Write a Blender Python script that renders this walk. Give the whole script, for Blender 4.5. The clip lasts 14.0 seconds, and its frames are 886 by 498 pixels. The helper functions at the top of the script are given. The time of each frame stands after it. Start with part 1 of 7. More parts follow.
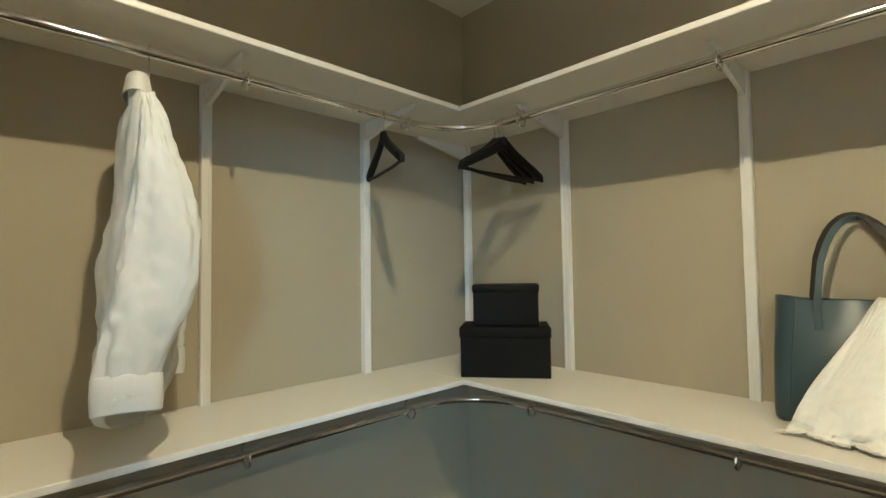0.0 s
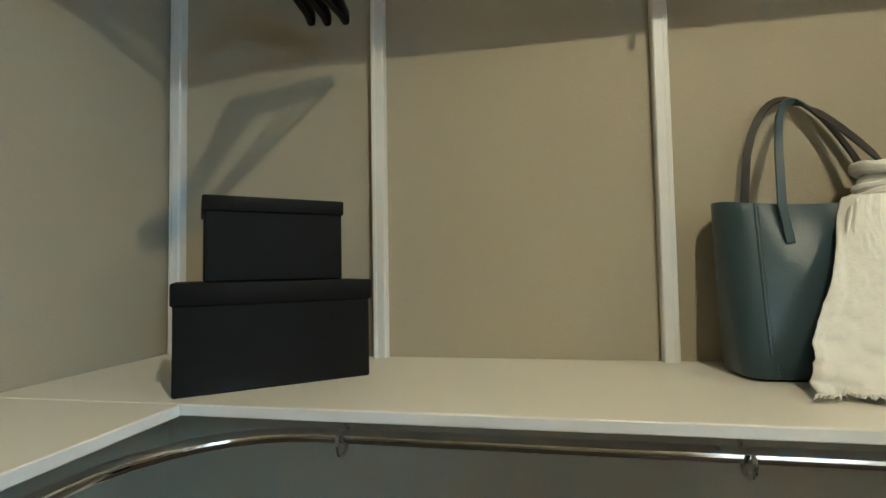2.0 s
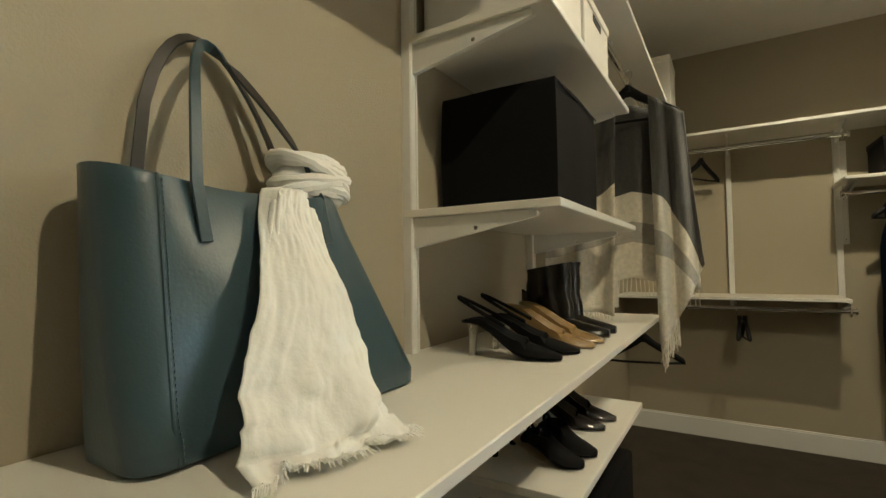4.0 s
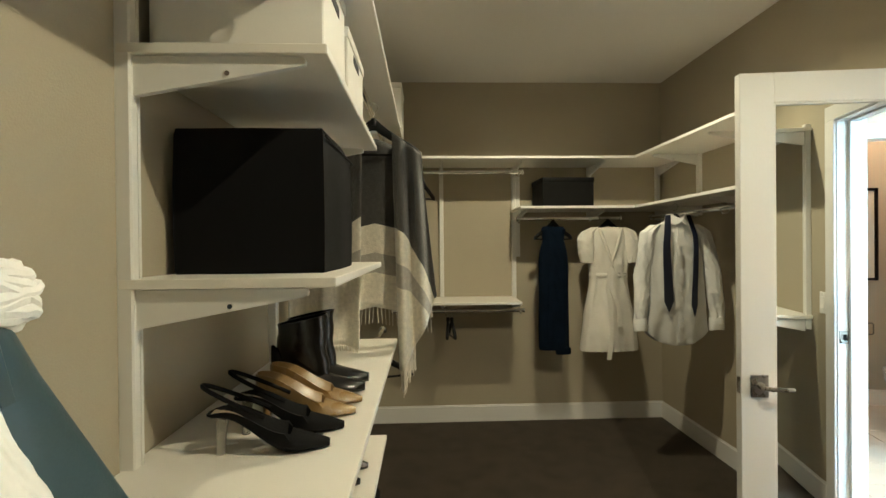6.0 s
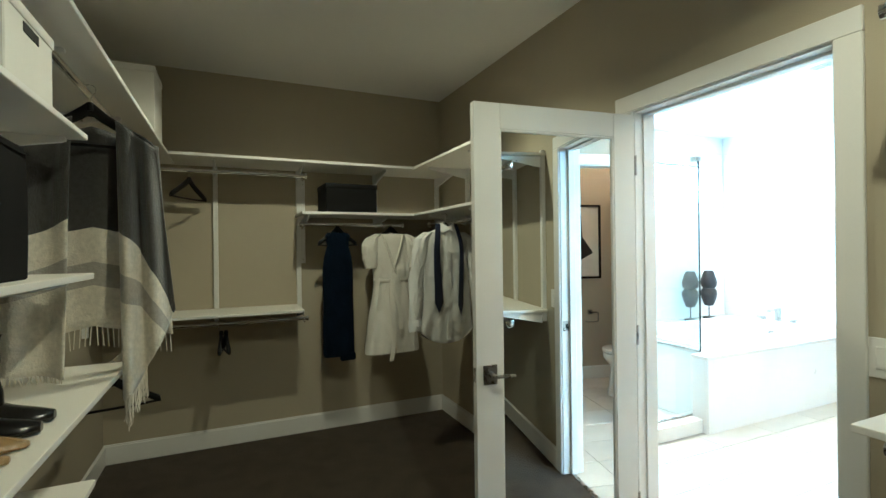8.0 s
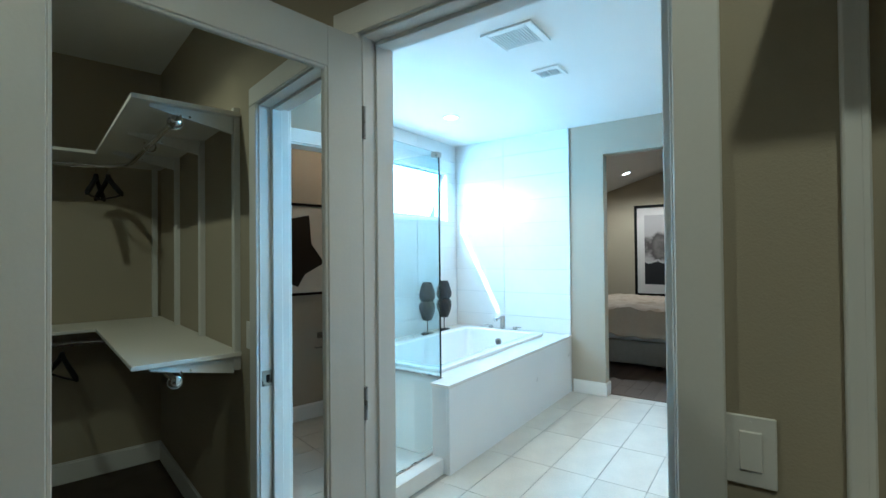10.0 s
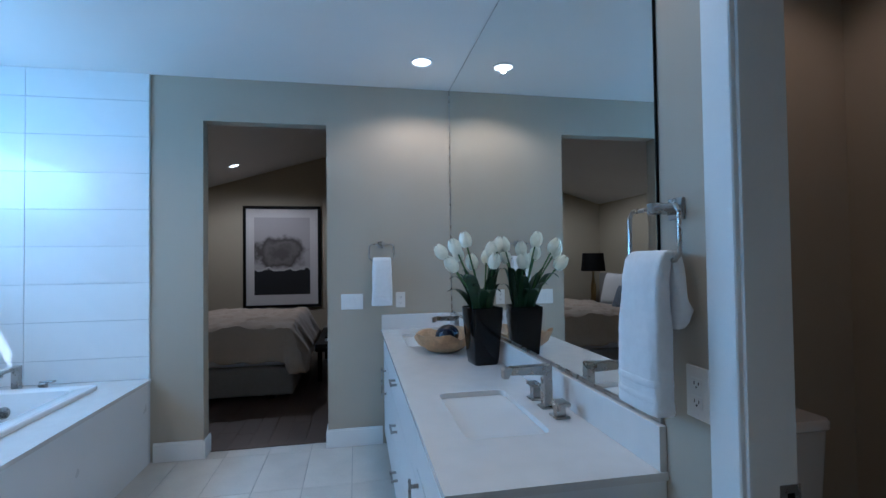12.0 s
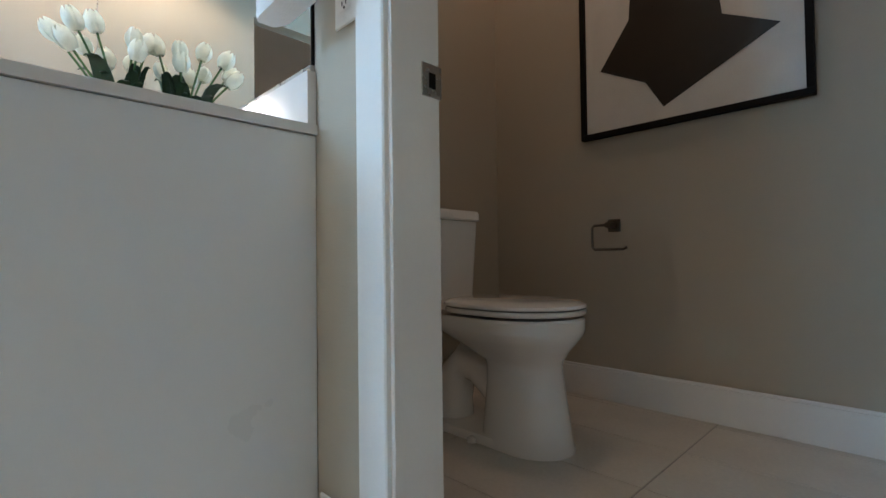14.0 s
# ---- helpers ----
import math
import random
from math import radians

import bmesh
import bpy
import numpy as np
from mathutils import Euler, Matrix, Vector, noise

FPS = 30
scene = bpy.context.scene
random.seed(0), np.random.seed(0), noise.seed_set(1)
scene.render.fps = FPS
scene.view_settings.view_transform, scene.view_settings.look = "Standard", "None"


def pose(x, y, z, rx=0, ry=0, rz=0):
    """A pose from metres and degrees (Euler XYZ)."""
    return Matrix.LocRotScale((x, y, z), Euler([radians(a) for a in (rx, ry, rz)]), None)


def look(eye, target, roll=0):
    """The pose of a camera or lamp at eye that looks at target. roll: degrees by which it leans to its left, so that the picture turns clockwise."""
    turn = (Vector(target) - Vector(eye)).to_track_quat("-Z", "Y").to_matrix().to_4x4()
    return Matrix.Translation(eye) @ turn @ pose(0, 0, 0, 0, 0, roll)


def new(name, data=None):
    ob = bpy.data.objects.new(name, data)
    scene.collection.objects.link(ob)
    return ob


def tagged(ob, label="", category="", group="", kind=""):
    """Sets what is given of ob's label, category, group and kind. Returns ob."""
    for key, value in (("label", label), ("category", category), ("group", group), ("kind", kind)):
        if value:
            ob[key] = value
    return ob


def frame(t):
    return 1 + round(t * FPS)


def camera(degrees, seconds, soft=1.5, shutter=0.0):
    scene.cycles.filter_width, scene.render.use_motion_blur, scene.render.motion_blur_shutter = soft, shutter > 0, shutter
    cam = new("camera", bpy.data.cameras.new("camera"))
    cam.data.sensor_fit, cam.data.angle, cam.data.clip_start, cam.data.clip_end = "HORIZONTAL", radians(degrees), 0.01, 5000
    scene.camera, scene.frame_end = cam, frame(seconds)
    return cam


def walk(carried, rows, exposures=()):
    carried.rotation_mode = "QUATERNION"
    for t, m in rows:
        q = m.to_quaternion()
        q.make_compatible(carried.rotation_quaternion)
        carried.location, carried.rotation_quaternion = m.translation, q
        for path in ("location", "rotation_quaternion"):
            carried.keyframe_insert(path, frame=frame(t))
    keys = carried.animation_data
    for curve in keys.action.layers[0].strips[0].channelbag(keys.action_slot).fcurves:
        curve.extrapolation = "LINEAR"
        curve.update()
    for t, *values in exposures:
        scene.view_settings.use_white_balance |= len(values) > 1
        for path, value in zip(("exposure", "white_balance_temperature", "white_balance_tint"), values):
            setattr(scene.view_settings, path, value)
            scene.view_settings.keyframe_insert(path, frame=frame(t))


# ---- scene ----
# seconds, stops, kelvin, tint
EXPOSURES = [(0.0, 2.48, 5900, 5), (1.5, 2.3, 5750, 5), (2.0, 2.25, 5600, 5), (3.5, 2.25, 5850, 5), (4.2, 2.22, 5850, 6), (6.3, 2.62, 5600, 4), (7.7, 2.25, 5150, -3), (9.8, 0.72, 4700, -5),
             (10.5, 0.46, 4450, -5), (11.0, -0.06, 4180, 2), (11.5, -0.45, 4200, 8), (12.0, -0.55, 4400, 9), (12.5, -0.42, 4600, 11), (13.0, 0.0, 4850, 11), (13.5, 0.28, 5100, 10), (14.0, 0.55, 5300, 9)]
cam = camera(86.9, 14.0)
# seconds, place in metres, yaw, pitch, roll in degrees
PATH = [
    (0, -0.073, -0.027, 1.437, -43.80, 2.34, 0.84),
    (0.5, 0.113, 0.216, 1.361, -45.29, 2.67, 0.64),
    (1, 0.249, 0.450, 1.305, -52.28, 2.76, 0.72),
    (1.5, 0.413, 0.587, 1.242, -63.10, 2.65, 0.89),
    (2, 0.552, 0.669, 1.217, -79.78, 2.70, 1.00),
    (2.5, 0.688, 0.733, 1.216, -98.92, 2.80, 0.91),
    (3, 0.770, 0.695, 1.237, -115.62, 2.75, 0.95),
    (3.5, 0.876, 0.604, 1.235, -132.54, 2.40, 0.90),
    (4, 0.973, 0.523, 1.224, -148.42, 2.15, 0.76),
    (4.2, 1.000, 0.496, 1.224, -153.18, 2.15, 0.62),
    (6.3, 1.097, 0.468, 1.438, -185.78, -0.42, 0.54),
    (6.5, 1.080, 0.476, 1.440, -188.16, -0.35, 0.53),
    (7, 1.032, 0.493, 1.436, -193.62, -0.35, 0.59),
    (7.5, 0.976, 0.516, 1.429, -199.15, -0.26, 0.61),
    (7.7, 0.937, 0.526, 1.425, -201.12, -0.16, 0.66),
    (9.8, 0.214, -0.082, 1.429, -231.37, 0.79, 0.55),
    (10, 0.105, -0.162, 1.429, -234.92, 0.71, 0.54),
    (10.5, -0.211, -0.360, 1.464, -248.00, 0.72, 0.33),
    (11, -0.502, -0.532, 1.456, -259.47, 0.95, 0.27),
    (11.5, -0.776, -0.555, 1.405, -269.95, 1.10, 0.58),
    (12, -1.027, -0.459, 1.396, -280.64, 1.27, 0.74),
    (12.5, -1.195, -0.338, 1.256, -287.60, 1.59, 0.80),
    (13, -1.244, -0.244, 1.008, -297.12, 1.78, 0.91),
    (13.5, -1.222, -0.209, 0.750, -307.33, 1.62, 0.85),
    (14, -1.210, -0.193, 0.590, -314.47, 1.28, 0.71),
]
walk(cam, [(t, pose(x, y, z, 90 + pitch, roll, yaw)) for t, x, y, z, yaw, pitch, roll in PATH], EXPOSURES)
# ---- world, sun, lamps ----
world = bpy.data.worlds.new("sky")
scene.world = world
world.use_nodes = True
wn = world.node_tree.nodes
sky = wn.new("ShaderNodeTexSky")
sky.sky_type = "NISHITA"
sky.sun_disc = False
SUN = Vector((-3.0, 1.0, -1.95)).normalized()
sky.sun_elevation = math.asin(-SUN.z)
sky.sun_rotation = math.atan2(-SUN.x, -SUN.y)
world.node_tree.links.new(sky.outputs[0], wn["Background"].inputs[0])
wn["Background"].inputs[1].default_value = 0.15
sun = new("sun", bpy.data.lights.new("sun", "SUN"))
sun.data.energy = 4.5
sun.data.angle = radians(0.5)
sun.data.color = (1.0, 0.95, 0.87)
sun.matrix_world = look((0, 0, 6), tuple(Vector((0, 0, 6)) + SUN))
# the sky's light in the bathroom window's opening
win = new("window_skylight", bpy.data.lights.new("window_skylight", "AREA"))
win.data.shape = "RECTANGLE"
win.data.size, win.data.size_y = 2.03, 0.55
win.data.energy = 39
win.data.color = (0.46, 0.77, 1.0)
win.matrix_world = look((-3.42, -3.45, 2.109), (-3.42, 0.0, 0.60))


def downlight_or_fill(x, y, z, watts, color, spread=146):
    la = new("downlight_or_fill", bpy.data.lights.new("downlight_or_fill", "SPOT"))
    la.data.energy = watts
    la.data.color = color
    la.data.spot_size = radians(spread)
    la.data.spot_blend = 0.45
    la.data.shadow_soft_size = 0.018
    la.location = (x, y, z)


WARM = (1.0, 0.81, 0.50)
CLOSET_LIGHTS = [(0.365, -1.86), (0.18, 0.10)]
BATH_LIGHTS = [(-3.584, -2.645), (-4.147, -0.003), (-2.3, -0.003), (-1.75, -2.645)]
for lx, ly in CLOSET_LIGHTS:
    downlight_or_fill(lx, ly, 2.715, 14.5, WARM)
for lx, ly in BATH_LIGHTS:
    downlight_or_fill(lx, ly, 2.715, 27, (1.0, 0.69, 0.42))
downlight_or_fill(-2.16, 1.10, 2.715, 9, (1.0, 0.60, 0.34))
# unseen fill added to brighten the bedroom; no fixture sits at this spot
downlight_or_fill(-7.6, -1.9, 2.74, 76, (1.0, 0.80, 0.62), 165)

# ---- materials ----


def shader(name, color, rough=0.5, metal=0.0, var=0.08, scale=6.0, bump=0.0, bump_scale=60.0, coat=0.0, sheen=0.0, island=0.0, spec=0.5, fine=0.5):
    m = bpy.data.materials.new(name)
    m.use_nodes = True
    nt = m.node_tree
    n, li = nt.nodes, nt.links
    b = n["Principled BSDF"]
    b.inputs["Roughness"].default_value = rough
    b.inputs["Metallic"].default_value = metal
    b.inputs["Specular IOR Level"].default_value = spec
    b.inputs["Coat Weight"].default_value = coat
    b.inputs["Sheen Weight"].default_value = sheen
    tc = n.new("ShaderNodeTexCoord")
    t1 = n.new("ShaderNodeTexNoise")
    t1.inputs["Scale"].default_value = scale
    t1.inputs["Detail"].default_value = 5
    t2 = n.new("ShaderNodeTexNoise")
    t2.inputs["Scale"].default_value = bump_scale
    t2.inputs["Detail"].default_value = 4
    li.new(tc.outputs["Object"], t1.inputs["Vector"])
    li.new(tc.outputs["Object"], t2.inputs["Vector"])
    mix = n.new("ShaderNodeMath")
    mix.operation = "MULTIPLY_ADD"
    li.new(t2.outputs[0], mix.inputs[0])
    mix.inputs[1].default_value = fine
    li.new(t1.outputs[0], mix.inputs[2])
    ramp = n.new("ShaderNodeMapRange")
    ramp.inputs[1].default_value = 0.4
    ramp.inputs[2].default_value = 1.1
    ramp.inputs[3].default_value = 1.0 - var
    ramp.inputs[4].default_value = 1.0 + var
    li.new(mix.outputs[0], ramp.inputs[0])
    last = ramp.outputs[0]
    if island:
        oi = n.new("ShaderNodeObjectInfo")
        r2 = n.new("ShaderNodeMapRange")
        r2.inputs[3].default_value = 1.0 - island
        r2.inputs[4].default_value = 1.0 + island
        li.new(oi.outputs["Random"], r2.inputs[0])
        mm = n.new("ShaderNodeMath")
        mm.operation = "MULTIPLY"
        li.new(last, mm.inputs[0])
        li.new(r2.outputs[0], mm.inputs[1])
        last = mm.outputs[0]
    vm = n.new("ShaderNodeVectorMath")
    vm.operation = "SCALE"
    vm.inputs[0].default_value = color
    li.new(last, vm.inputs["Scale"])
    li.new(vm.outputs[0], b.inputs["Base Color"])
    rr = n.new("ShaderNodeMapRange")
    rr.inputs[3].default_value = max(0.02, rough - 0.06)
    rr.inputs[4].default_value = min(1.0, rough + 0.06)
    li.new(t1.outputs[0], rr.inputs[0])
    li.new(rr.outputs[0], b.inputs["Roughness"])
    if bump:
        bp = n.new("ShaderNodeBump")
        bp.inputs["Strength"].default_value = bump
        bp.inputs["Distance"].default_value = 0.01
        li.new(t2.outputs[0], bp.inputs["Height"])
        li.new(bp.outputs[0], b.inputs["Normal"])
    return m


def glowing(name, color, strength):
    m = bpy.data.materials.new(name)
    m.use_nodes = True
    b = m.node_tree.nodes["Principled BSDF"]
    b.inputs["Base Color"].default_value = (*color, 1)
    b.inputs["Emission Color"].default_value = (*color, 1)
    b.inputs["Emission Strength"].default_value = strength
    return m


def glass(name, tint, rough=0.0):
    m = bpy.data.materials.new(name)
    m.use_nodes = True
    b = m.node_tree.nodes["Principled BSDF"]
    b.inputs["Base Color"].default_value = (*tint, 1)
    b.inputs["Transmission Weight"].default_value = 1.0
    b.inputs["Roughness"].default_value = rough
    b.inputs["IOR"].default_value = 1.45
    return m


def mirror_material():
    m = bpy.data.materials.new("mirror")
    m.use_nodes = True
    b = m.node_tree.nodes["Principled BSDF"]
    b.inputs["Base Color"].default_value = (0.86, 0.89, 0.88, 1)
    b.inputs["Metallic"].default_value = 1.0
    b.inputs["Roughness"].default_value = 0.0
    return m


GREIGE = shader("greige_wall_paint", (0.42, 0.374, 0.277), 0.75, var=0.045, scale=1.5, bump=0.14, bump_scale=260, spec=0.3)
BATH_PAINT = shader("pale_greige_wall_paint", (0.44, 0.39, 0.305), 0.6, var=0.03, scale=1.5, bump=0.10, bump_scale=260, spec=0.35)
CEIL = shader("white_ceiling_paint", (0.83, 0.81, 0.77), 0.85, var=0.02, scale=2, bump=0.12, bump_scale=200, spec=0.2)
TRIM = shader("white_satin_trim_paint", (0.80, 0.79, 0.76), 0.35, var=0.03, scale=3, bump=0.03, bump_scale=120)
MELAMINE = shader("white_melamine", (0.80, 0.77, 0.70), 0.35, var=0.02, scale=3, bump=0.02, bump_scale=300)
STEEL_WHITE = shader("white_powder_coated_steel", (0.76, 0.75, 0.72), 0.4, var=0.03, scale=10, bump=0.03, bump_scale=400)
CHROME = shader("chrome", (0.78, 0.78, 0.78), 0.07, 1.0, var=0.05, scale=20)
DARKNICKEL = shader("dark_satin_nickel", (0.20, 0.185, 0.165), 0.3, 1.0, var=0.08, scale=30, bump=0.05, bump_scale=500)
NICKEL = shader("brushed_nickel", (0.42, 0.40, 0.37), 0.28, 1.0, var=0.08, scale=30, bump=0.05, bump_scale=500)
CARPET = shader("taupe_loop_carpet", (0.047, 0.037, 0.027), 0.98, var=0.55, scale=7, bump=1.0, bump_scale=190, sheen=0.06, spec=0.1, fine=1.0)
TILE = shader("glazed_white_wall_tile", (0.82, 0.83, 0.82), 0.08, var=0.02, scale=3, bump=0.02, bump_scale=12, island=0.02)
FTILE = shader("pale_beige_floor_tile", (0.60, 0.57, 0.51), 0.42, var=0.14, scale=4, bump=0.05, bump_scale=90, island=0.05)
GROUT = shader("grey_grout", (0.42, 0.41, 0.39), 0.9, var=0.08, scale=30, bump=0.2, bump_scale=200)
WALL_GROUT = shader("pale_wall_grout", (0.66, 0.67, 0.67), 0.8, var=0.06, scale=30, bump=0.2, bump_scale=200)
QUARTZ = shader("white_quartz", (0.70, 0.68, 0.65), 0.16, var=0.04, scale=14, bump=0.0, bump_scale=500)
PORCELAIN = shader("white_porcelain", (0.82, 0.80, 0.77), 0.08, var=0.01, scale=3, coat=0.5)
ACRYLIC = shader("white_tub_acrylic", (0.84, 0.85, 0.85), 0.12, var=0.01, scale=3)
LACQUER = shader("white_lacquered_cabinet_board", (0.74, 0.74, 0.73), 0.3, var=0.02, scale=3, bump=0.02, bump_scale=200)
WOODFLOOR = shader("dark_brown_wood_floor", (0.075, 0.052, 0.038), 0.45, var=0.3, scale=7, bump=0.08, bump_scale=60, island=0.15)
GLASS = glass("clear_greenish_glass", (0.83, 0.94, 0.97))
PANE = glass("window_glass", (0.97, 0.99, 0.99))
MIRROR = mirror_material()
BLACK = shader("black_card", (0.0055, 0.0055, 0.0055), 0.6, var=0.25, scale=9, bump=0.05, bump_scale=300, spec=0.15)
LED = glowing("lamp_disc", (1.0, 0.86, 0.66), 6.0)
LED_COOL = glowing("lamp_disc_bath", (1.0, 0.90, 0.76), 6.0)

# ---- building helpers ----


def box(bm, x0, x1, y0, y1, z0, z1, bevel=0.0, seg=1):
    m = Matrix.LocRotScale(((x0 + x1) / 2, (y0 + y1) / 2, (z0 + z1) / 2), None, (abs(x1 - x0), abs(y1 - y0), abs(z1 - z0)))
    g = bmesh.ops.create_cube(bm, size=1, matrix=m)
    if bevel:
        es = list({e for v in g["verts"] for e in v.link_edges})
        bmesh.ops.bevel(bm, geom=es, offset=bevel, segments=seg, affect="EDGES", profile=0.5)
    return bm


def loft(bm, rings, cap0=True, cap1=True, closed=True):
    vs = [[bm.verts.new(p) for p in r] for r in rings]
    k = len(vs[0])
    for a, b in zip(vs, vs[1:]):
        for i in range(k if closed else k - 1):
            j = (i + 1) % k
            bm.faces.new((a[i], a[j], b[j], b[i]))
    if closed and cap0:
        bm.faces.new(list(reversed(vs[0])))
    if closed and cap1:
        bm.faces.new(vs[-1])
    return vs


def tube(bm, pts, r, seg=10, flat=1.0):
    pts = [Vector(p) for p in pts]
    rings = []
    up = Vector((0, 0, 1))
    side = None
    for i, p in enumerate(pts):
        d = (pts[min(i + 1, len(pts) - 1)] - pts[max(i - 1, 0)]).normalized()
        if side is None:
            side = d.cross(up if abs(d.z) < 0.9 else Vector((1, 0, 0))).normalized()
        else:
            side = (side - d * side.dot(d)).normalized()
        nrm = side.cross(d)
        rr = r[i] if isinstance(r, (list, tuple)) else r
        rings.append([p + side * (math.cos(a) * rr) + nrm * (math.sin(a) * rr * flat) for a in (2 * math.pi * k / seg for k in range(seg))])
    loft(bm, rings)
    return bm


def lathe(bm, profile, seg=24, c=(0, 0, 0), cap0=True, cap1=True):
    rings = [[(c[0] + r * math.cos(2 * math.pi * k / seg), c[1] + r * math.sin(2 * math.pi * k / seg), c[2] + z) for k in range(seg)] for r, z in profile]
    loft(bm, rings, cap0, cap1)
    return bm


def arc(c, r, a0, a1, n, axes=(0, 1)):
    out = []
    for i in range(n + 1):
        a = radians(a0 + (a1 - a0) * i / n)
        p = list(c)
        p[axes[0]] += r * math.cos(a)
        p[axes[1]] += r * math.sin(a)
        out.append(tuple(p))
    return out


def mesh_of(name, bm, material, smooth=True):
    bmesh.ops.recalc_face_normals(bm, faces=bm.faces)
    me = bpy.data.meshes.new(name)
    bm.to_mesh(me)
    bm.free()
    me.materials.append(material)
    if smooth:
        for p in me.polygons:
            p.use_smooth = True
        me.set_sharp_from_angle(angle=radians(35))
    return me


def part(name, bm, material, parent, label=""):
    ob = new(name, mesh_of(name, bm, material))
    ob.parent = parent
    if parent is not None and parent.type == "MESH":
        ob.matrix_parent_inverse = Matrix.Identity(4)
    return tagged(ob, label=label)


def thing(name, label, category, m=None, group=""):
    ob = new(name)
    ob.empty_display_size = 0.1
    if m is not None:
        ob.matrix_basis = m
    return tagged(ob, label=label, category=category, group=group)


def structure(name, bm, material, label, category):
    return tagged(new(name, mesh_of(name, bm, material)), label=label, category=category, kind="structure")


def B(*a, **k):
    return box(bmesh.new(), *a, **k)


# ---- the large structure ----
ZC = 2.74
XE, XW, YN, YS = 1.664, -0.84, 1.616, -3.306      # closet faces
BXE, BXW, BYN = -0.96, -4.656, 0.293              # bathroom faces
DY0, DY1, DZ = -1.092, -0.312, 2.045              # closet doorway
OY0, OY1, OZ = -1.534, -0.666, 2.425              # opening to the bedroom
TX0, TX1, TZ = -1.82, -1.06, 2.06                 # doorway to the toilet room
WX0, WX1, WZ0, WZ1 = -4.445, -2.40, 1.828, 2.39   # bathroom window
RX0, RYN = -2.70, 1.66                            # toilet room west and north faces
BEDX = -8.99

structure("ground", B(-60, 60, -60, 60, -0.5, -0.4), shader("dry_lawn", (0.09, 0.10, 0.05), 0.95, var=0.3, scale=1), "dry green lawn round the house", "ground")
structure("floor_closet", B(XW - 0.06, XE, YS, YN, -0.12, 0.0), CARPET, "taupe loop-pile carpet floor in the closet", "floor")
structure("wall_closet_east", B(XE, XE + 0.12, YS - 0.15, YN + 0.12, -0.12, ZC), GREIGE, "greige painted closet wall behind shelving", "wall")
structure("wall_closet_north", B(XW - 0.12, XE, YN, YN + 0.12, -0.12, ZC), GREIGE, "greige painted closet wall with shelving", "wall")
structure("wall_closet_south", B(XW - 0.06, XE, YS - 0.15, YS, -0.12, ZC), GREIGE, "greige painted end wall of the closet", "wall")
bm = bmesh.new()
box(bm, XW - 0.06, XW, YS, DY0 - 0.02, -0.12, ZC)
box(bm, XW - 0.06, XW, DY1 + 0.02, YN, -0.12, ZC)
box(bm, XW - 0.06, XW, DY0 - 0.02, DY1 + 0.02, DZ + 0.02, ZC)
structure("wall_closet_west", bm, GREIGE, "greige painted closet wall with a doorway", "wall")
bm = bmesh.new()
box(bm, BXE, XW - 0.06, YS, DY0 - 0.02, -0.12, ZC)
box(bm, BXE, XW - 0.06, DY1 + 0.02, RYN + 0.1, -0.12, ZC)
box(bm, BXE, XW - 0.06, DY0 - 0.02, DY1 + 0.02, DZ + 0.02, ZC)
structure("wall_bathroom_east", bm, BATH_PAINT, "pale greige bathroom wall with a doorway", "wall")
bm = bmesh.new()
box(bm, BXW, TX0 - 0.02, BYN, 0.385, -0.12, ZC)
box(bm, TX1 + 0.02, BXE, BYN, 0.385, -0.12, ZC)
box(bm, TX0 - 0.02, TX1 + 0.02, BYN, 0.385, TZ + 0.02, ZC)
structure("wall_bathroom_north", bm, BATH_PAINT, "pale greige bathroom wall with a doorway", "wall")
bm = bmesh.new()
box(bm, BXW - 0.12, BXW, YS - 0.15, OY0, -0.12, 3.9)
box(bm, BXW - 0.12, BXW, OY1, 4.0, -0.12, 3.9)
box(bm, BXW - 0.12, BXW, OY0, OY1, OZ, 3.9)
structure("wall_bathroom_west", bm, BATH_PAINT, "pale greige wall with a tall cased-free opening to the bedroom", "wall")
bm = bmesh.new()
box(bm, BXW, WX0, YS - 0.15, YS, -0.12, ZC)
box(bm, WX1, BXE + 0.06, YS - 0.15, YS, -0.12, ZC)
box(bm, WX0, WX1, YS - 0.15, YS, -0.12, WZ0)
box(bm, WX0, WX1, YS - 0.15, YS, WZ1, ZC)
structure("wall_bathroom_south", bm, TRIM, "white outer bathroom wall with a high window", "wall")
bm = bmesh.new()
box(bm, RX0 - 0.1, RX0, 0.385, RYN + 0.1, -0.12, ZC)
box(bm, RX0, BXE, RYN, RYN + 0.1, -0.12, ZC)
structure("wall_toilet_room", bm, BATH_PAINT, "pale greige painted toilet room walls", "wall")
structure("ceiling_closet", B(XW - 0.06, XE + 0.12, YS - 0.15, YN + 0.12, ZC, ZC + 0.1), CEIL, "flat white painted closet ceiling", "ceiling")
structure("ceiling_bathroom", B(BXW, XW - 0.06, YS - 0.15, RYN + 0.1, ZC, ZC + 0.1), CEIL, "flat white painted bathroom ceiling", "ceiling")
bm = bmesh.new()
CS = 0.297
zb = lambda y: 2.636 + CS * (y + 2.555)
loft(bm, [[(x, -3.42, zb(-3.42)), (x, 1.2, zb(1.2)), (x, 1.2, zb(1.2) + 0.1), (x, -3.42, zb(-3.42) + 0.1)] for x in (BEDX - 0.1, BXW - 0.12)])
loft(bm, [[(x, 1.2, zb(1.2)), (x, 4.0, zb(1.2) - 2.8 * CS), (x, 4.0, zb(1.2) - 2.8 * CS + 0.1), (x, 1.2, zb(1.2) + 0.1)] for x in (BEDX - 0.1, BXW - 0.12)])
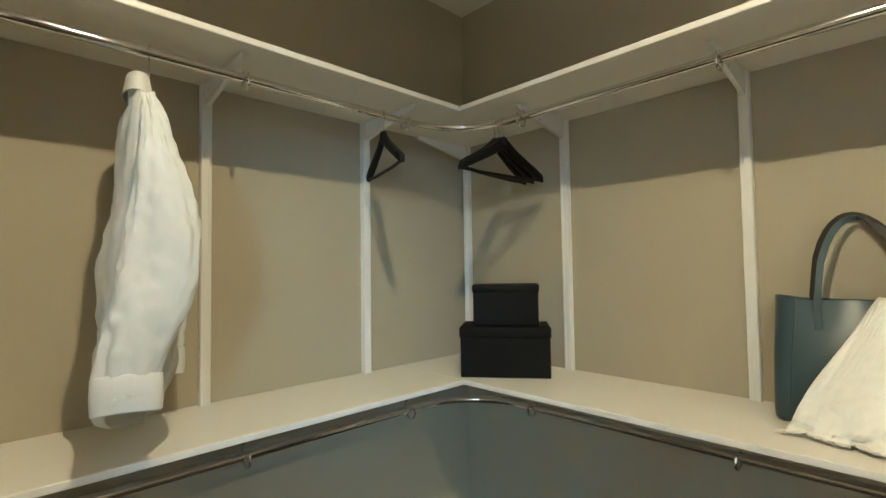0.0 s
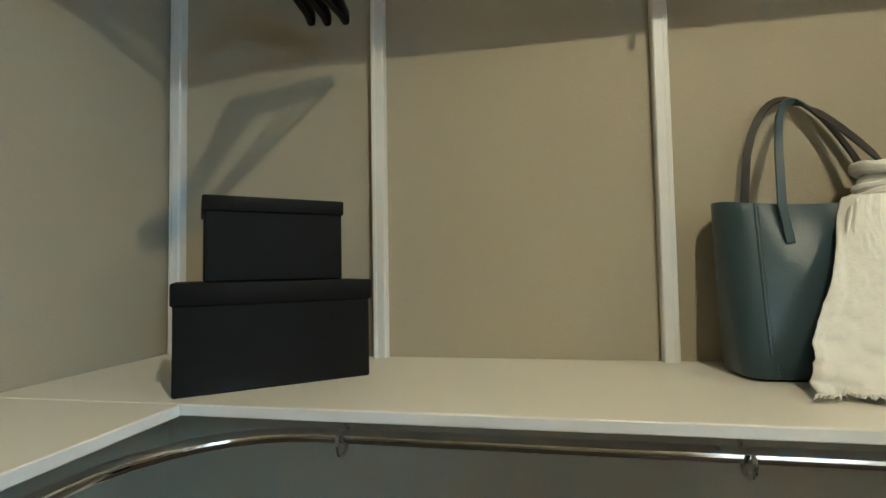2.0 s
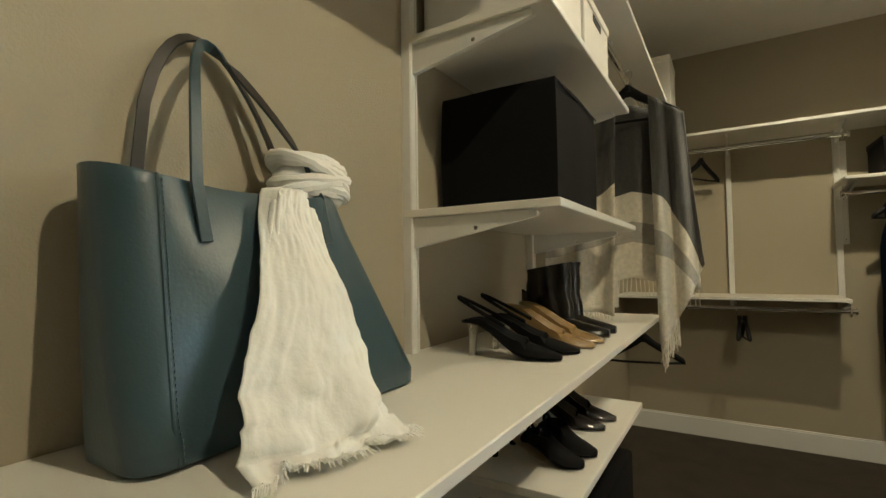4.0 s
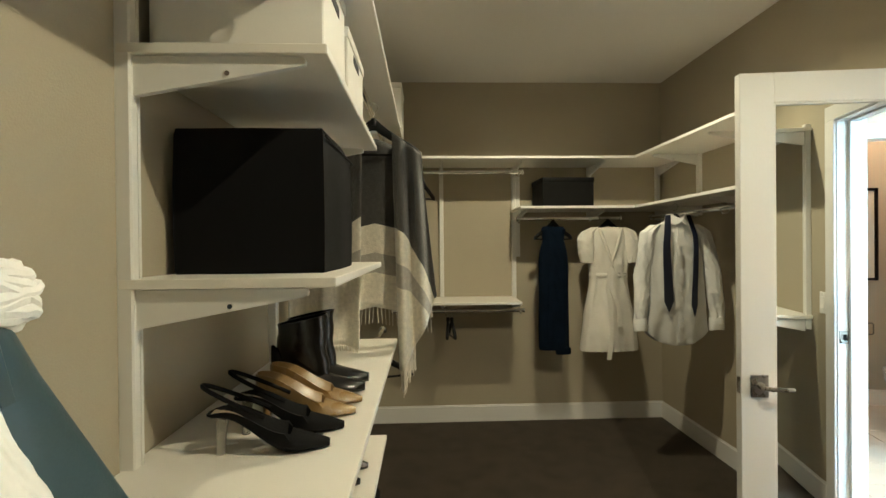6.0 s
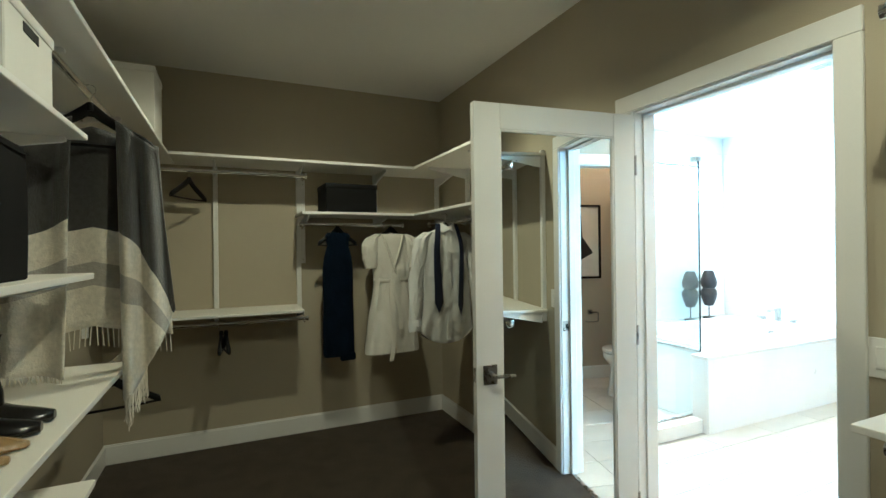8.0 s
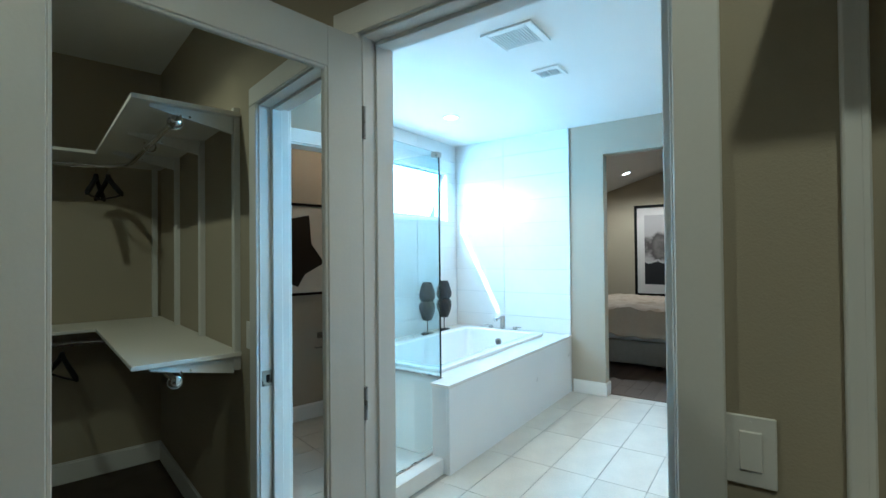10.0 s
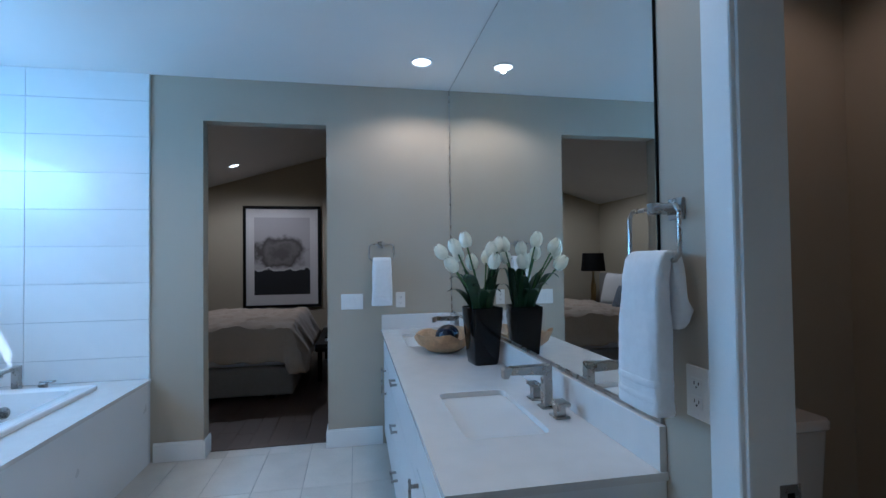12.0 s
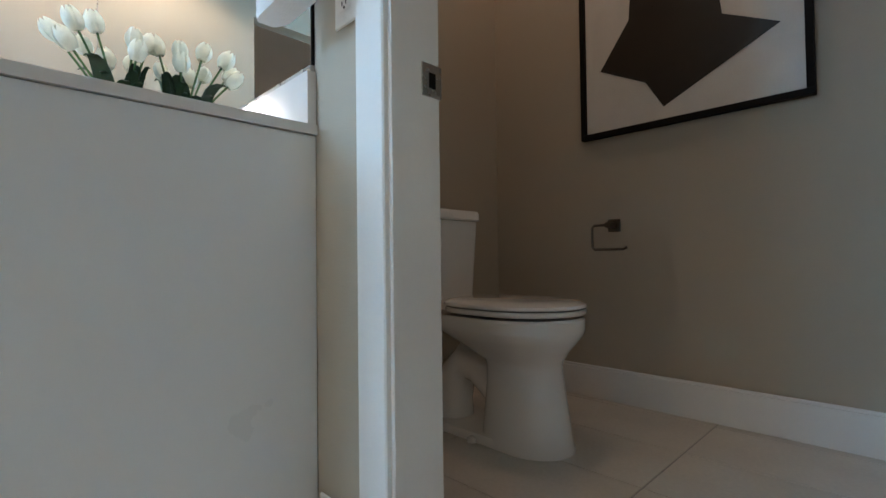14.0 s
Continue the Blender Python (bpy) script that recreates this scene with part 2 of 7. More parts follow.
structure("ceiling_bedroom", bm, CEIL, "white vaulted bedroom ceiling", "ceiling")
bm = bmesh.new()
box(bm, BEDX - 0.1, BEDX, -3.42, 4.0, -0.12, 3.9)
box(bm, BEDX - 0.1, BXW - 0.12, -3.50, -3.42, -0.12, 3.9)
box(bm, BEDX - 0.1, BXW - 0.12, 4.0, 4.1, -0.12, 3.9)
structure("wall_bedroom", bm, GREIGE, "greige painted bedroom walls", "wall")
structure("floor_bedroom", B(BEDX, BXW - 0.12, -3.42, 4.0, -0.12, -0.012), GROUT, "dark subfloor beneath wooden boards", "floor")
structure("floor_bathroom", B(BXW - 0.12, XW - 0.06, YS, RYN, -0.12, -0.004), GROUT, "grey grouted bathroom floor bed", "floor")
# unseen eave, added so its overhang narrows the sun streak on the tiles
structure("sun_trim_eave", B(-9.3, 2.2, YS - 0.244, YS - 0.15, 2.45, 2.6), TRIM, "unseen white eave added above the window to trim the sun", "eave")

# jambs, casings and baseboards
bm = bmesh.new()
jx0, jx1 = BXE - 0.004, XW + 0.004
box(bm, jx0, jx1, DY0 - 0.02, DY0, 0, DZ + 0.02, 0.002)
box(bm, jx0, jx1, DY1, DY1 + 0.02, 0, DZ + 0.02, 0.002)
box(bm, jx0, jx1, DY0, DY1, DZ, DZ + 0.02, 0.002)
for a, b, c, d in ((DY0, DY0 + 0.007, 0, DZ), (DY1 - 0.020, DY1, 0, DZ)):
    box(bm, XW - 0.085, XW - 0.045, a, b, c, d, 0.002)
box(bm, XW - 0.085, XW - 0.045, DY0 + 0.007, DY1 - 0.020, DZ - 0.012, DZ, 0.002)
structure("door_frame_closet", bm, TRIM, "white painted door jamb with a stop", "door frame")
bm = bmesh.new()
for xa, xb in ((XW, XW + 0.016), (BXE - 0.016, BXE)):
    box(bm, xa, xb, DY0 - 0.108, DY0 - 0.008, 0, DZ + 0.008, 0.003)
    box(bm, xa, xb, DY1 + 0.006, DY1 + 0.082, 0, DZ + 0.008, 0.003)
    box(bm, xa, xb, DY0 - 0.108, DY1 + 0.082, DZ + 0.008, DZ + 0.086, 0.003)
structure("trim_closet_doorway", bm, TRIM, "flat white door casing", "casing")
bm = bmesh.new()
box(bm, TX0 - 0.02, TX0, BYN - 0.004, 0.402, 0, TZ + 0.02, 0.002)
box(bm, TX1, TX1 + 0.02, BYN - 0.004, 0.402, 0, TZ + 0.02, 0.002)
box(bm, TX0, TX1, BYN - 0.004, 0.402, TZ, TZ + 0.02, 0.002)
structure("door_frame_toilet", bm, TRIM, "white painted toilet room door jamb", "door frame")
bm = bmesh.new()
for ya, yb in ((BYN - 0.016, BYN), (0.385, 0.401)):
    box(bm, TX0 - 0.087, TX0 - 0.007, ya, yb, 0, TZ + 0.008, 0.003)
    box(bm, TX1 + 0.007, TX1 + 0.087, ya, yb, 0, TZ + 0.008, 0.003)
    box(bm, TX0 - 0.087, TX1 + 0.087, ya, yb, TZ + 0.008, TZ + 0.088, 0.003)
structure("trim_toilet_doorway", bm, TRIM, "flat white door casing with a bevelled inner edge", "casing")

H_BASE = 0.135


def base(bm, x0, x1, y0, y1):
    box(bm, x0, x1, y0, y1, 0, H_BASE - 0.012, 0.002)
    sx, sy = (0.004, 0) if abs(x1 - x0) < abs(y1 - y0) else (0, 0.004)
    box(bm, x0 + sx, x1 - sx, y0 + sy, y1 - sy, H_BASE - 0.012, H_BASE, 0.003)


bm = bmesh.new()
base(bm, XW + 0.015, XE, YS, YS + 0.015)
base(bm, XW + 0.015, XE, YN - 0.015, YN)
base(bm, XE - 0.015, XE, YS + 0.015, YN - 0.015)
base(bm, XW, XW + 0.015, YS, DY0 - 0.108)
base(bm, XW, XW + 0.015, DY1 + 0.082, YN)
structure("baseboard_closet", bm, TRIM, "tall white closet baseboard", "baseboard")
bm = bmesh.new()
base(bm, BXW, BXW + 0.015, -1.86, OY0)
base(bm, BXW, BXW + 0.015, OY1, -0.262)
base(bm, BXW - 0.135, BXW + 0.015, OY0, OY0 + 0.015)
base(bm, BXW - 0.135, BXW + 0.015, OY1 - 0.015, OY1)
base(bm, BXE - 0.015, BXE, -1.9, DY0 - 0.108)
base(bm, BXE - 0.015, BXE, DY1 + 0.082, BYN)
base(bm, -2.05, TX0 - 0.087, BYN - 0.015, BYN)
structure("baseboard_bathroom", bm, TRIM, "tall white bathroom baseboard", "baseboard")
bm = bmesh.new()
base(bm, RX0, BXE, RYN - 0.015, RYN)
base(bm, RX0, RX0 + 0.015, 0.402, RYN - 0.015)
base(bm, BXE - 0.015, BXE, 0.402, RYN - 0.015)
structure("baseboard_toilet_room", bm, TRIM, "tall white toilet room baseboard", "baseboard")

# bathroom window
w = tagged(new("window_1", mesh_of("window_1", B(WX0, WX1, YS - 0.006, YS + 0.003, WZ0 - 0.012, WZ0 + 0.002, 0.001), TRIM)), "wide high white-framed bathroom window", "window", kind="structure")
bm = bmesh.new()
for x0, x1, z0, z1 in ((WX0, WX0 + 0.05, WZ0 + 0.004, WZ1), (WX1 - 0.05, WX1, WZ0 + 0.004, WZ1), (WX0 + 0.05, WX1 - 0.05, WZ0 + 0.004, WZ0 + 0.05), (WX0 + 0.05, WX1 - 0.05, WZ1 - 0.05, WZ1)):
    box(bm, x0, x1, YS - 0.14, YS - 0.08, z0, z1, 0.006)
part("window_frame", bm, TRIM, w)
pn = part("pane", B(WX0 + 0.05, WX1 - 0.05, YS - 0.115, YS - 0.109, WZ0 + 0.05, WZ1 - 0.05), PANE, w)
pn.visible_shadow = False

# ---- closet shelving ----
SH = 0.019            # board thickness
SFE, SFN, SFS, SFW = 1.227, 1.222, -2.89, -0.43   # shelf fronts
Z_UP, Z_LOW, Z_MID = 2.068, 1.011, 1.705


def upright(x, y, facing, z0, z1):
    """A slotted steel upright; facing: the unit vector away from the wall."""
    t = thing("shelf_upright", "white powder-coated slotted steel wall upright", "upright", group="closet uprights")
    fx, fy = facing
    bm = bmesh.new()
    w, d = 0.0165, 0.028
    prof = [(-w, 0.0005), (-w, d - 0.003), (-w + 0.003, d), (-0.006, d), (-0.006, d - 0.002), (0.006, d - 0.002), (0.006, d), (w - 0.003, d), (w, d - 0.003), (w, 0.0005)]
    loft(bm, [[(x + fx * b - fy * a, y + fy * b + fx * a, z) for a, b in prof] for z in (z0, z1)])
    part("channel", bm, STEEL_WHITE, t)
    for z in (z0 + 0.03, z1 - 0.035):
        part("screw", tube(bmesh.new(), [(x + fx * (d - 0.003), y + fy * (d - 0.003), z), (x + fx * (d + 0.0005), y + fy * (d + 0.0005), z)], 0.004, 8), CHROME, t)
    return t


def bracket(x, y, facing, z, depth=0.34, hook=False):
    """A tapered steel shelf bracket under a board whose underside is at z."""
    t = thing("shelf_bracket", "tapered white steel shelf bracket beneath a board", "bracket", group="closet brackets")
    fx, fy = facing
    bm = bmesh.new()
    prof = [(0.026, -0.002), (depth, -0.002), (depth + 0.006, -0.008), (depth + 0.004, -0.016), (depth - 0.01, -0.020), (0.03, -0.075), (0.026, -0.075)]
    rings = []
    for s in (-0.007, -0.005, 0.005, 0.007):
        k = 0.0015 if abs(s) > 0.006 else 0.0
        rings.append([(x + fx * min(max(a, 0.026 + k), depth + 0.006 - k) + (0 if fx else s), y + fy * min(max(a, 0.026 + k), depth + 0.006 - k) + (s if fx else 0), z + b) for a, b in prof])
    loft(bm, rings)
    part("arm", bm, STEEL_WHITE, t)
    bm = bmesh.new()
    c = 0.2
    p = (x + fx * c, y + fy * c, z - 0.034)
    q = (0.009 if not fx else 0.0, 0.009 if fx else 0.0)
    tube(bm, [(p[0] - q[0], p[1] - q[1], p[2]), (p[0] + q[0], p[1] + q[1], p[2])], 0.005, 8)
    part("screw", bm, CHROME, t)
    return t


def rod_hook(x, y, facing, z_top, z_rod):
    """A small chrome hanger that carries a rod below a bracket."""
    t = thing("rod_hook", "small bent chrome hook holding a hanging rod", "hook", group="rod hooks")
    fx, fy = facing
    bm = bmesh.new()
    pts = [(0.0, z_top), (0.0, z_rod + 0.03)] + [(0.02 - 0.027 * math.cos(radians(a)), z_rod - 0.006 - 0.027 * math.sin(radians(a))) for a in range(-20, 230, 20)]
    tube(bm, [(x + fx * (a - 0.02), y + fy * (a - 0.02), b) for a, b in pts], 0.0042, 8)
    part("wire", bm, CHROME, t)
    return t


def shelf(x0, x1, y0, y1, ztop, label="white melamine closet shelf board", group="closet shelves"):
    t = thing("shelf", label, "shelf", group=group)
    part("board", B(x0, x1, y0, y1, ztop - SH, ztop, 0.0015), MELAMINE, t)
    for e in (0, 1):
        if x1 - x0 > y1 - y0:
            y = (y0, y1)[e]
            part("edge_band", B(x0 + 0.001, x1 - 0.001, y - 0.0006, y + 0.0006, ztop - SH + 0.002, ztop - 0.002), TRIM, t)
        else:
            x = (x0, x1)[e]
            part("edge_band", B(x - 0.0006, x + 0.0006, y0 + 0.001, y1 - 0.001, ztop - SH + 0.002, ztop - 0.002), TRIM, t)
    return t


def rod(pts, label="round chrome hanging rod under a shelf"):
    t = thing("hanging_rod", label, "rod", group="closet rods")
    part("tube", tube(bmesh.new(), pts, 0.0135, 14), CHROME, t)
    for p, q in ((pts[0], pts[1]), (pts[-1], pts[-2])):
        d = (Vector(p) - Vector(q)).normalized()
        part("end_cap", tube(bmesh.new(), [Vector(p) - d * 0.004, Vector(p) + d * 0.006, Vector(p) + d * 0.008], [0.021, 0.021, 0.017], 18), CHROME, t)
    return t


EU, EN, ES, EWs = [1.022, 0.366, -0.429, -1.25, -2.05, -2.85], [-0.2, 0.42, 1.045], [0.968, 0.384, -0.234, -0.80], [-1.42, -2.1, -2.75]
EWn = [-0.056, 0.50, 1.06]
for y in EU + [1.585]:
    upright(XE, y, (-1, 0), 0.42 if y in (-0.429, -1.25) else 0.93, 2.09)
for x in EN + [-0.8]:
    upright(x, YN, (0, -1), 0.93, 2.09)
for x in ES:
    upright(x, YS, (0, 1), 0.93 if x > 0.3 else 1.62, 2.09)
upright(0.352, YS, (0, 1), 1.33, 1.98)
for y in EWs:
    upright(XW, y, (1, 0), 1.62, 2.09)
for y in EWn:
    upright(XW, y, (1, 0), 0.93, 2.09)
# upper run, all round
shelf(XW + 0.002, SFE - 0.003, SFN, YN - 0.002, Z_UP)
shelf(SFE, XE - 0.002, -3.3, YN - 0.002, Z_UP)
shelf(XW + 0.002, SFE - 0.003, YS + 0.002, SFS, Z_UP)
shelf(XW + 0.002, SFW, SFS + 0.001, -1.36, Z_UP)
shelf(XW + 0.002, SFW, -0.09, SFN - 0.001, Z_UP)
# lower run
shelf(XW + 0.002, SFE - 0.003, SFN, YN - 0.002, Z_LOW)
shelf(SFE, XE - 0.002, -1.625, YN - 0.002, Z_LOW, "white melamine shelf carrying shoes, boxes and a tote bag")
shelf(0.40, XE - 0.002, YS + 0.002, SFS, Z_LOW)
shelf(XW + 0.002, SFW, -0.09, SFN - 0.001, Z_LOW)
# middle run in the far corner
shelf(XW + 0.002, 0.41, YS + 0.002, SFS, Z_MID)
shelf(XW + 0.002, SFW, SFS + 0.001, -1.36, Z_MID)
# short shelves between two uprights
shelf(1.277, XE - 0.002, -1.30, -0.412, 1.800, "short white shelf with white storage boxes on it")
shelf(1.265, XE - 0.002, -1.30, -0.412, 1.364, "short white shelf carrying a black storage cube")
shelf(1.241, XE - 0.002, -1.18, -0.412, 0.759, "short white shelf with black heeled shoes on it")
for y in EU + [1.585]:
    bracket(XE, y, (-1, 0), Z_UP - SH)
    if y > -1.5:
        bracket(XE, y, (-1, 0), Z_LOW - SH)
    if y in (-0.429, -1.25):
        bracket(XE, y, (-1, 0), 1.800 - SH)
        bracket(XE, y, (-1, 0), 1.364 - SH)
        bracket(XE, min(max(y, -1.17), -0.42), (-1, 0), 0.759 - SH)
for x in EN:
    bracket(x, YN, (0, -1), Z_UP - SH)
    bracket(x, YN, (0, -1), Z_LOW - SH)
for x in ES:
    bracket(x, YS, (0, 1), Z_UP - SH)
    bracket(x, YS, (0, 1), Z_LOW - SH if x > 0.39 else Z_MID - SH)
bracket(0.40, YS, (0, 1), Z_LOW - SH)
bracket(0.352, YS, (0, 1), Z_MID - SH)
for y in EWs:
    bracket(XW, y, (1, 0), Z_UP - SH)
    bracket(XW, y, (1, 0), Z_MID - SH)
for y in EWn:
    bracket(XW, y, (1, 0), Z_UP - SH)
    bracket(XW, y, (1, 0), Z_LOW - SH)
# rods with rounded corners
RE, RN, RS, RW = 1.407, 1.306, -3.05, -0.585
for z, yend, RE in ((1.990, -3.2, 1.322), (0.926, -0.41, 1.354)):
    c = 0.26
    RN = 1.318 if z > 1.5 else 1.306
    rod([(RW + c, RN, z)] + [(x, RN, z) for x in (0.0, 0.6)] + [(RE - c, RN, z)] + arc((RE - c, RN - c, z), c, 90, 0, 8)[1:] + [(RE, 0.5, z), (RE, yend, z)])
    rod([(RW, -0.08, z), (RW, RN - c, z)] + arc((RW + c, RN - c, z), c, 180, 90, 8)[1:])
    for y in (1.0, 0.345, -0.40):
        rod_hook(RE, y, (-1, 0), (Z_UP if z > 1.5 else Z_LOW) - 0.05, z)
    for x in (0.44, 1.03, -0.2):
        rod_hook(x, RN, (0, -1), (Z_UP if z > 1.5 else Z_LOW) - 0.05, z)
    for y in (-0.06, 0.48):
        rod_hook(RW, y, (1, 0), (Z_UP if z > 1.5 else Z_LOW) - 0.05, z)
RN = 1.318
rod([(RE, -1.27, 0.926), (RE, -1.70, 0.926)])
rod([(1.35, RS, 0.93), (0.36, RS, 0.93)])
rod([(1.35, RS, 1.975), (0.36, RS, 1.975)])
rod([(0.40, RS, 1.62), (-0.3, RS, 1.62)] + [(RW + 0.2, RS, 1.62)])
rod([(RW, -1.38, 1.62), (RW, -2.95, 1.62)])
for x, z in ((0.385, 0.93), (0.95, 0.93), (0.385, 1.975), (0.39, 1.62), (-0.23, 1.62)):
    rod_hook(x, RS, (0, 1), z + 0.05, z)
for y in (-1.5, -2.1):
    rod_hook(RW, y, (1, 0), 1.67, 1.62)

# ceiling lamps


def downlight(x, y, z, led, label, tilt=0.0):
    t = thing("recessed_light", label, "light", pose(x, y, z, tilt, 0, 0))
    part("trim_ring", lathe(bmesh.new(), [(0.062, -0.001), (0.082, -0.001), (0.084, -0.005), (0.078, -0.009), (0.066, -0.007), (0.062, -0.001)], 32, cap0=False, cap1=False), TRIM, t, "white ring")
    part("lamp_disc", lathe(bmesh.new(), [(0.062, -0.0015), (0.058, -0.004), (0.0005, -0.0045)], 32), led, t, "glowing diffuser")
    return t


for lx, ly in CLOSET_LIGHTS:
    downlight(lx, ly, ZC, LED, "lit round recessed ceiling light")
for lx, ly in BATH_LIGHTS:
    downlight(lx, ly, ZC, LED_COOL, "lit round recessed bathroom ceiling light")

downlight(-2.16, 1.10, ZC, LED_COOL, "lit round recessed toilet room ceiling light")

# the open door with a mirror
YAW = -6.75
dm = pose(XW + 0.006, DY0 + 0.006, 0, 0, 0, YAW)
door = thing("door_1", "open white door with a full-length mirror panel and lever handle", "door", dm)
DW, DT, DH = 0.80, 0.035, 2.032
bm = bmesh.new()
st = 0.118
for x0, x1, z0, z1 in ((0.006, st, 0.012, DH), (DW - st, DW, 0.012, DH), (st, DW - st, 0.012, 0.24), (st, DW - st, DH - 0.108, DH)):
    box(bm, x0, x1, -DT, 0, z0, z1, 0.002)
part("door_leaf", bm, TRIM, door)
part("mirror_panel", B(st - 0.004, DW - st + 0.004, -DT + 0.006, -0.012, 0.236, DH - 0.104), MIRROR, door, "full-length mirror glass")
bm = bmesh.new()
for x0, x1, z0, z1 in ((st, st + 0.008, 0.24, DH - 0.108), (DW - st - 0.008, DW - st, 0.24, DH - 0.108), (st + 0.008, DW - st - 0.008, 0.24, 0.248), (st + 0.008, DW - st - 0.008, DH - 0.116, DH - 0.108)):
    box(bm, x0, x1, -0.012, -0.003, z0, z1, 0.002)
part("bead", bm, TRIM, door)
for s, yy in ((1, 0.0), (-1, -DT)):
    ro = part("rose", B(DW - 0.092, DW - 0.03, min(yy, yy + s * 0.008), max(yy, yy + s * 0.008), 0.864, 0.946, 0.003), NICKEL, door, "square brushed nickel rose")
    bm = bmesh.new()
    tube(bm, [(DW - 0.061, yy + s * 0.006, 0.908), (DW - 0.061, yy + s * 0.034, 0.908)], [0.013, 0.011], 12)
    tube(bm, [(DW - 0.061, yy + s * 0.030, 0.908), (DW - 0.061, yy + s * 0.045, 0.908), (DW - 0.075, yy + s * 0.052, 0.908), (DW - 0.150, yy + s * 0.052, 0.906)], [0.010, 0.010, 0.010, 0.008], 10, 0.8)
    part("lever", bm, NICKEL, ro, "brushed nickel lever")
part("latch_plate", B(DW - 0.001, DW + 0.0015, -0.028, -0.006, 0.875, 0.935, 0.0005), NICKEL, door)
for z in (0.25, 1.02, 1.8):
    part("hinge", tube(bmesh.new(), [(0.0, -0.003, z - 0.045), (0.0, -0.003, z + 0.045)], 0.007, 10), NICKEL, door)


def strike_plate(x0, x1, y0, y1, z0, z1):
    t = thing("strike_plate", "brushed nickel strike plate set in a white jamb", "strike plate")
    part("plate", B(x0, x1, y0, y1, z0, z1, 0.0006), NICKEL, t)
    cx, cy, cz = (x0 + x1) / 2, (y0 + y1) / 2, (z0 + z1) / 2
    if abs(y1 - y0) < abs(x1 - x0):
        part("latch_hole", B(cx - 0.008, cx + 0.008, y0 - 0.0008, y1 + 0.0008, cz - 0.014, cz + 0.014), BLACK, t)
    else:
        part("latch_hole", B(x0 - 0.0008, x1 + 0.0008, cy - 0.008, cy + 0.008, cz - 0.014, cz + 0.014), BLACK, t)


strike_plate(XW - 0.052, XW - 0.004, DY1 - 0.002, DY1 + 0.001, 0.90, 0.965)
strike_plate(TX0 - 0.001, TX0 + 0.002, 0.358, 0.406, 0.882, 0.942)


def wall_plate(label, m, gangs=1, outlet=False, h=0.117):
    """Built facing -y, in the plane y = 0."""
    t = thing("outlet" if outlet else "light_switch", label, "outlet" if outlet else "switch", m)
    w = 0.072 + 0.046 * (gangs - 1)
    part("plate", B(-w / 2, w / 2, -0.006, 0, -h / 2, h / 2, 0.002), TRIM, t)
    for g in range(gangs):
        cx = (g - (gangs - 1) / 2) * 0.046
        if outlet:
            for s in (-1, 1):
                so = part("socket", B(cx - 0.0165, cx + 0.0165, -0.008, -0.005, s * 0.02 - 0.0135, s * 0.02 + 0.0135, 0.0015), TRIM, t)
                part("slot", B(cx - 0.0075, cx - 0.0055, -0.0088, -0.007, s * 0.02 - 0.002, s * 0.02 + 0.006), BLACK, so)
                part("slot", B(cx + 0.0055, cx + 0.0075, -0.0088, -0.007, s * 0.02 - 0.002, s * 0.02 + 0.005), BLACK, so)
                part("ground_hole", tube(bmesh.new(), [(cx, -0.0088, s * 0.02 - 0.007), (cx, -0.007, s * 0.02 - 0.007)], 0.0025, 8), BLACK, so)
        else:
            part("rocker", B(cx - 0.0165, cx + 0.0165, -0.0095, -0.005, -0.033, 0.033, 0.0018), TRIM, t)
        for s in (-1, 1):
            part("screw", tube(bmesh.new(), [(cx, -0.0072, s * (h / 2 - 0.011)), (cx, -0.005, s * (h / 2 - 0.011))], 0.003, 8), TRIM, t)
    return t


wall_plate("white rocker light switch beside the closet door", pose(XW, -0.195, 1.095, 0, 0, 90))
wall_plate("white duplex outlet beside the vanity mirror", pose(-1.953, BYN, 1.091), outlet=True)
wall_plate("white triple rocker switch beside the bedroom opening", pose(BXW, -0.484, 1.083, 0, 0, 90), gangs=3)
wall_plate("white duplex outlet above the vanity", pose(BXW, -0.116, 1.089, 0, 0, 90), outlet=True)

# ---- boxes in the closet ----
CLOTH_BLACK = shader("black_woven_fabric", (0.0045, 0.0045, 0.005), 0.9, var=0.3, scale=12, bump=0.2, bump_scale=600, spec=0.15)
CARD_WHITE = shader("white_card", (0.78, 0.76, 0.71), 0.6, var=0.03, scale=8, bump=0.05, bump_scale=300)


def lidded_box(label, m, w, d, h, mat, lid_h=0.035, slot=False):
    t = thing("storage_box", label, "box", m, "storage boxes")
    part("body", B(-w / 2, w / 2, -d / 2, d / 2, 0, h - 0.004, 0.003), mat, t)
    part("lid", B(-w / 2 - 0.004, w / 2 + 0.004, -d / 2 - 0.004, d / 2 + 0.004, h - lid_h, h, 0.004, 2), mat, t)
    if slot:
        part("hand_slot", B(-0.05, 0.05, -d / 2 - 0.0015, -d / 2 + 0.004, h * 0.68, h * 0.68 + 0.03, 0.004), BLACK, t, "dark cut-out hand slot")
    return t


# the stack in the corner: the front faces the middle of the room
bx = math.degrees(math.atan2(0.983 - 1.258, 1.46 - 1.245))
lidded_box("large black lidded card box at the bottom of a stack", pose(1.3525 + 0.085, 1.1205 + 0.067, Z_LOW, 0, 0, bx), 0.345, 0.215, 0.193, BLACK, 0.04)
lidded_box("smaller black lidded card box on top of another", pose(1.407 + 0.06, 1.16 + 0.045, Z_LOW + 0.193, 0, 0, bx), 0.258, 0.17, 0.163, BLACK, 0.03)
lidded_box("black lidded box on the middle shelf", pose(0.045, -3.10, Z_MID, 0, 0, 2), 0.385, 0.30, 0.215, BLACK, 0.035)
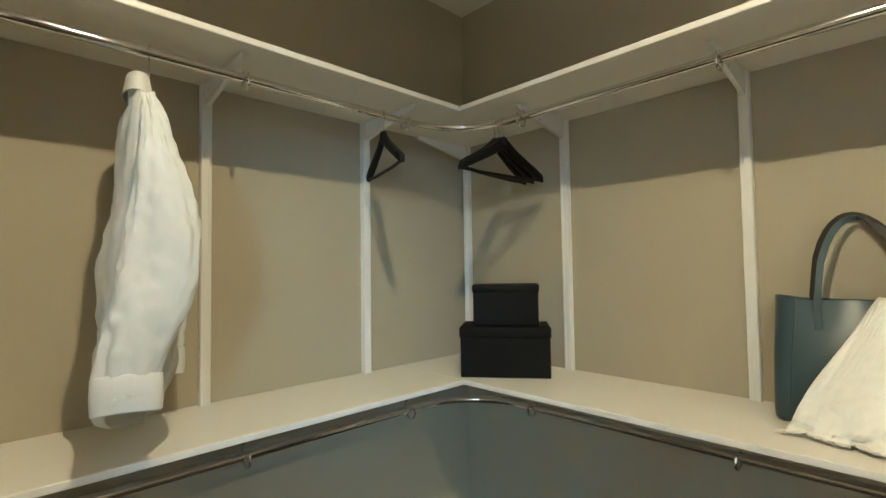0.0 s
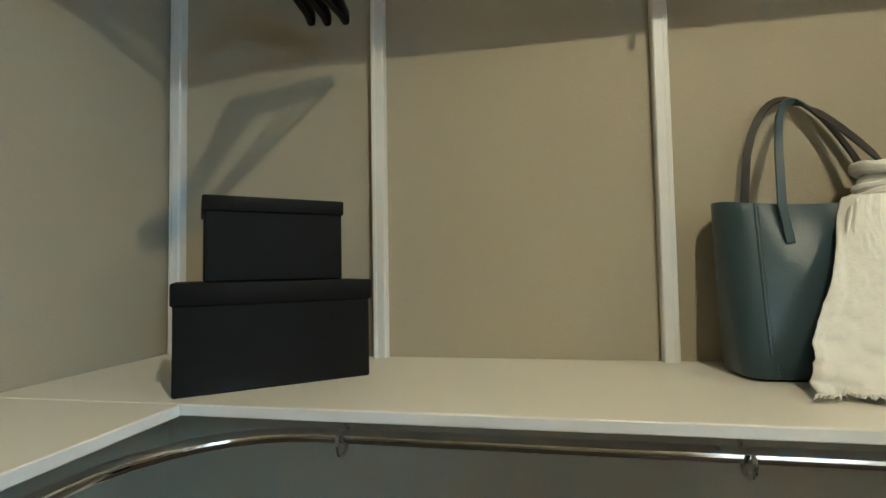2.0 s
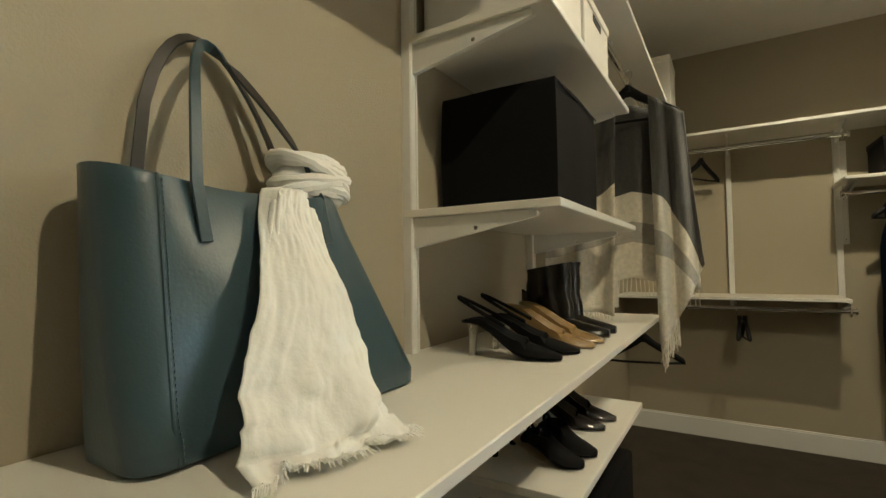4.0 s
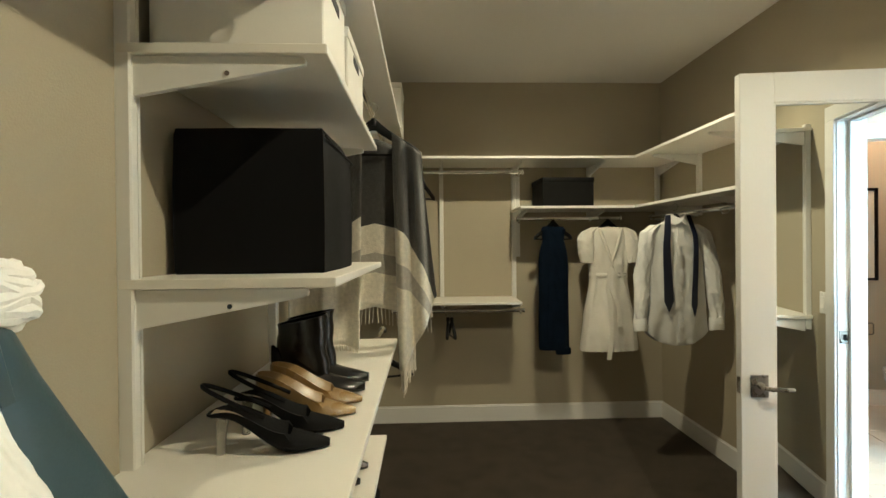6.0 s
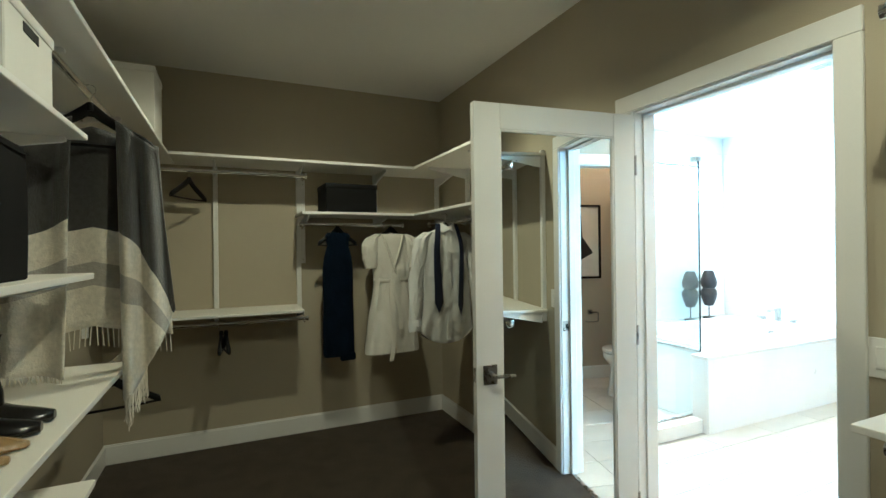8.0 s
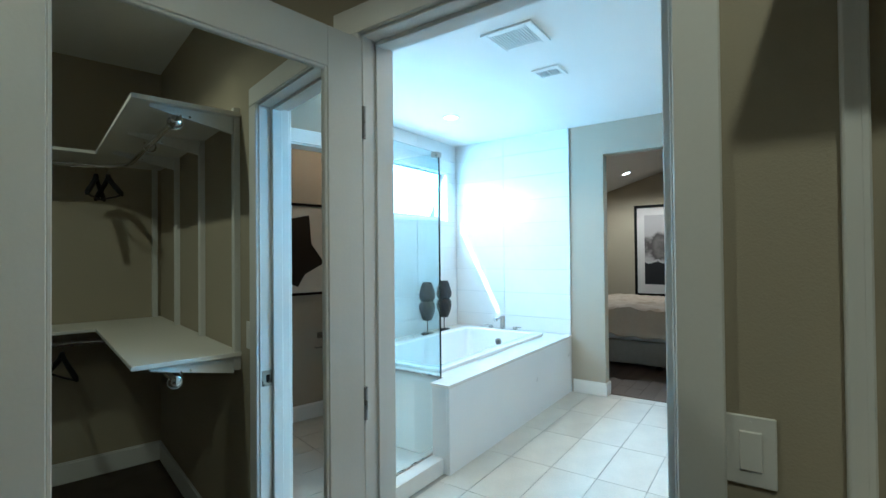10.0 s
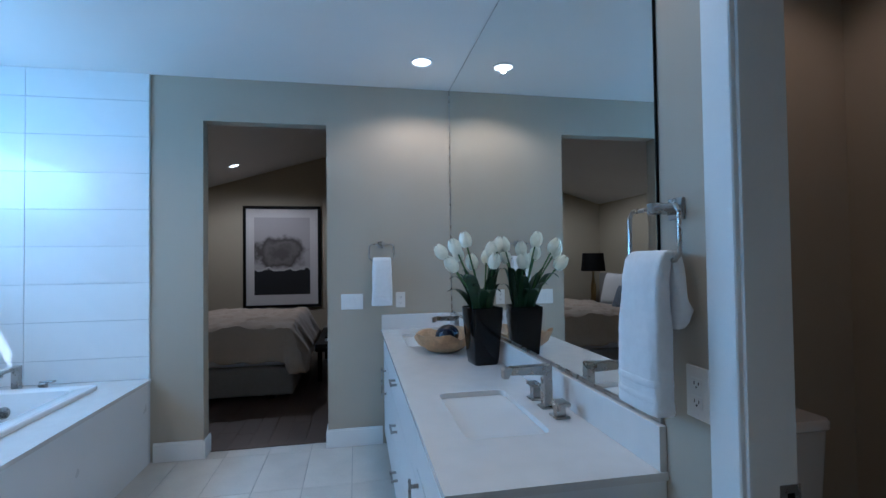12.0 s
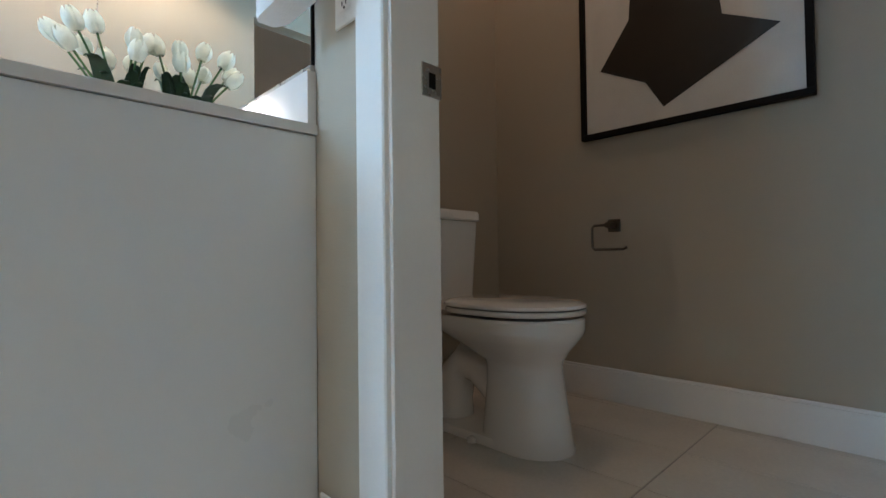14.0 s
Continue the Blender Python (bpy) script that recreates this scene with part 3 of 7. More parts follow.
# white boxes: slots face the room (-x)
lidded_box("white lidded storage box with a dark hand slot", pose(1.47, -0.61, 1.800, 0, 0, -90), 0.25, 0.345, 0.235, CARD_WHITE, 0.028, True)
lidded_box("smaller white lidded storage box with a dark hand slot", pose(1.465, -0.895, 1.800, 0, 0, -90), 0.29, 0.345, 0.19, CARD_WHITE, 0.028, True)
lidded_box("tall white lidded storage box near the ceiling", pose(1.43, -2.62, Z_UP, 0, 0, -90), 0.30, 0.38, 0.38, CARD_WHITE, 0.035)
bin1 = thing("storage_cube", "soft black fabric storage cube on a shelf", "storage cube", pose(1.480, -0.755, 1.364, 0, 0, 0))
bm = bmesh.new()
rings = []
for k, (zz, s) in enumerate(((0.0, 0.97), (0.004, 0.99), (0.08, 1.0), (0.2, 1.0), (0.305, 0.985), (0.318, 0.97))):
    ring = []
    for i in range(40):
        a = 2 * math.pi * i / 40
        cx, cy = math.cos(a), math.sin(a)
        q = max(abs(cx), abs(cy))
        ex = 0.985 + 0.015 * math.cos(4 * a)
        ring.append((0.168 * s * cx / q * ex, 0.195 * s * cy / q * ex, zz))
    rings.append(ring)
loft(bm, rings)
part("fabric_body", bm, CLOTH_BLACK, bin1)
part("seam", B(-0.168, -0.1655, -0.185, 0.185, 0.300, 0.304), CLOTH_BLACK, bin1)
bin2 = thing("storage_bin", "black fabric floor bin below the shoe shelf", "bin", pose(1.44, -0.82, 0.0))
bm = bmesh.new()
box(bm, -0.19, 0.19, -0.22, 0.22, 0.0, 0.65, 0.012, 2)
part("fabric_body", bm, CLOTH_BLACK, bin2)

# ---- bathroom: tub, shower, vanity ----
ZD = 0.588
tx0, tx1, ty0, ty1 = -4.40, -2.64, -3.02, -2.13
deck = thing("tub_deck", "white quartz slab deck round the bathtub", "deck")
for x0, x1, y0, y1 in ((-4.634, tx0, -3.288, -1.865), (tx1, -2.52, -3.288, -1.865), (-2.52, -2.37, -2.01, -1.865), (tx0, tx1, -3.288, ty0), (tx0, tx1, ty1, -1.865)):
    part("slab", B(x0, x1, y0, y1, ZD - 0.022, ZD), QUARTZ, deck)
ap = thing("tub_apron", "white panelled front of the tub surround", "tub surround")
part("front_panel", B(-4.636, -2.40, -1.905, -1.882, 0.0, ZD - 0.022, 0.001), LACQUER, ap)
part("end_panel", B(-2.423, -2.40, -2.02, -1.905, 0.0, ZD - 0.022, 0.001), LACQUER, ap)
part("knee_panel", B(-2.56, -2.525, -3.288, -2.02, 0.02, ZD - 0.022, 0.001), TILE, ap)

tub = thing("bathtub", "white acrylic drop-in rectangular bathtub", "bathtub", pose(0, 0, 0))


def rr(x0, x1, y0, y1, r, z, n=5):
    pts = []
    for cx, cy, a in ((x1 - r, y1 - r, 0), (x0 + r, y1 - r, 90), (x0 + r, y0 + r, 180), (x1 - r, y0 + r, 270)):
        pts += arc((cx, cy, z), r, a, a + 90, n)
    return pts


bm = bmesh.new()
rings = [rr(tx0 - 0.02, tx1 + 0.02, ty0 - 0.02, ty1 + 0.02, 0.03, ZD - 0.03), rr(tx0 - 0.035, tx1 + 0.035, ty0 - 0.035, ty1 + 0.035, 0.035, ZD + 0.001),
         rr(tx0 - 0.035, tx1 + 0.035, ty0 - 0.035, ty1 + 0.035, 0.035, ZD + 0.022), rr(tx0 - 0.028, tx1 + 0.028, ty0 - 0.028, ty1 + 0.028, 0.03, ZD + 0.028),
         rr(tx0 + 0.05, tx1 - 0.05, ty0 + 0.05, ty1 - 0.05, 0.05, ZD + 0.028), rr(tx0 + 0.06, tx1 - 0.06, ty0 + 0.06, ty1 - 0.06, 0.06, ZD + 0.02),
         rr(tx0 + 0.075, tx1 - 0.09, ty0 + 0.075, ty1 - 0.075, 0.07, ZD - 0.1), rr(tx0 + 0.11, tx1 - 0.22, ty0 + 0.11, ty1 - 0.11, 0.10, 0.22),
         rr(tx0 + 0.17, tx1 - 0.32, ty0 + 0.17, ty1 - 0.17, 0.12, 0.17)]
loft(bm, rings, cap0=False)
part("shell", bm, ACRYLIC, tub)
ov = part("overflow", tube(bmesh.new(), [(tx0 + 0.068, -2.56, 0.50), (tx0 + 0.085, -2.56, 0.498)], 0.036, 24), NICKEL, tub, "round nickel overflow plate")
for k in range(-3, 4):
    part("groove", B(tx0 + 0.084, tx0 + 0.087, -2.56 - 0.028, -2.56 + 0.028, 0.499 + k * 0.008 - 0.0015, 0.499 + k * 0.008 + 0.0015), BLACK, ov)

tf = thing("tub_faucet", "brushed nickel deck-mounted tub faucet with two handles", "faucet", pose(-4.50, -2.60, ZD + 0.002))
bm = bmesh.new()
box(bm, -0.02, 0.02, -0.022, 0.022, 0, 0.14, 0.003)
box(bm, -0.02, 0.17, -0.022, 0.022, 0.135, 0.158, 0.004)
box(bm, 0.14, 0.17, -0.018, 0.018, 0.118, 0.137, 0.003)
part("spout", bm, NICKEL, tf)
for s in (-1, 1):
    h = part("handle_base", B(-0.02, 0.02, s * 0.15 - 0.02, s * 0.15 + 0.02, 0, 0.04, 0.003), NICKEL, tf)
    part("lever", B(-0.012, 0.012, min(s * 0.13, s * 0.22), max(s * 0.13, s * 0.22), 0.041, 0.052, 0.002), NICKEL, h)

DARKSTONE = shader("dark_carved_wood", (0.018, 0.017, 0.017), 0.55, var=0.4, scale=30, bump=0.5, bump_scale=120)
for (x, y, rot) in ((-4.16, -3.15, 20), (-3.842, -3.145, -15)):
    s = thing("tabletop_sculpture", "dark carved double-gourd sculpture on a rod stand", "sculpture", pose(x, y, ZD, 0, 0, rot), "tub sculptures")
    bm = bmesh.new()
    lathe(bm, [(0.062, 0.0), (0.066, 0.003), (0.066, 0.018), (0.062, 0.022)], 28)
    part("base", bm, BLACK, s)
    part("rod", tube(bmesh.new(), [(0, 0, 0.02), (0, 0, 0.16)], 0.005, 8), BLACK, s)
    for z0 in (0.152, 0.355):
        flip = z0 < 0.2
        prof = [(0.042, 0.0), (0.058, 0.035), (0.074, 0.085), (0.085, 0.135), (0.078, 0.175), (0.06, 0.198)]
        if not flip:
            prof = [(r, 0.198 - z) for r, z in reversed(prof)]
        bm = bmesh.new()
        rings = []
        for r, z in prof:
            rings.append([((r + 0.0035 * math.cos(9 * a + z * 40)) * math.cos(a), (r + 0.0035 * math.cos(9 * a + z * 40)) * math.sin(a), z0 + z) for a in (2 * math.pi * i / 54 for i in range(54))])
        loft(bm, rings)
        part("gourd", bm, DARKSTONE, s)

# shower
sg = thing("shower_enclosure", "frameless clear glass shower enclosure with nickel clips", "shower enclosure")
YG, ZG = -2.03, 2.128
for nm, x0, x1, y0, y1, z0 in (("front_glass", -2.505, -1.775, YG - 0.005, YG + 0.005, 0.112), ("side_glass", -2.515, -2.505, -3.286, YG - 0.006, ZD + 0.004), ("glass_door", -1.765, -0.985, YG - 0.005, YG + 0.005, 0.118)):
    g = part(nm, B(x0, x1, y0, y1, z0, ZG, 0.0005), GLASS, sg)
    g.visible_shadow = False
    if nm == "glass_door":
        bm = bmesh.new()
        for s in (-1, 1):
            tube(bm, [(-1.728, YG + s * 0.005, 1.19), (-1.728, YG + s * 0.045, 1.19), (-1.728, YG + s * 0.058, 1.177), (-1.728, YG + s * 0.058, 1.02), (-1.728, YG + s * 0.045, 1.007), (-1.728, YG + s * 0.005, 1.007)], 0.009, 10)
        part("handle", bm, NICKEL, g, "nickel D-shaped pull")
        for z in (0.35, 1.85):
            part("hinge", B(-1.03, -0.962, YG - 0.014, YG + 0.014, z - 0.045, z + 0.045, 0.002), NICKEL, g)
part("glass_edge", B(-2.5165, -2.5045, YG - 0.0058, YG + 0.0058, 0.59, ZG), shader("dark_green_glass_edge", (0.01, 0.03, 0.032), 0.15), sg, "dark polished glass edge")
part("corner_clip", B(-2.53, -2.475, YG - 0.045, YG + 0.012, ZG - 0.03, ZG + 0.006, 0.002), NICKEL, sg)
part("edge_channel", B(-2.513, -2.497, YG - 0.007, YG + 0.008, 0.112, 0.585), NICKEL, sg, "slim nickel edge channel")
part("sill_channel", B(-2.519, -2.501, -3.286, YG - 0.008, ZD, ZD + 0.012), NICKEL, sg)
part("curb_channel", B(-2.50, -1.775, YG - 0.009, YG + 0.009, 0.103, 0.114), NICKEL, sg)
structure("shower_curb", B(-2.398, BXE - 0.012, -2.10, -1.93, 0, 0.103, 0.002), QUARTZ, "white quartz shower curb", "curb")
structure("shower_curb_inner", B(-2.52, -2.398, -2.10, -2.022, 0, 0.103, 0.002), QUARTZ, "white quartz end of the shower curb", "curb")
structure("floor_shower", B(-2.52, BXE, -3.29, -2.10, -0.004, 0.02), shader("small_white_shower_mosaic", (0.62, 0.62, 0.6), 0.4, var=0.15, scale=25, bump=0.3, bump_scale=60), "pale mosaic shower floor", "floor")
mat = tagged(new("bath_mat", mesh_of("bath_mat", B(-2.35, -1.75, -2.72, -2.2, 0.021, 0.032, 0.004), shader("white_ribbed_mat", (0.7, 0.7, 0.68), 0.9, var=0.15, scale=40, bump=0.6, bump_scale=90))), "white ribbed mat on the shower floor", "mat")

# vanity
VX0, VX1, VY0, ZV = BXW + 0.003, -2.065, -0.268, 0.867
top = thing("countertop", "white quartz vanity countertop with a low backsplash", "countertop")
S1, S2 = (-2.855, -2.37), (-4.36, -3.875)
SY0, SY1 = -0.142, 0.125
bm = bmesh.new()
T = 0.020
for x0, x1, y0, y1 in ((VX0, VX1, VY0, SY0), (VX0, VX1, SY1, BYN - 0.001), (VX0, S2[0], SY0, SY1), (S2[1], S1[0], SY0, SY1), (S1[1], VX1, SY0, SY1)):
    box(bm, x0, x1, y0, y1, ZV - T, ZV)
bmesh.ops.remove_doubles(bm, verts=bm.verts, dist=0.0001)
# rounded corners of the two cut-outs
for xa, xb in (S1, S2):
    for cx, sx_ in ((xa, 1), (xb, -1)):
        for cy, sy_ in ((SY0, 1), (SY1, -1)):
            r = 0.034
            curve = [(cx + sx_ * r * (1 - math.sin(radians(a))), cy + sy_ * r * (1 - math.cos(radians(a)))) for a in range(0, 91, 15)]
            loft(bm, [[(x, y, z) for x, y in [(cx, cy)] + curve] for z in (ZV - T, ZV)])
part("slab", bm, QUARTZ, top)
part("backsplash", B(VX0, VX1 - 0.004, BYN - 0.021, BYN - 0.001, ZV, 0.978, 0.001), QUARTZ, top)
part("side_splash", B(VX0, VX0 + 0.02, VY0 + 0.004, BYN - 0.022, ZV, 0.978, 0.001), QUARTZ, top)
for sx0, sx1 in (S1, S2):
    sk = thing("sink_basin", "white porcelain undermount rectangular sink", "sink", group="vanity sinks")
    bm = bmesh.new()
    rings = [rr(sx0 - 0.02, sx1 + 0.02, SY0 - 0.02, SY1 + 0.02, 0.03, ZV - T - 0.16), rr(sx0 - 0.02, sx1 + 0.02, SY0 - 0.02, SY1 + 0.02, 0.03, ZV - T - 0.001),
             rr(sx0 + 0.001, sx1 - 0.001, SY0 + 0.001, SY1 - 0.001, 0.02, ZV - T - 0.001), rr(sx0 + 0.006, sx1 - 0.006, SY0 + 0.006, SY1 - 0.006, 0.025, ZV - T - 0.02),
             rr(sx0 + 0.018, sx1 - 0.018, SY0 + 0.018, SY1 - 0.018, 0.035, ZV - T - 0.11), rr(sx0 + 0.05, sx1 - 0.05, SY0 + 0.05, SY1 - 0.05, 0.05, ZV - T - 0.135)]
    loft(bm, rings)
    part("bowl", bm, PORCELAIN, sk)
    cx = (sx0 + sx1) / 2
    part("drain", lathe(bmesh.new(), [(0.022, -0.003), (0.024, 0.001), (0.02, 0.004), (0.006, 0.004)], 20, (cx, 0.0, ZV - T - 0.134)), NICKEL, sk, "round nickel drain")
    fa = thing("vanity_faucet", "brushed nickel widespread faucet with square spout", "faucet", pose(cx + 0.01, 0.205, ZV), "vanity faucets")
    part("base_plate", B(-0.027, 0.027, -0.027, 0.027, 0.0005, 0.007, 0.0015), NICKEL, fa)
    bm = bmesh.new()
    box(bm, -0.018, 0.018, -0.016, 0.016, 0.007, 0.152, 0.003)
    bm2 = bmesh.new()
    loft(bm2, [[(s * 0.018, -0.016, 0.118), (s * 0.018, -0.016, 0.15), (s * 0.018, -0.155, 0.148), (s * 0.018, -0.163, 0.14), (s * 0.018, -0.163, 0.112), (s * 0.018, -0.145, 0.112), (s * 0.018, -0.14, 0.124)] for s in (-1, -0.85, 0.85, 1)])
    part("column", bm, NICKEL, fa)
    part("spout", bm2, NICKEL, fa)
    for s in (-1, 1):
        hb = part("handle_base", B(s * 0.105 - 0.027, s * 0.105 + 0.027, -0.027, 0.027, 0.0005, 0.007, 0.0015), NICKEL, fa)
        bm = bmesh.new()
        box(bm, s * 0.105 - 0.016, s * 0.105 + 0.016, -0.016, 0.016, 0.007, 0.045, 0.002)
        box(bm, min(s * 0.09, s * 0.15), max(s * 0.09, s * 0.15), -0.021, 0.021, 0.045, 0.057, 0.002)
        part("handle", bm, NICKEL, hb)

van = thing("vanity_cabinet", "white lacquered double vanity cabinet with nickel bar pulls", "cabinet")
CY = -0.2285
part("body", B(VX0, VX1 - 0.050, CY, BYN - 0.001, 0.09, ZV - T - 0.001, 0.001), LACQUER, van)
part("toe_kick", B(VX0, VX1 - 0.03, CY + 0.07, BYN - 0.001, 0.0, 0.09), LACQUER, van)
part("end_panel", B(VX1 - 0.030, VX1 - 0.006, CY + 0.003, BYN - 0.002, 0.0, ZV - T - 0.002, 0.001), LACQUER, van)


def pull(parent, x, z, length, vertical):
    bm = bmesh.new()
    y = CY - 0.021
    if vertical:
        box(bm, x - 0.006, x + 0.006, y - 0.036, y - 0.026, z - length / 2, z + length / 2, 0.001)
        for s in (-1, 1):
            box(bm, x - 0.005, x + 0.005, y - 0.027, y, z + s * (length / 2 - 0.025) - 0.006, z + s * (length / 2 - 0.025) + 0.006, 0.001)
    else:
        box(bm, x - length / 2, x + length / 2, y - 0.036, y - 0.026, z - 0.006, z + 0.006, 0.001)
        for s in (-1, 1):
            box(bm, x + s * (length / 2 - 0.012) - 0.006, x + s * (length / 2 - 0.012) + 0.006, y - 0.027, y, z - 0.005, z + 0.005, 0.001)
    part("pull", bm, NICKEL, parent, "square brushed nickel bar pull")


def front(x0, x1, z0, z1, nm):
    return part(nm, B(x0 + 0.0015, x1 - 0.0015, CY - 0.021, CY - 0.001, z0 + 0.0015, z1 - 0.0015, 0.0015), LACQUER, van)


for x0, x1, px in ((-2.70, VX1 - 0.008, None), (VX0 + 0.01, -4.02, None)):
    front(x0, x1, 0.655, ZV - T - 0.008, "false_front")
for x0, x1, px in ((-2.38, VX1 - 0.008, -2.345), (-2.70, -2.38, -2.66), (-4.02 - 0.31, -4.02, -4.06), (VX0 + 0.01, -4.33, -4.38)):
    d = front(x0, x1, 0.095, 0.65, "door")
    if px in (-2.66, -4.38):
        pull(d, px, 0.53, 0.21, True)
for xa, xb in ((-4.02, -3.36), (-3.36, -2.70)):
    for z0, z1 in ((0.60, ZV - T - 0.008), (0.35, 0.60), (0.095, 0.35)):
        d = front(xa, xb, z0, z1, "drawer_front")
        if xa < -3.5:
            pull(d, -3.55, (z0 + z1) / 2 + 0.02, 0.12, False)

vm_ = tagged(new("mirror_1", mesh_of("mirror_1", B(VX0, -2.08, BYN - 0.0065, BYN - 0.0005, 0.995, ZC - 0.006), MIRROR)), "frameless wall mirror above the vanity", "mirror")
ch = thing("mirror_channel", "slim nickel channel below the wall mirror", "trim")
part("strip", B(VX0, -2.078, BYN - 0.010, BYN - 0.0005, 0.980, 0.9945, 0.001), NICKEL, ch)
part("top_strip", B(VX0, -2.08, BYN - 0.008, BYN - 0.0005, ZC - 0.0058, ZC - 0.001), NICKEL, ch)
part("corner_strip", B(VX0, VX0 + 0.006, BYN - 0.009, BYN - 0.0068, 0.996, ZC - 0.006), NICKEL, ch)
part("edge_strip", B(-2.0795, -2.0765, BYN - 0.0075, BYN - 0.0005, 0.995, ZC - 0.006), BLACK, ch)

# towels
TERRY = shader("white_terry_towel", (0.80, 0.80, 0.80), 0.95, var=0.05, scale=60, bump=0.35, bump_scale=420, sheen=0.4)


def towel_ring(m, full, label):
    """Built on a wall facing -y, in the plane y = 0, ring below the origin."""
    t = thing("towel_ring", label, "towel ring", m)
    part("wall_plate", B(-0.026, 0.026, -0.008, 0, -0.026, 0.026, 0.002), NICKEL, t)
    part("post", B(-0.013, 0.013, -0.075, -0.008, -0.013, 0.013, 0.003), NICKEL, t)
    a = 0.092
    h = 0.12
    pts = [(-0.01, -0.068, 0.0), (a - 0.015, -0.068, 0.0), (a, -0.068, -0.015), (a, -0.068, -h + 0.015), (a - 0.015, -0.068, -h), (-a + 0.015, -0.068, -h), (-a, -0.068, -h + 0.015), (-a, -0.068, -0.015), (-a + 0.015, -0.068, 0.0), (0.01, -0.068, 0.0)]
    part("ring", tube(bmesh.new(), pts, 0.0055, 8), NICKEL, t)
    return t


def hand_towel(m, w, drop, back, label):
    """A folded towel over the ring's lower bar: a long front, and a short loop behind."""
    t = thing("hand_towel", label, "towel", m)

    def rings_of(prof, seed, grow=0.0):
        out = []
        for z, cy, hw, hd in prof:
            ring = []
            for i in range(40):
                a = 2 * math.pi * i / 40
                ca, sa = math.cos(a), math.sin(a)
                k = 0.004 * noise.noise((ca * 1.7 + seed, sa * 1.7, z * 11)) + 0.0015 * noise.noise((ca * 6, sa * 6 + seed, z * 60)) + grow
                ring.append(((hw + k) * math.copysign(abs(ca) ** 0.45, ca), cy + (hd + k) * math.copysign(abs(sa) ** 0.6, sa), z))
            out.append(ring)
        return out

    def fill(prof, step=0.012):
        out = []
        for p, q in zip(prof, prof[1:]):
            n = max(1, int(abs(p[0] - q[0]) / step))
            out += [tuple(x + (y - x) * k / n for x, y in zip(p, q)) for k in range(n)]
        return out + [prof[-1]]

    h = w / 2
    front = [(0.020, -0.004, h * 0.86, 0.006), (0.016, -0.008, h * 0.93, 0.014), (0.0, -0.016, h * 0.96, 0.021), (-0.05, -0.024, h * 0.98, 0.025), (-drop * 0.5, -0.028, h * 1.02, 0.029), (-drop * 0.8, -0.028, h * 1.06, 0.030), (-drop + 0.006, -0.028, h * 1.09, 0.031), (-drop, -0.028, h * 1.07, 0.028)]
    bm = bmesh.new()
    loft(bm, rings_of(fill(front), 1.0))
    body = part("front_fold", bm, TERRY, t)
    loop_ = [(0.019, 0.006, h * 0.84, 0.008), (0.012, 0.012, h * 0.92, 0.014), (-0.03, 0.020, h * 0.95, 0.018), (-0.09, 0.026, h * 0.97, 0.022), (-back + 0.04, 0.033, h * 0.98, 0.030), (-back + 0.014, 0.026, h * 0.96, 0.026), (-back + 0.003, 0.020, h * 0.92, 0.018), (-back, 0.016, h * 0.88, 0.010)]
    bm = bmesh.new()
    loft(bm, rings_of(fill(loop_), 4.0))
    part("back_fold", bm, TERRY, t)
    for k in range(2):
        z = -drop * 0.80 - k * 0.034
        bm = bmesh.new()
        loft(bm, rings_of([(z + 0.009, -0.028, h * 1.05, 0.030), (z + 0.006, -0.028, h * 1.06, 0.0315), (z - 0.006, -0.028, h * 1.065, 0.0315), (z - 0.009, -0.028, h * 1.05, 0.030)], 1.0))
        part("woven_band", bm, TERRY, body)
    return t


towel_ring(pose(-2.01, BYN, 1.508), 1, "square brushed nickel towel ring beside the mirror")
hand_towel(pose(-2.01, BYN - 0.068, 1.39), 0.146, 0.340, 0.155, "white terry hand towel folded over a ring")
towel_ring(pose(BXW, -0.262, 1.515, 0, 0, 90), 1, "square brushed nickel towel ring on the end wall")
hand_towel(pose(BXW + 0.068, -0.262, 1.397, 0, 0, 90), 0.142, 0.340, 0.155, "white terry hand towel hanging at the vanity end")

# vase of tulips, bowl
PETAL = shader("white_tulip_petal", (0.86, 0.84, 0.69), 0.5, var=0.10, scale=40, bump=0.1, bump_scale=150)
STEM = shader("green_tulip_stem", (0.06, 0.13, 0.03), 0.5, var=0.15, scale=30)
LEAF = shader("dark_green_tulip_leaf", (0.012, 0.040, 0.010), 0.4, var=0.3, scale=18, bump=0.15, bump_scale=90)
GLOSSBLACK = shader("glossy_black_glass", (0.003, 0.003, 0.0035), 0.07, var=0.1, scale=5, spec=0.25)
vs = thing("tulip_vase", "glossy black square vase with white tulips and dark leaves", "vase", pose(-3.34, 0.175, ZV, 0, 0, 8))
bm = bmesh.new()


def sq(hw, z, r=0.014):
    return rr(-hw, hw, -hw, hw, r, z, 3)


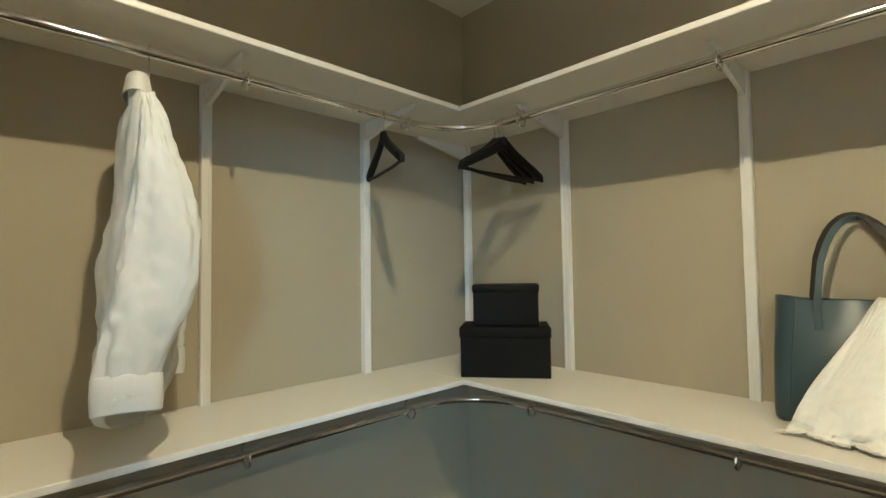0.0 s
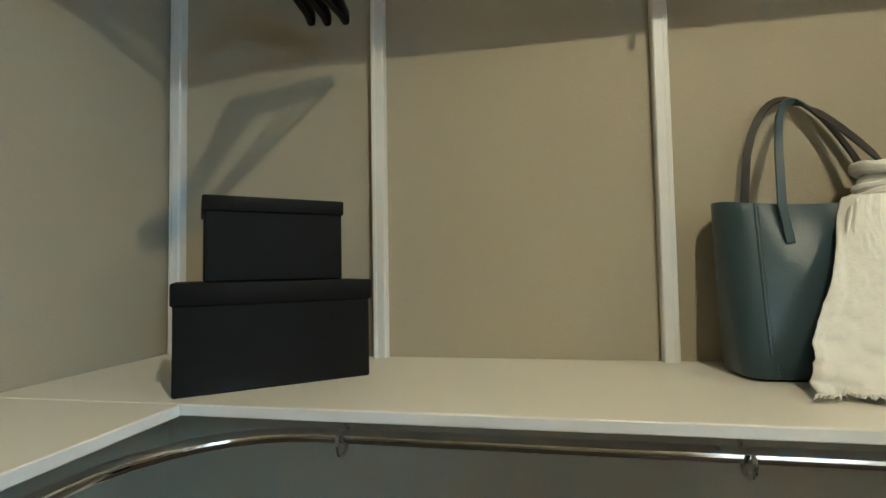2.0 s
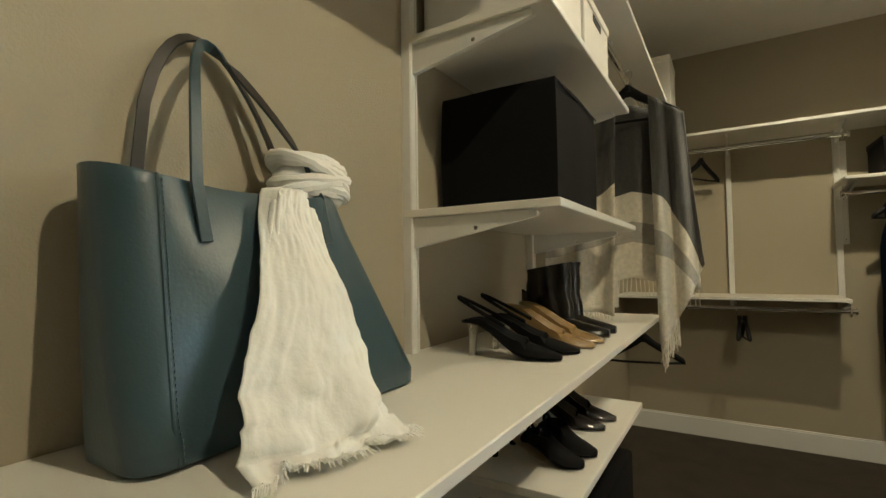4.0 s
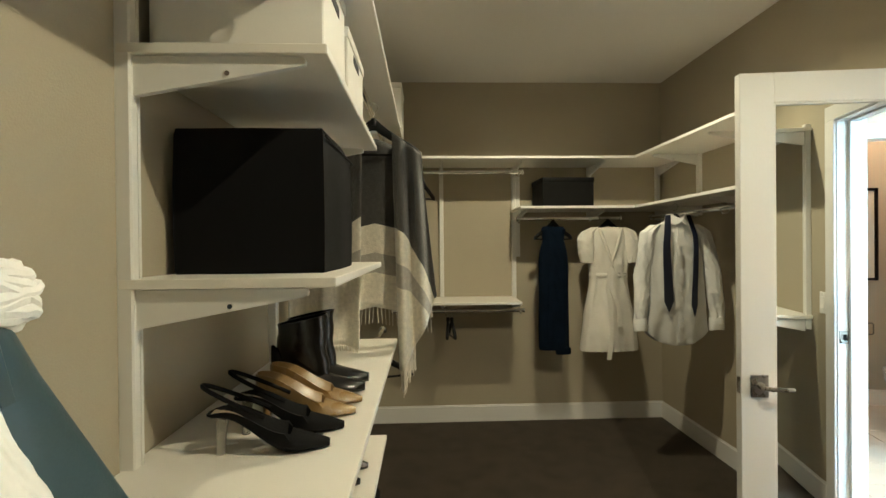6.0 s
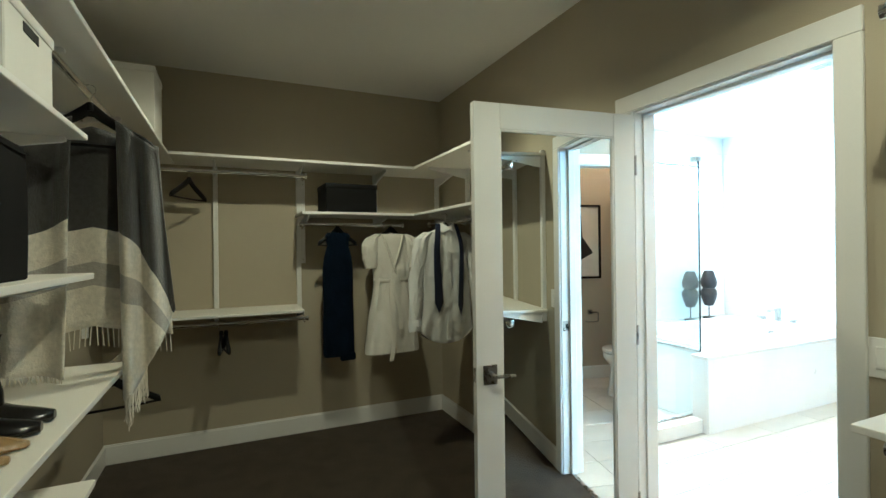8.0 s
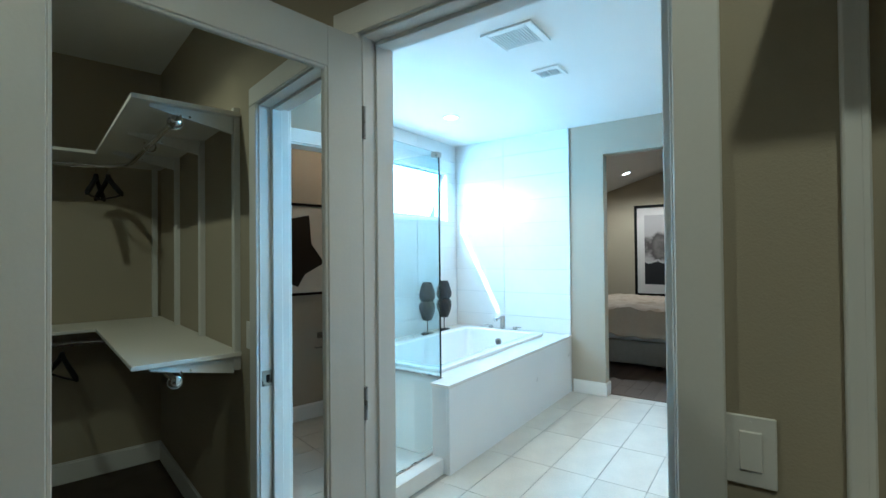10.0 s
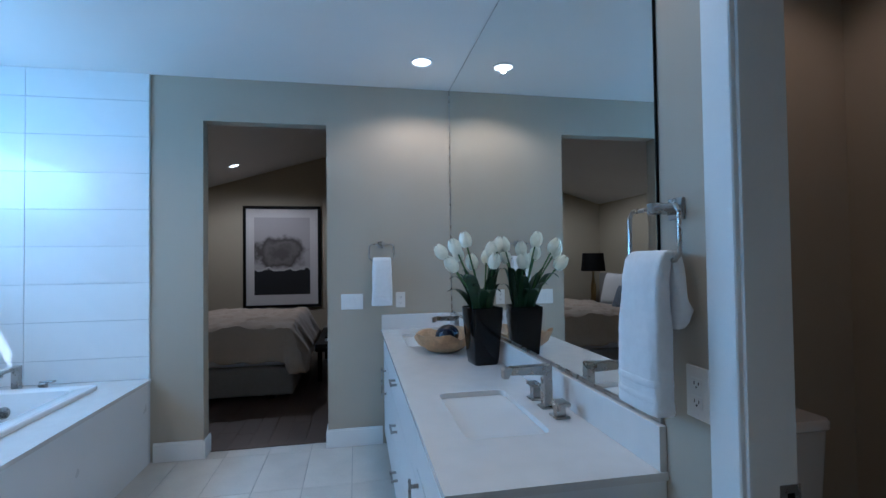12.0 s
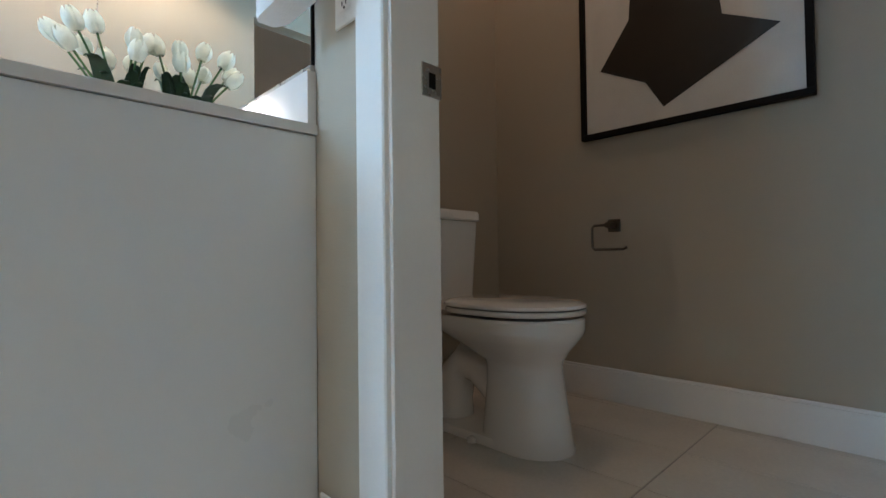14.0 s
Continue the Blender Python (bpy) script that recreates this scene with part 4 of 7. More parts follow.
loft(bm, [sq(0.058, 0.0), sq(0.061, 0.004), sq(0.065, 0.03), sq(0.081, 0.24), sq(0.083, 0.283), sq(0.079, 0.286), sq(0.074, 0.283), sq(0.074, 0.262)])
part("vase_body", bm, GLOSSBLACK, vs)
part("soil", B(-0.066, 0.066, -0.066, 0.066, 0.255, 0.266), shader("dark_moss", (0.03, 0.03, 0.02), 0.95, var=0.4, scale=60, bump=0.8, bump_scale=120), vs)
rnd = random.Random(5)
heads = [(-0.06, -0.172, 0.545, 38), (0.03, -0.138, 0.565, 20), (-0.02, -0.068, 0.600, 5), (0.06, 0.022, 0.550, 8), (0.05, -0.158, 0.480, 60), (-0.05, -0.022, 0.483, 30), (0.09, 0.022, 0.490, 40), (0.0, 0.088, 0.574, 20), (-0.09, 0.066, 0.513, 30), (-0.09, -0.078, 0.532, 25)]


def tulip_petals(s):
    out = []
    for k in range(6):
        bm = bmesh.new()
        a0 = math.pi * k / 3
        inner = 0.86 if k % 2 else 1.0
        rows = []
        for j in range(7):
            v = j / 6
            r = (0.004 + 0.0225 * math.sin(math.pi * (0.13 + 0.80 * v)) ** 0.75 + 0.003 * max(0, v - 0.8)) * inner * s
            half = (0.78 * math.sin(math.pi * (0.16 + 0.80 * v)) ** 0.8 + 0.02)
            rows.append([Vector(((r + (0.0015 if abs(q) < 0.5 else 0)) * math.cos(a0 + q * half), (r + (0.0015 if abs(q) < 0.5 else 0)) * math.sin(a0 + q * half), s * 0.066 * v)) for q in (-1, -0.5, 0, 0.5, 1)])
        outer = [r_ + [Vector((p.x * 0.92, p.y * 0.92, p.z)) for p in reversed(r_)] for r_ in rows]
        loft(bm, outer)
        out.append(bm)
    return out


for i, (hx, hy, hz, tilt) in enumerate(heads):
    bx_, by_ = hx * 0.25, hy * 0.2 + 0.01
    pts = []
    for k in range(8):
        u = k / 7
        pts.append((bx_ + (hx - bx_) * u ** 1.7, by_ + (hy - by_) * u ** 1.7, 0.25 + (hz - 0.25) * (u - 0.10 * math.sin(u * math.pi * 0.9) * u)))
    st_ = part("stem", tube(bmesh.new(), pts, 0.0042, 7), STEM, vs)
    d = (Vector(pts[-1]) - Vector(pts[-2])).normalized()
    q = Vector((0, 0, 1)).rotation_difference(d).to_matrix().to_4x4()
    size, turn = 1.14 + 0.14 * rnd.random(), rnd.random() * 3
    for bm in tulip_petals(size):
        bmesh.ops.transform(bm, matrix=Matrix.Translation(pts[-1]) @ q @ Matrix.Rotation(turn, 4, "Z"), verts=bm.verts)
        part("petal", bm, PETAL, st_)
for i in range(20):
    a = 2 * math.pi * i / 20 + rnd.uniform(-0.2, 0.2)
    ln = rnd.uniform(0.20, 0.38)
    out = rnd.uniform(0.05, 0.17)
    ca, sa = math.cos(a), math.sin(a)
    if sa > 0.3:
        out *= 0.45
    bm = bmesh.new()
    rings = []
    for k in range(9):
        u = k / 8
        wdt = (0.018 + 0.016 * ((i * 7) % 5) / 4) * math.sin(math.pi * (0.10 + 0.9 * u) ** 0.8) + 0.001
        r = 0.04 + out * u ** 1.5
        z = 0.26 + ln * (u - 0.36 * u ** 3 * (1 + out * 3))
        c = Vector((ca * r, sa * r, z))
        side = Vector((-sa, ca, 0))
        fold = Vector((ca, sa, 0.3)) * (wdt * 0.5)
        rings.append([c - side * wdt + fold, c, c + side * wdt + fold, c + Vector((0, 0, 0.0015))])
    loft(bm, rings)
    part("leaf", bm, LEAF, vs)

bw = thing("wooden_bowl", "carved pale wooden bowl with an uneven rim", "bowl", pose(-3.70, 0.04, ZV))
WOODB = shader("pale_teak", (0.44, 0.27, 0.13), 0.5, var=0.4, scale=20, bump=0.35, bump_scale=70)
bm = bmesh.new()
rings = []
for r, z in ((0.06, 0.0), (0.105, 0.01), (0.158, 0.045), (0.182, 0.085), (0.186, 0.10), (0.172, 0.098), (0.14, 0.055), (0.09, 0.028), (0.02, 0.022)):
    ring = []
    for i in range(40):
        a = 2 * math.pi * i / 40
        f = 1 + (0.10 * math.cos(3 * a + 0.6) + 0.06 * math.cos(5 * a) + 0.03 * math.cos(11 * a + 2)) * min(1.0, z / 0.09)
        ring.append((r * f * math.cos(a), r * f * math.sin(a) * 0.92, z * (1 + (0.16 * math.cos(2 * a + 1) + 0.10 * math.cos(5 * a + 0.5) + 0.05 * math.cos(9 * a)) * (z > 0.04))))
    rings.append(ring)
loft(bm, rings)
part("bowl_body", bm, WOODB, bw)
nb = tagged(new("ceramic_ball"), "dark navy ribbed ceramic ball lying in the bowl", "decor ball")
nb.matrix_basis = pose(-3.69, 0.06, ZV + 0.092, 20, 10, 0)
bm = bmesh.new()
rings = []
for j in range(1, 14):
    th = math.pi * j / 14
    rings.append([((0.068 * math.sin(th)) * (1 + 0.03 * math.cos(14 * a)) * math.cos(a), (0.068 * math.sin(th)) * (1 + 0.03 * math.cos(14 * a)) * math.sin(a), 0.058 * math.cos(th)) for a in (2 * math.pi * i / 56 for i in range(56))])
loft(bm, rings)
part("ribbed_shell", bm, shader("navy_glaze", (0.008, 0.011, 0.028), 0.25, var=0.2, scale=12), nb)

# ceiling vents
fan = thing("exhaust_fan", "white square ceiling exhaust grille", "vent", pose(-2.447, -1.405, ZC))
bm = bmesh.new()
for x0, x1, y0, y1 in ((-0.145, 0.145, -0.165, -0.12), (-0.145, 0.145, 0.12, 0.165), (-0.145, -0.105, -0.12, 0.12), (0.105, 0.145, -0.12, 0.12)):
    box(bm, x0, x1, y0, y1, -0.016, -0.001, 0.003)
part("frame", bm, TRIM, fan)
part("backing", B(-0.105, 0.105, -0.12, 0.12, -0.004, -0.001), BLACK, fan)
for k in range(14):
    y = -0.112 + k * 0.0172
    part("slat", B(-0.105, 0.105, y - 0.004, y + 0.004, -0.014, -0.006), TRIM, fan)
sv = thing("supply_vent", "white ceiling air register with dark louvres", "vent", pose(-3.086, -1.452, ZC))
bm = bmesh.new()
for x0, x1, y0, y1 in ((-0.10, 0.10, -0.10, -0.075), (-0.10, 0.10, 0.075, 0.10), (-0.10, -0.055, -0.075, 0.075), (0.055, 0.10, -0.075, 0.075), (-0.055, 0.055, -0.008, 0.008)):
    box(bm, x0, x1, y0, y1, -0.011, -0.001, 0.002)
part("frame", bm, TRIM, sv)
part("backing", B(-0.055, 0.055, -0.075, 0.075, -0.003, -0.001), BLACK, sv)
for k in range(10):
    y = -0.068 + k * 0.0151
    if abs(y) > 0.012:
        part("louvre", B(-0.055, 0.055, y - 0.0025, y + 0.0025, -0.009, -0.004), TRIM, sv)

# ---- toilet room ----
to = thing("toilet", "white two-piece toilet with an elongated bowl and closed lid", "toilet", pose(-1.913, 1.055, 0))


def egg(front_x, back_x, hw, z, n=32, sq_back=0.6):
    """A bowl outline: round towards +x, blunter towards -x."""
    c = front_x - hw * 1.12
    pts = []
    for i in range(n):
        a = 2 * math.pi * i / n
        ca, sa = math.cos(a), math.sin(a)
        if ca >= 0:
            pts.append((c + (front_x - c) * ca, hw * sa, z))
        else:
            pts.append((c + (c - back_x) * -abs(ca) ** sq_back, hw * math.copysign(abs(sa) ** 0.75, sa), z))
    return pts


bm = bmesh.new()
loft(bm, [egg(-0.036, -0.34, 0.118, 0.0), egg(-0.036, -0.34, 0.118, 0.010), egg(-0.041, -0.335, 0.113, 0.022), egg(-0.052, -0.33, 0.104, 0.10), egg(-0.066, -0.32, 0.098, 0.19), egg(-0.074, -0.32, 0.097, 0.25), egg(-0.071, -0.33, 0.102, 0.268), egg(-0.052, -0.40, 0.128, 0.300),
          egg(-0.022, -0.48, 0.160, 0.335), egg(-0.006, -0.52, 0.178, 0.358), egg(-0.003, -0.52, 0.183, 0.372), egg(-0.003, -0.52, 0.184, 0.402), egg(-0.010, -0.515, 0.180, 0.409)])
part("bowl", bm, PORCELAIN, to)
bm = bmesh.new()
tube(bm, [(-0.27, 0, 0.09), (-0.31, 0, 0.16), (-0.37, 0, 0.215), (-0.44, 0, 0.225), (-0.50, 0, 0.17), (-0.52, 0, 0.09), (-0.52, 0, 0.012)], [0.05, 0.062, 0.068, 0.07, 0.07, 0.072, 0.076], 20)
part("trapway", bm, PORCELAIN, to)
bm = bmesh.new()
loft(bm, [rr(-0.61, -0.20, -0.116, 0.116, 0.05, z_) if z_ < 0.02 else rr(-0.60, -0.20, -0.108, 0.108, 0.05, z_) for z_ in (0.0, 0.014, 0.026)])
part("foot", bm, PORCELAIN, to)
bm = bmesh.new()
loft(bm, [egg(0.0, -0.46, 0.184, 0.418), egg(0.003, -0.46, 0.188, 0.422), egg(0.003, -0.46, 0.188, 0.431), egg(0.0, -0.46, 0.184, 0.434)])
part("seat", bm, PORCELAIN, to)
bm = bmesh.new()
loft(bm, [egg(0.0, -0.47, 0.184, 0.438), egg(0.003, -0.47, 0.188, 0.441), egg(0.0, -0.47, 0.186, 0.449), egg(-0.02, -0.46, 0.168, 0.456), egg(-0.08, -0.42, 0.12, 0.460)])
part("lid", bm, PORCELAIN, to)
part("hinge_bar", B(-0.50, -0.455, -0.09, 0.09, 0.412, 0.445, 0.006, 2), PORCELAIN, to)
bm = bmesh.new()
loft(bm, [rr(-0.77, -0.585, -0.185, 0.185, 0.03, 0.405), rr(-0.775, -0.578, -0.195, 0.195, 0.03, 0.43), rr(-0.78, -0.570, -0.215, 0.215, 0.03, 0.742)])
tank = part("tank", bm, PORCELAIN, to)
bm = bmesh.new()
loft(bm, [rr(-0.782, -0.566, -0.218, 0.218, 0.03, 0.743), rr(-0.785, -0.560, -0.224, 0.224, 0.032, 0.75), rr(-0.785, -0.560, -0.224, 0.224, 0.032, 0.775), rr(-0.78, -0.566, -0.218, 0.218, 0.03, 0.784)])
part("tank_lid", bm, PORCELAIN, to)
part("flush_lever", tube(bmesh.new(), [(-0.572, -0.16, 0.69), (-0.55, -0.16, 0.69), (-0.545, -0.10, 0.685)], 0.006, 8), CHROME, to)
bm = bmesh.new()
loft(bm, [rr(-0.60, -0.40, -0.10, 0.10, 0.03, 0.36), rr(-0.60, -0.46, -0.17, 0.17, 0.03, 0.407)])
part("tank_shelf", bm, PORCELAIN, to)
for s in (-1, 1):
    part("bolt_cap", lathe(bmesh.new(), [(0.016, 0.0), (0.015, 0.012), (0.006, 0.018)], 14, (-0.32, s * 0.125, 0.003)), PORCELAIN, to)

tp = thing("toilet_paper_holder", "empty square nickel paper holder", "paper holder", pose(-2.087, RYN, 0.721))
part("wall_plate", B(-0.026, 0.026, -0.008, 0, -0.026, 0.026, 0.002), DARKNICKEL, tp)
part("post", B(-0.011, 0.011, -0.062, -0.008, -0.011, 0.011, 0.002), DARKNICKEL, tp)
part("arm", tube(bmesh.new(), [(0.01, -0.056, 0.0), (-0.06, -0.056, 0.0), (-0.07, -0.056, -0.01), (-0.07, -0.056, -0.088), (-0.06, -0.056, -0.098), (0.062, -0.056, -0.098), (0.075, -0.056, -0.09)], 0.0055, 8), DARKNICKEL, tp)


def framed(name, label, m, w, h, mat_w, frame_w, depth=0.03):
    """Facing -y; origin at the lower left corner of the frame."""
    t = thing(name, label, "picture", m)
    for x0, x1, z0, z1 in ((0, w, 0, frame_w), (0, w, h - frame_w, h), (0, frame_w, frame_w, h - frame_w), (w - frame_w, w, frame_w, h - frame_w)):
        part("frame_rail", B(x0, x1, -depth, -0.001, z0, z1, 0.0015), BLACK, t)
    return t


PAPER = shader("off_white_art_paper", (0.66, 0.63, 0.57), 0.35, var=0.08, scale=9, bump=0.05, bump_scale=200, coat=0.35)
INK = shader("black_ink", (0.012, 0.011, 0.010), 0.3, var=0.2, scale=10, coat=0.35)
ar = framed("abstract_print", "black-framed print of an angular black shape on off-white paper", pose(-2.213, RYN - 0.001, 1.088), 0.792, 0.80, 0.0, 0.022)
part("paper", B(0.022, 0.77, -0.014, -0.010, 0.022, 0.778), PAPER, ar)
bm = bmesh.new()
poly = [(0.337, 0.072), (0.272, 0.181), (0.087, 0.278), (0.21, 0.45), (0.23, 0.70), (0.42, 0.66), (0.52, 0.52), (0.54, 0.35), (0.707, 0.26)]
f0 = [bm.verts.new((x, -0.0165, z)) for x, z in poly]
f1 = [bm.verts.new((x, -0.0142, z)) for x, z in poly]
bm.faces.new(f0)
bm.faces.new(list(reversed(f1)))
for i in range(len(poly)):
    j = (i + 1) % len(poly)
    bm.faces.new((f0[i], f1[i], f1[j], f0[j]))
part("ink_shape", bm, INK, ar)

# ---- bedroom ----
LINEN = shader("grey_beige_linen", (0.47, 0.39, 0.30), 0.9, var=0.08, scale=4, bump=0.35, bump_scale=24, sheen=0.3)
LINEN_W = shader("white_cotton", (0.72, 0.72, 0.72), 0.9, var=0.05, scale=5, bump=0.3, bump_scale=30, sheen=0.3)
UPH = shader("grey_upholstery", (0.23, 0.22, 0.20), 0.9, var=0.08, scale=30, bump=0.3, bump_scale=300)
bed = thing("bed", "made bed with a rumpled beige duvet and grey upholstered base", "bed")
part("base", B(-7.95, -5.98, -2.82, -1.08, 0.05, 0.34, 0.03, 3), UPH, bed)
for x in (-7.8, -6.1):
    for y in (-2.7, -1.3):
        part("leg", B(x - 0.03, x + 0.03, y - 0.03, y + 0.03, -0.012, 0.05), BLACK, bed)
part("mattress", B(-7.93, -6.0, -2.82, -1.1, 0.34, 0.60, 0.06, 3), LINEN_W, bed)
bm = bmesh.new()
NX, NY = 44, 52
V = []
for i in range(NX + 1):
    for j in range(NY + 1):
        u, v = i / NX, j / NY
        x = -8.03 + 2.16 * u
        y = -2.55 + 1.62 * v
        dx = max(0, (-7.90 - x), (x + 6.03)) / 0.14
        dy = max(0, (y + 1.13)) / 0.20
        d = min(1.0, max(dx, dy))
        z = 0.70 + 0.036 * noise.noise((x * 2.2, y * 2.2, 3)) + 0.022 * noise.noise((x * 6, y * 4, 1)) + 0.032 * (1 - abs(noise.noise((x * 9, y * 5, 6)))) ** 4 + 0.03 * math.sin(v * 3)
        drop = 0.34 + 0.05 * noise.noise((x * 1.5, y * 1.5, 9))
        if dx > 0 and dy > 0:
            drop += 0.12
        z -= drop * (1 - math.cos(min(1, d) * math.pi / 2)) ** 0.6 if d > 0 else 0
        fold = 0.02 * math.sin(y * 11 + x * 3) * min(1, dx) + 0.0
        foldy = 0.02 * math.sin(x * 12) * min(1, dy)
        V.append(bm.verts.new((x + fold - (0.10 if x > -6.03 else -0.10 if x < -7.9 else 0) * min(1, dx) * 0.6, y + foldy, z)))
for i in range(NX):
    for j in range(NY):
        a = i * (NY + 1) + j
        bm.faces.new((V[a], V[a + NY + 1], V[a + NY + 2], V[a + 1]))
duv = part("duvet", bm, LINEN, bed)
so = duv.modifiers.new("thick", "SOLIDIFY")
so.thickness = 0.03
part("headboard", B(-8.0, -5.95, -2.94, -2.83, 0.0, 1.15, 0.03, 2), UPH, bed)


def pillow(m, w, h, t_, mat, label):
    bm = bmesh.new()
    n = 14
    rows = []
    for s in (1, -1):
        g = []
        for i in range(n + 1):
            for j in range(n + 1):
                u, v = 2 * i / n - 1, 2 * j / n - 1
                bul = max(0, (1 - u ** 4) * (1 - v ** 4)) ** 0.6
                g.append(bm.verts.new((u * w / 2 * (1 - 0.06 * (1 - v * v) * abs(u)), s * (t_ / 2 * bul + 0.004), h / 2 + v * h / 2 * (1 - 0.06 * (1 - u * u) * abs(v)))))
        for i in range(n):
            for j in range(n):
                a = i * (n + 1) + j
                bm.faces.new((g[a], g[a + n + 1], g[a + n + 2], g[a + 1]))
    bmesh.ops.remove_doubles(bm, verts=bm.verts, dist=0.009)
    t = thing("pillow", label, "pillow", m, "bed pillows")
    part("cushion", bm, mat, t)


pillow(pose(-6.55, -2.69, 0.66, 14, 0, 4), 0.66, 0.52, 0.16, LINEN_W, "plump white pillow leaning on the headboard")
pillow(pose(-7.35, -2.69, 0.66, 14, 0, -3), 0.66, 0.52, 0.16, LINEN_W, "plump white pillow leaning on the headboard")
pillow(pose(-6.7, -2.46, 0.69, 22, 0, -6), 0.50, 0.34, 0.13, shader("blue_grey_patterned_cotton", (0.20, 0.24, 0.30), 0.9, var=0.5, scale=60, bump=0.2, bump_scale=80), "small blue-grey patterned pillow on the bed")
ns = thing("nightstand", "dark wooden nightstand beside the bed", "nightstand", pose(-8.35, -2.93, -0.012))
part("carcass", B(-0.24, 0.24, -0.2, 0.2, 0.0, 0.56, 0.004), BLACK, ns)
part("drawer", B(-0.225, 0.225, 0.2, 0.215, 0.30, 0.54, 0.002), BLACK, ns)
lp = thing("table_lamp", "table lamp with a black drum shade and brass base", "lamp", pose(-8.35, -2.93, 0.548))
part("stand", lathe(bmesh.new(), [(0.07, 0.0), (0.072, 0.012), (0.02, 0.03), (0.04, 0.16), (0.045, 0.36), (0.014, 0.52), (0.01, 0.68)], 20), shader("aged_brass", (0.45, 0.33, 0.15), 0.35, 1.0, var=0.1), lp)
part("shade", lathe(bmesh.new(), [(0.20, 0.62), (0.17, 0.92), (0.165, 0.92), (0.195, 0.62)], 32, cap0=False, cap1=False), BLACK, lp)
be = thing("bench", "dark bench at the foot of the bed", "bench", pose(-7.3, -0.72, -0.012))
part("seat", B(-0.70, 0.70, -0.2, 0.2, 0.36, 0.45, 0.01, 2), BLACK, be)
for x in (-0.64, 0.64):
    for y in (-0.15, 0.15):
        part("leg", B(x - 0.025, x + 0.025, y - 0.025, y + 0.025, 0.0, 0.36), BLACK, be)
bk = thing("book_stack", "two pale books lying on a dark bench", "books", pose(-6.95, -0.72, 0.438))
for k, (w_, c_) in enumerate(((0.15, LINEN_W), (0.12, BLACK))):
    part("book", B(-w_, w_, -0.1, 0.1, k * 0.025, k * 0.025 + 0.024, 0.002), c_, bk)
pa = framed("framed_painting", "large black-framed abstract grey and black painting", pose(BEDX, -2.22, 0.65, 0, 0, 90), 1.205, 1.645, 0.12, 0.045, 0.04)
PASSE = shader("white_passepartout", (0.62, 0.60, 0.58), 0.5, var=0.03, scale=6, coat=0.3)
part("passepartout", B(0.045, 1.16, -0.016, -0.010, 0.045, 1.60), PASSE, pa)


def abstract_paint():
    """A dark lower field, a pale line, and a smoky grey mass in a pale sky."""
    m = shader("grey_abstract_paint", (0.3, 0.3, 0.3), 0.4, coat=0.3)
    nt = m.node_tree
    n, li = nt.nodes, nt.links
    tc = n.new("ShaderNodeTexCoord")
    sp = n.new("ShaderNodeSeparateXYZ")
    no = n.new("ShaderNodeTexNoise")
    no.inputs["Scale"].default_value = 4.5
    no.inputs["Detail"].default_value = 9
    li.new(tc.outputs["Object"], no.inputs["Vector"])
    li.new(tc.outputs["Object"], sp.inputs[0])
    mp = n.new("ShaderNodeMapping")
    mp.inputs["Location"].default_value = (-0.56 / 0.40, 0, -0.88 / 0.27)
    mp.inputs["Scale"].default_value = (1 / 0.40, 0.0, 1 / 0.27)
    li.new(tc.outputs["Object"], mp.inputs["Vector"])
    ln = n.new("ShaderNodeVectorMath")
    ln.operation = "LENGTH"
    li.new(mp.outputs[0], ln.inputs[0])
    ad = n.new("ShaderNodeMath")
    ad.operation = "MULTIPLY_ADD"
    li.new(no.outputs[0], ad.inputs[0])
    ad.inputs[1].default_value = 1.5
    li.new(ln.outputs["Value"], ad.inputs[2])
    cloud = n.new("ShaderNodeValToRGB")
    li.new(ad.outputs[0], cloud.inputs[0])
    half = n.new("ShaderNodeMath")
    half.operation = "MULTIPLY"
    half.inputs[1].default_value = 0.5
    li.new(ad.outputs[0], half.inputs[0])
    li.new(half.outputs[0], cloud.inputs[0])
    e = cloud.color_ramp.elements
    e[0].position, e[0].color = 0.50, (0.10, 0.092, 0.088, 1)
    e[1].position, e[1].color = 0.96, (0.42, 0.40, 0.40, 1)
    for p, c in ((0.62, (0.17, 0.155, 0.148, 1)), (0.78, (0.07, 0.064, 0.06, 1)), (0.88, (0.28, 0.265, 0.26, 1))):
        e.new(p).color = c
    hz = n.new("ShaderNodeMath")
    hz.operation = "MULTIPLY_ADD"
    li.new(no.outputs[0], hz.inputs[0])
    hz.inputs[1].default_value = 0.22
    li.new(sp.outputs["Z"], hz.inputs[2])
    for pos, col in ((0.745, (0.50, 0.49, 0.48, 1)), (0.725, (0.012, 0.014, 0.018, 1))):
        st = n.new("ShaderNodeMapRange")
        st.inputs[1].default_value, st.inputs[2].default_value = pos, pos + 0.012
        li.new(hz.outputs[0], st.inputs[0])
        mx = n.new("ShaderNodeMix")
        mx.data_type = "RGBA"
        li.new(st.outputs[0], mx.inputs["Factor"])
        mx.inputs["A"].default_value = col
        li.new(cloud.outputs[0] if pos > 0.74 else last.outputs["Result"], mx.inputs["B"])
        last = mx
    li.new(last.outputs["Result"], n["Principled BSDF"].inputs["Base Color"])
    return m


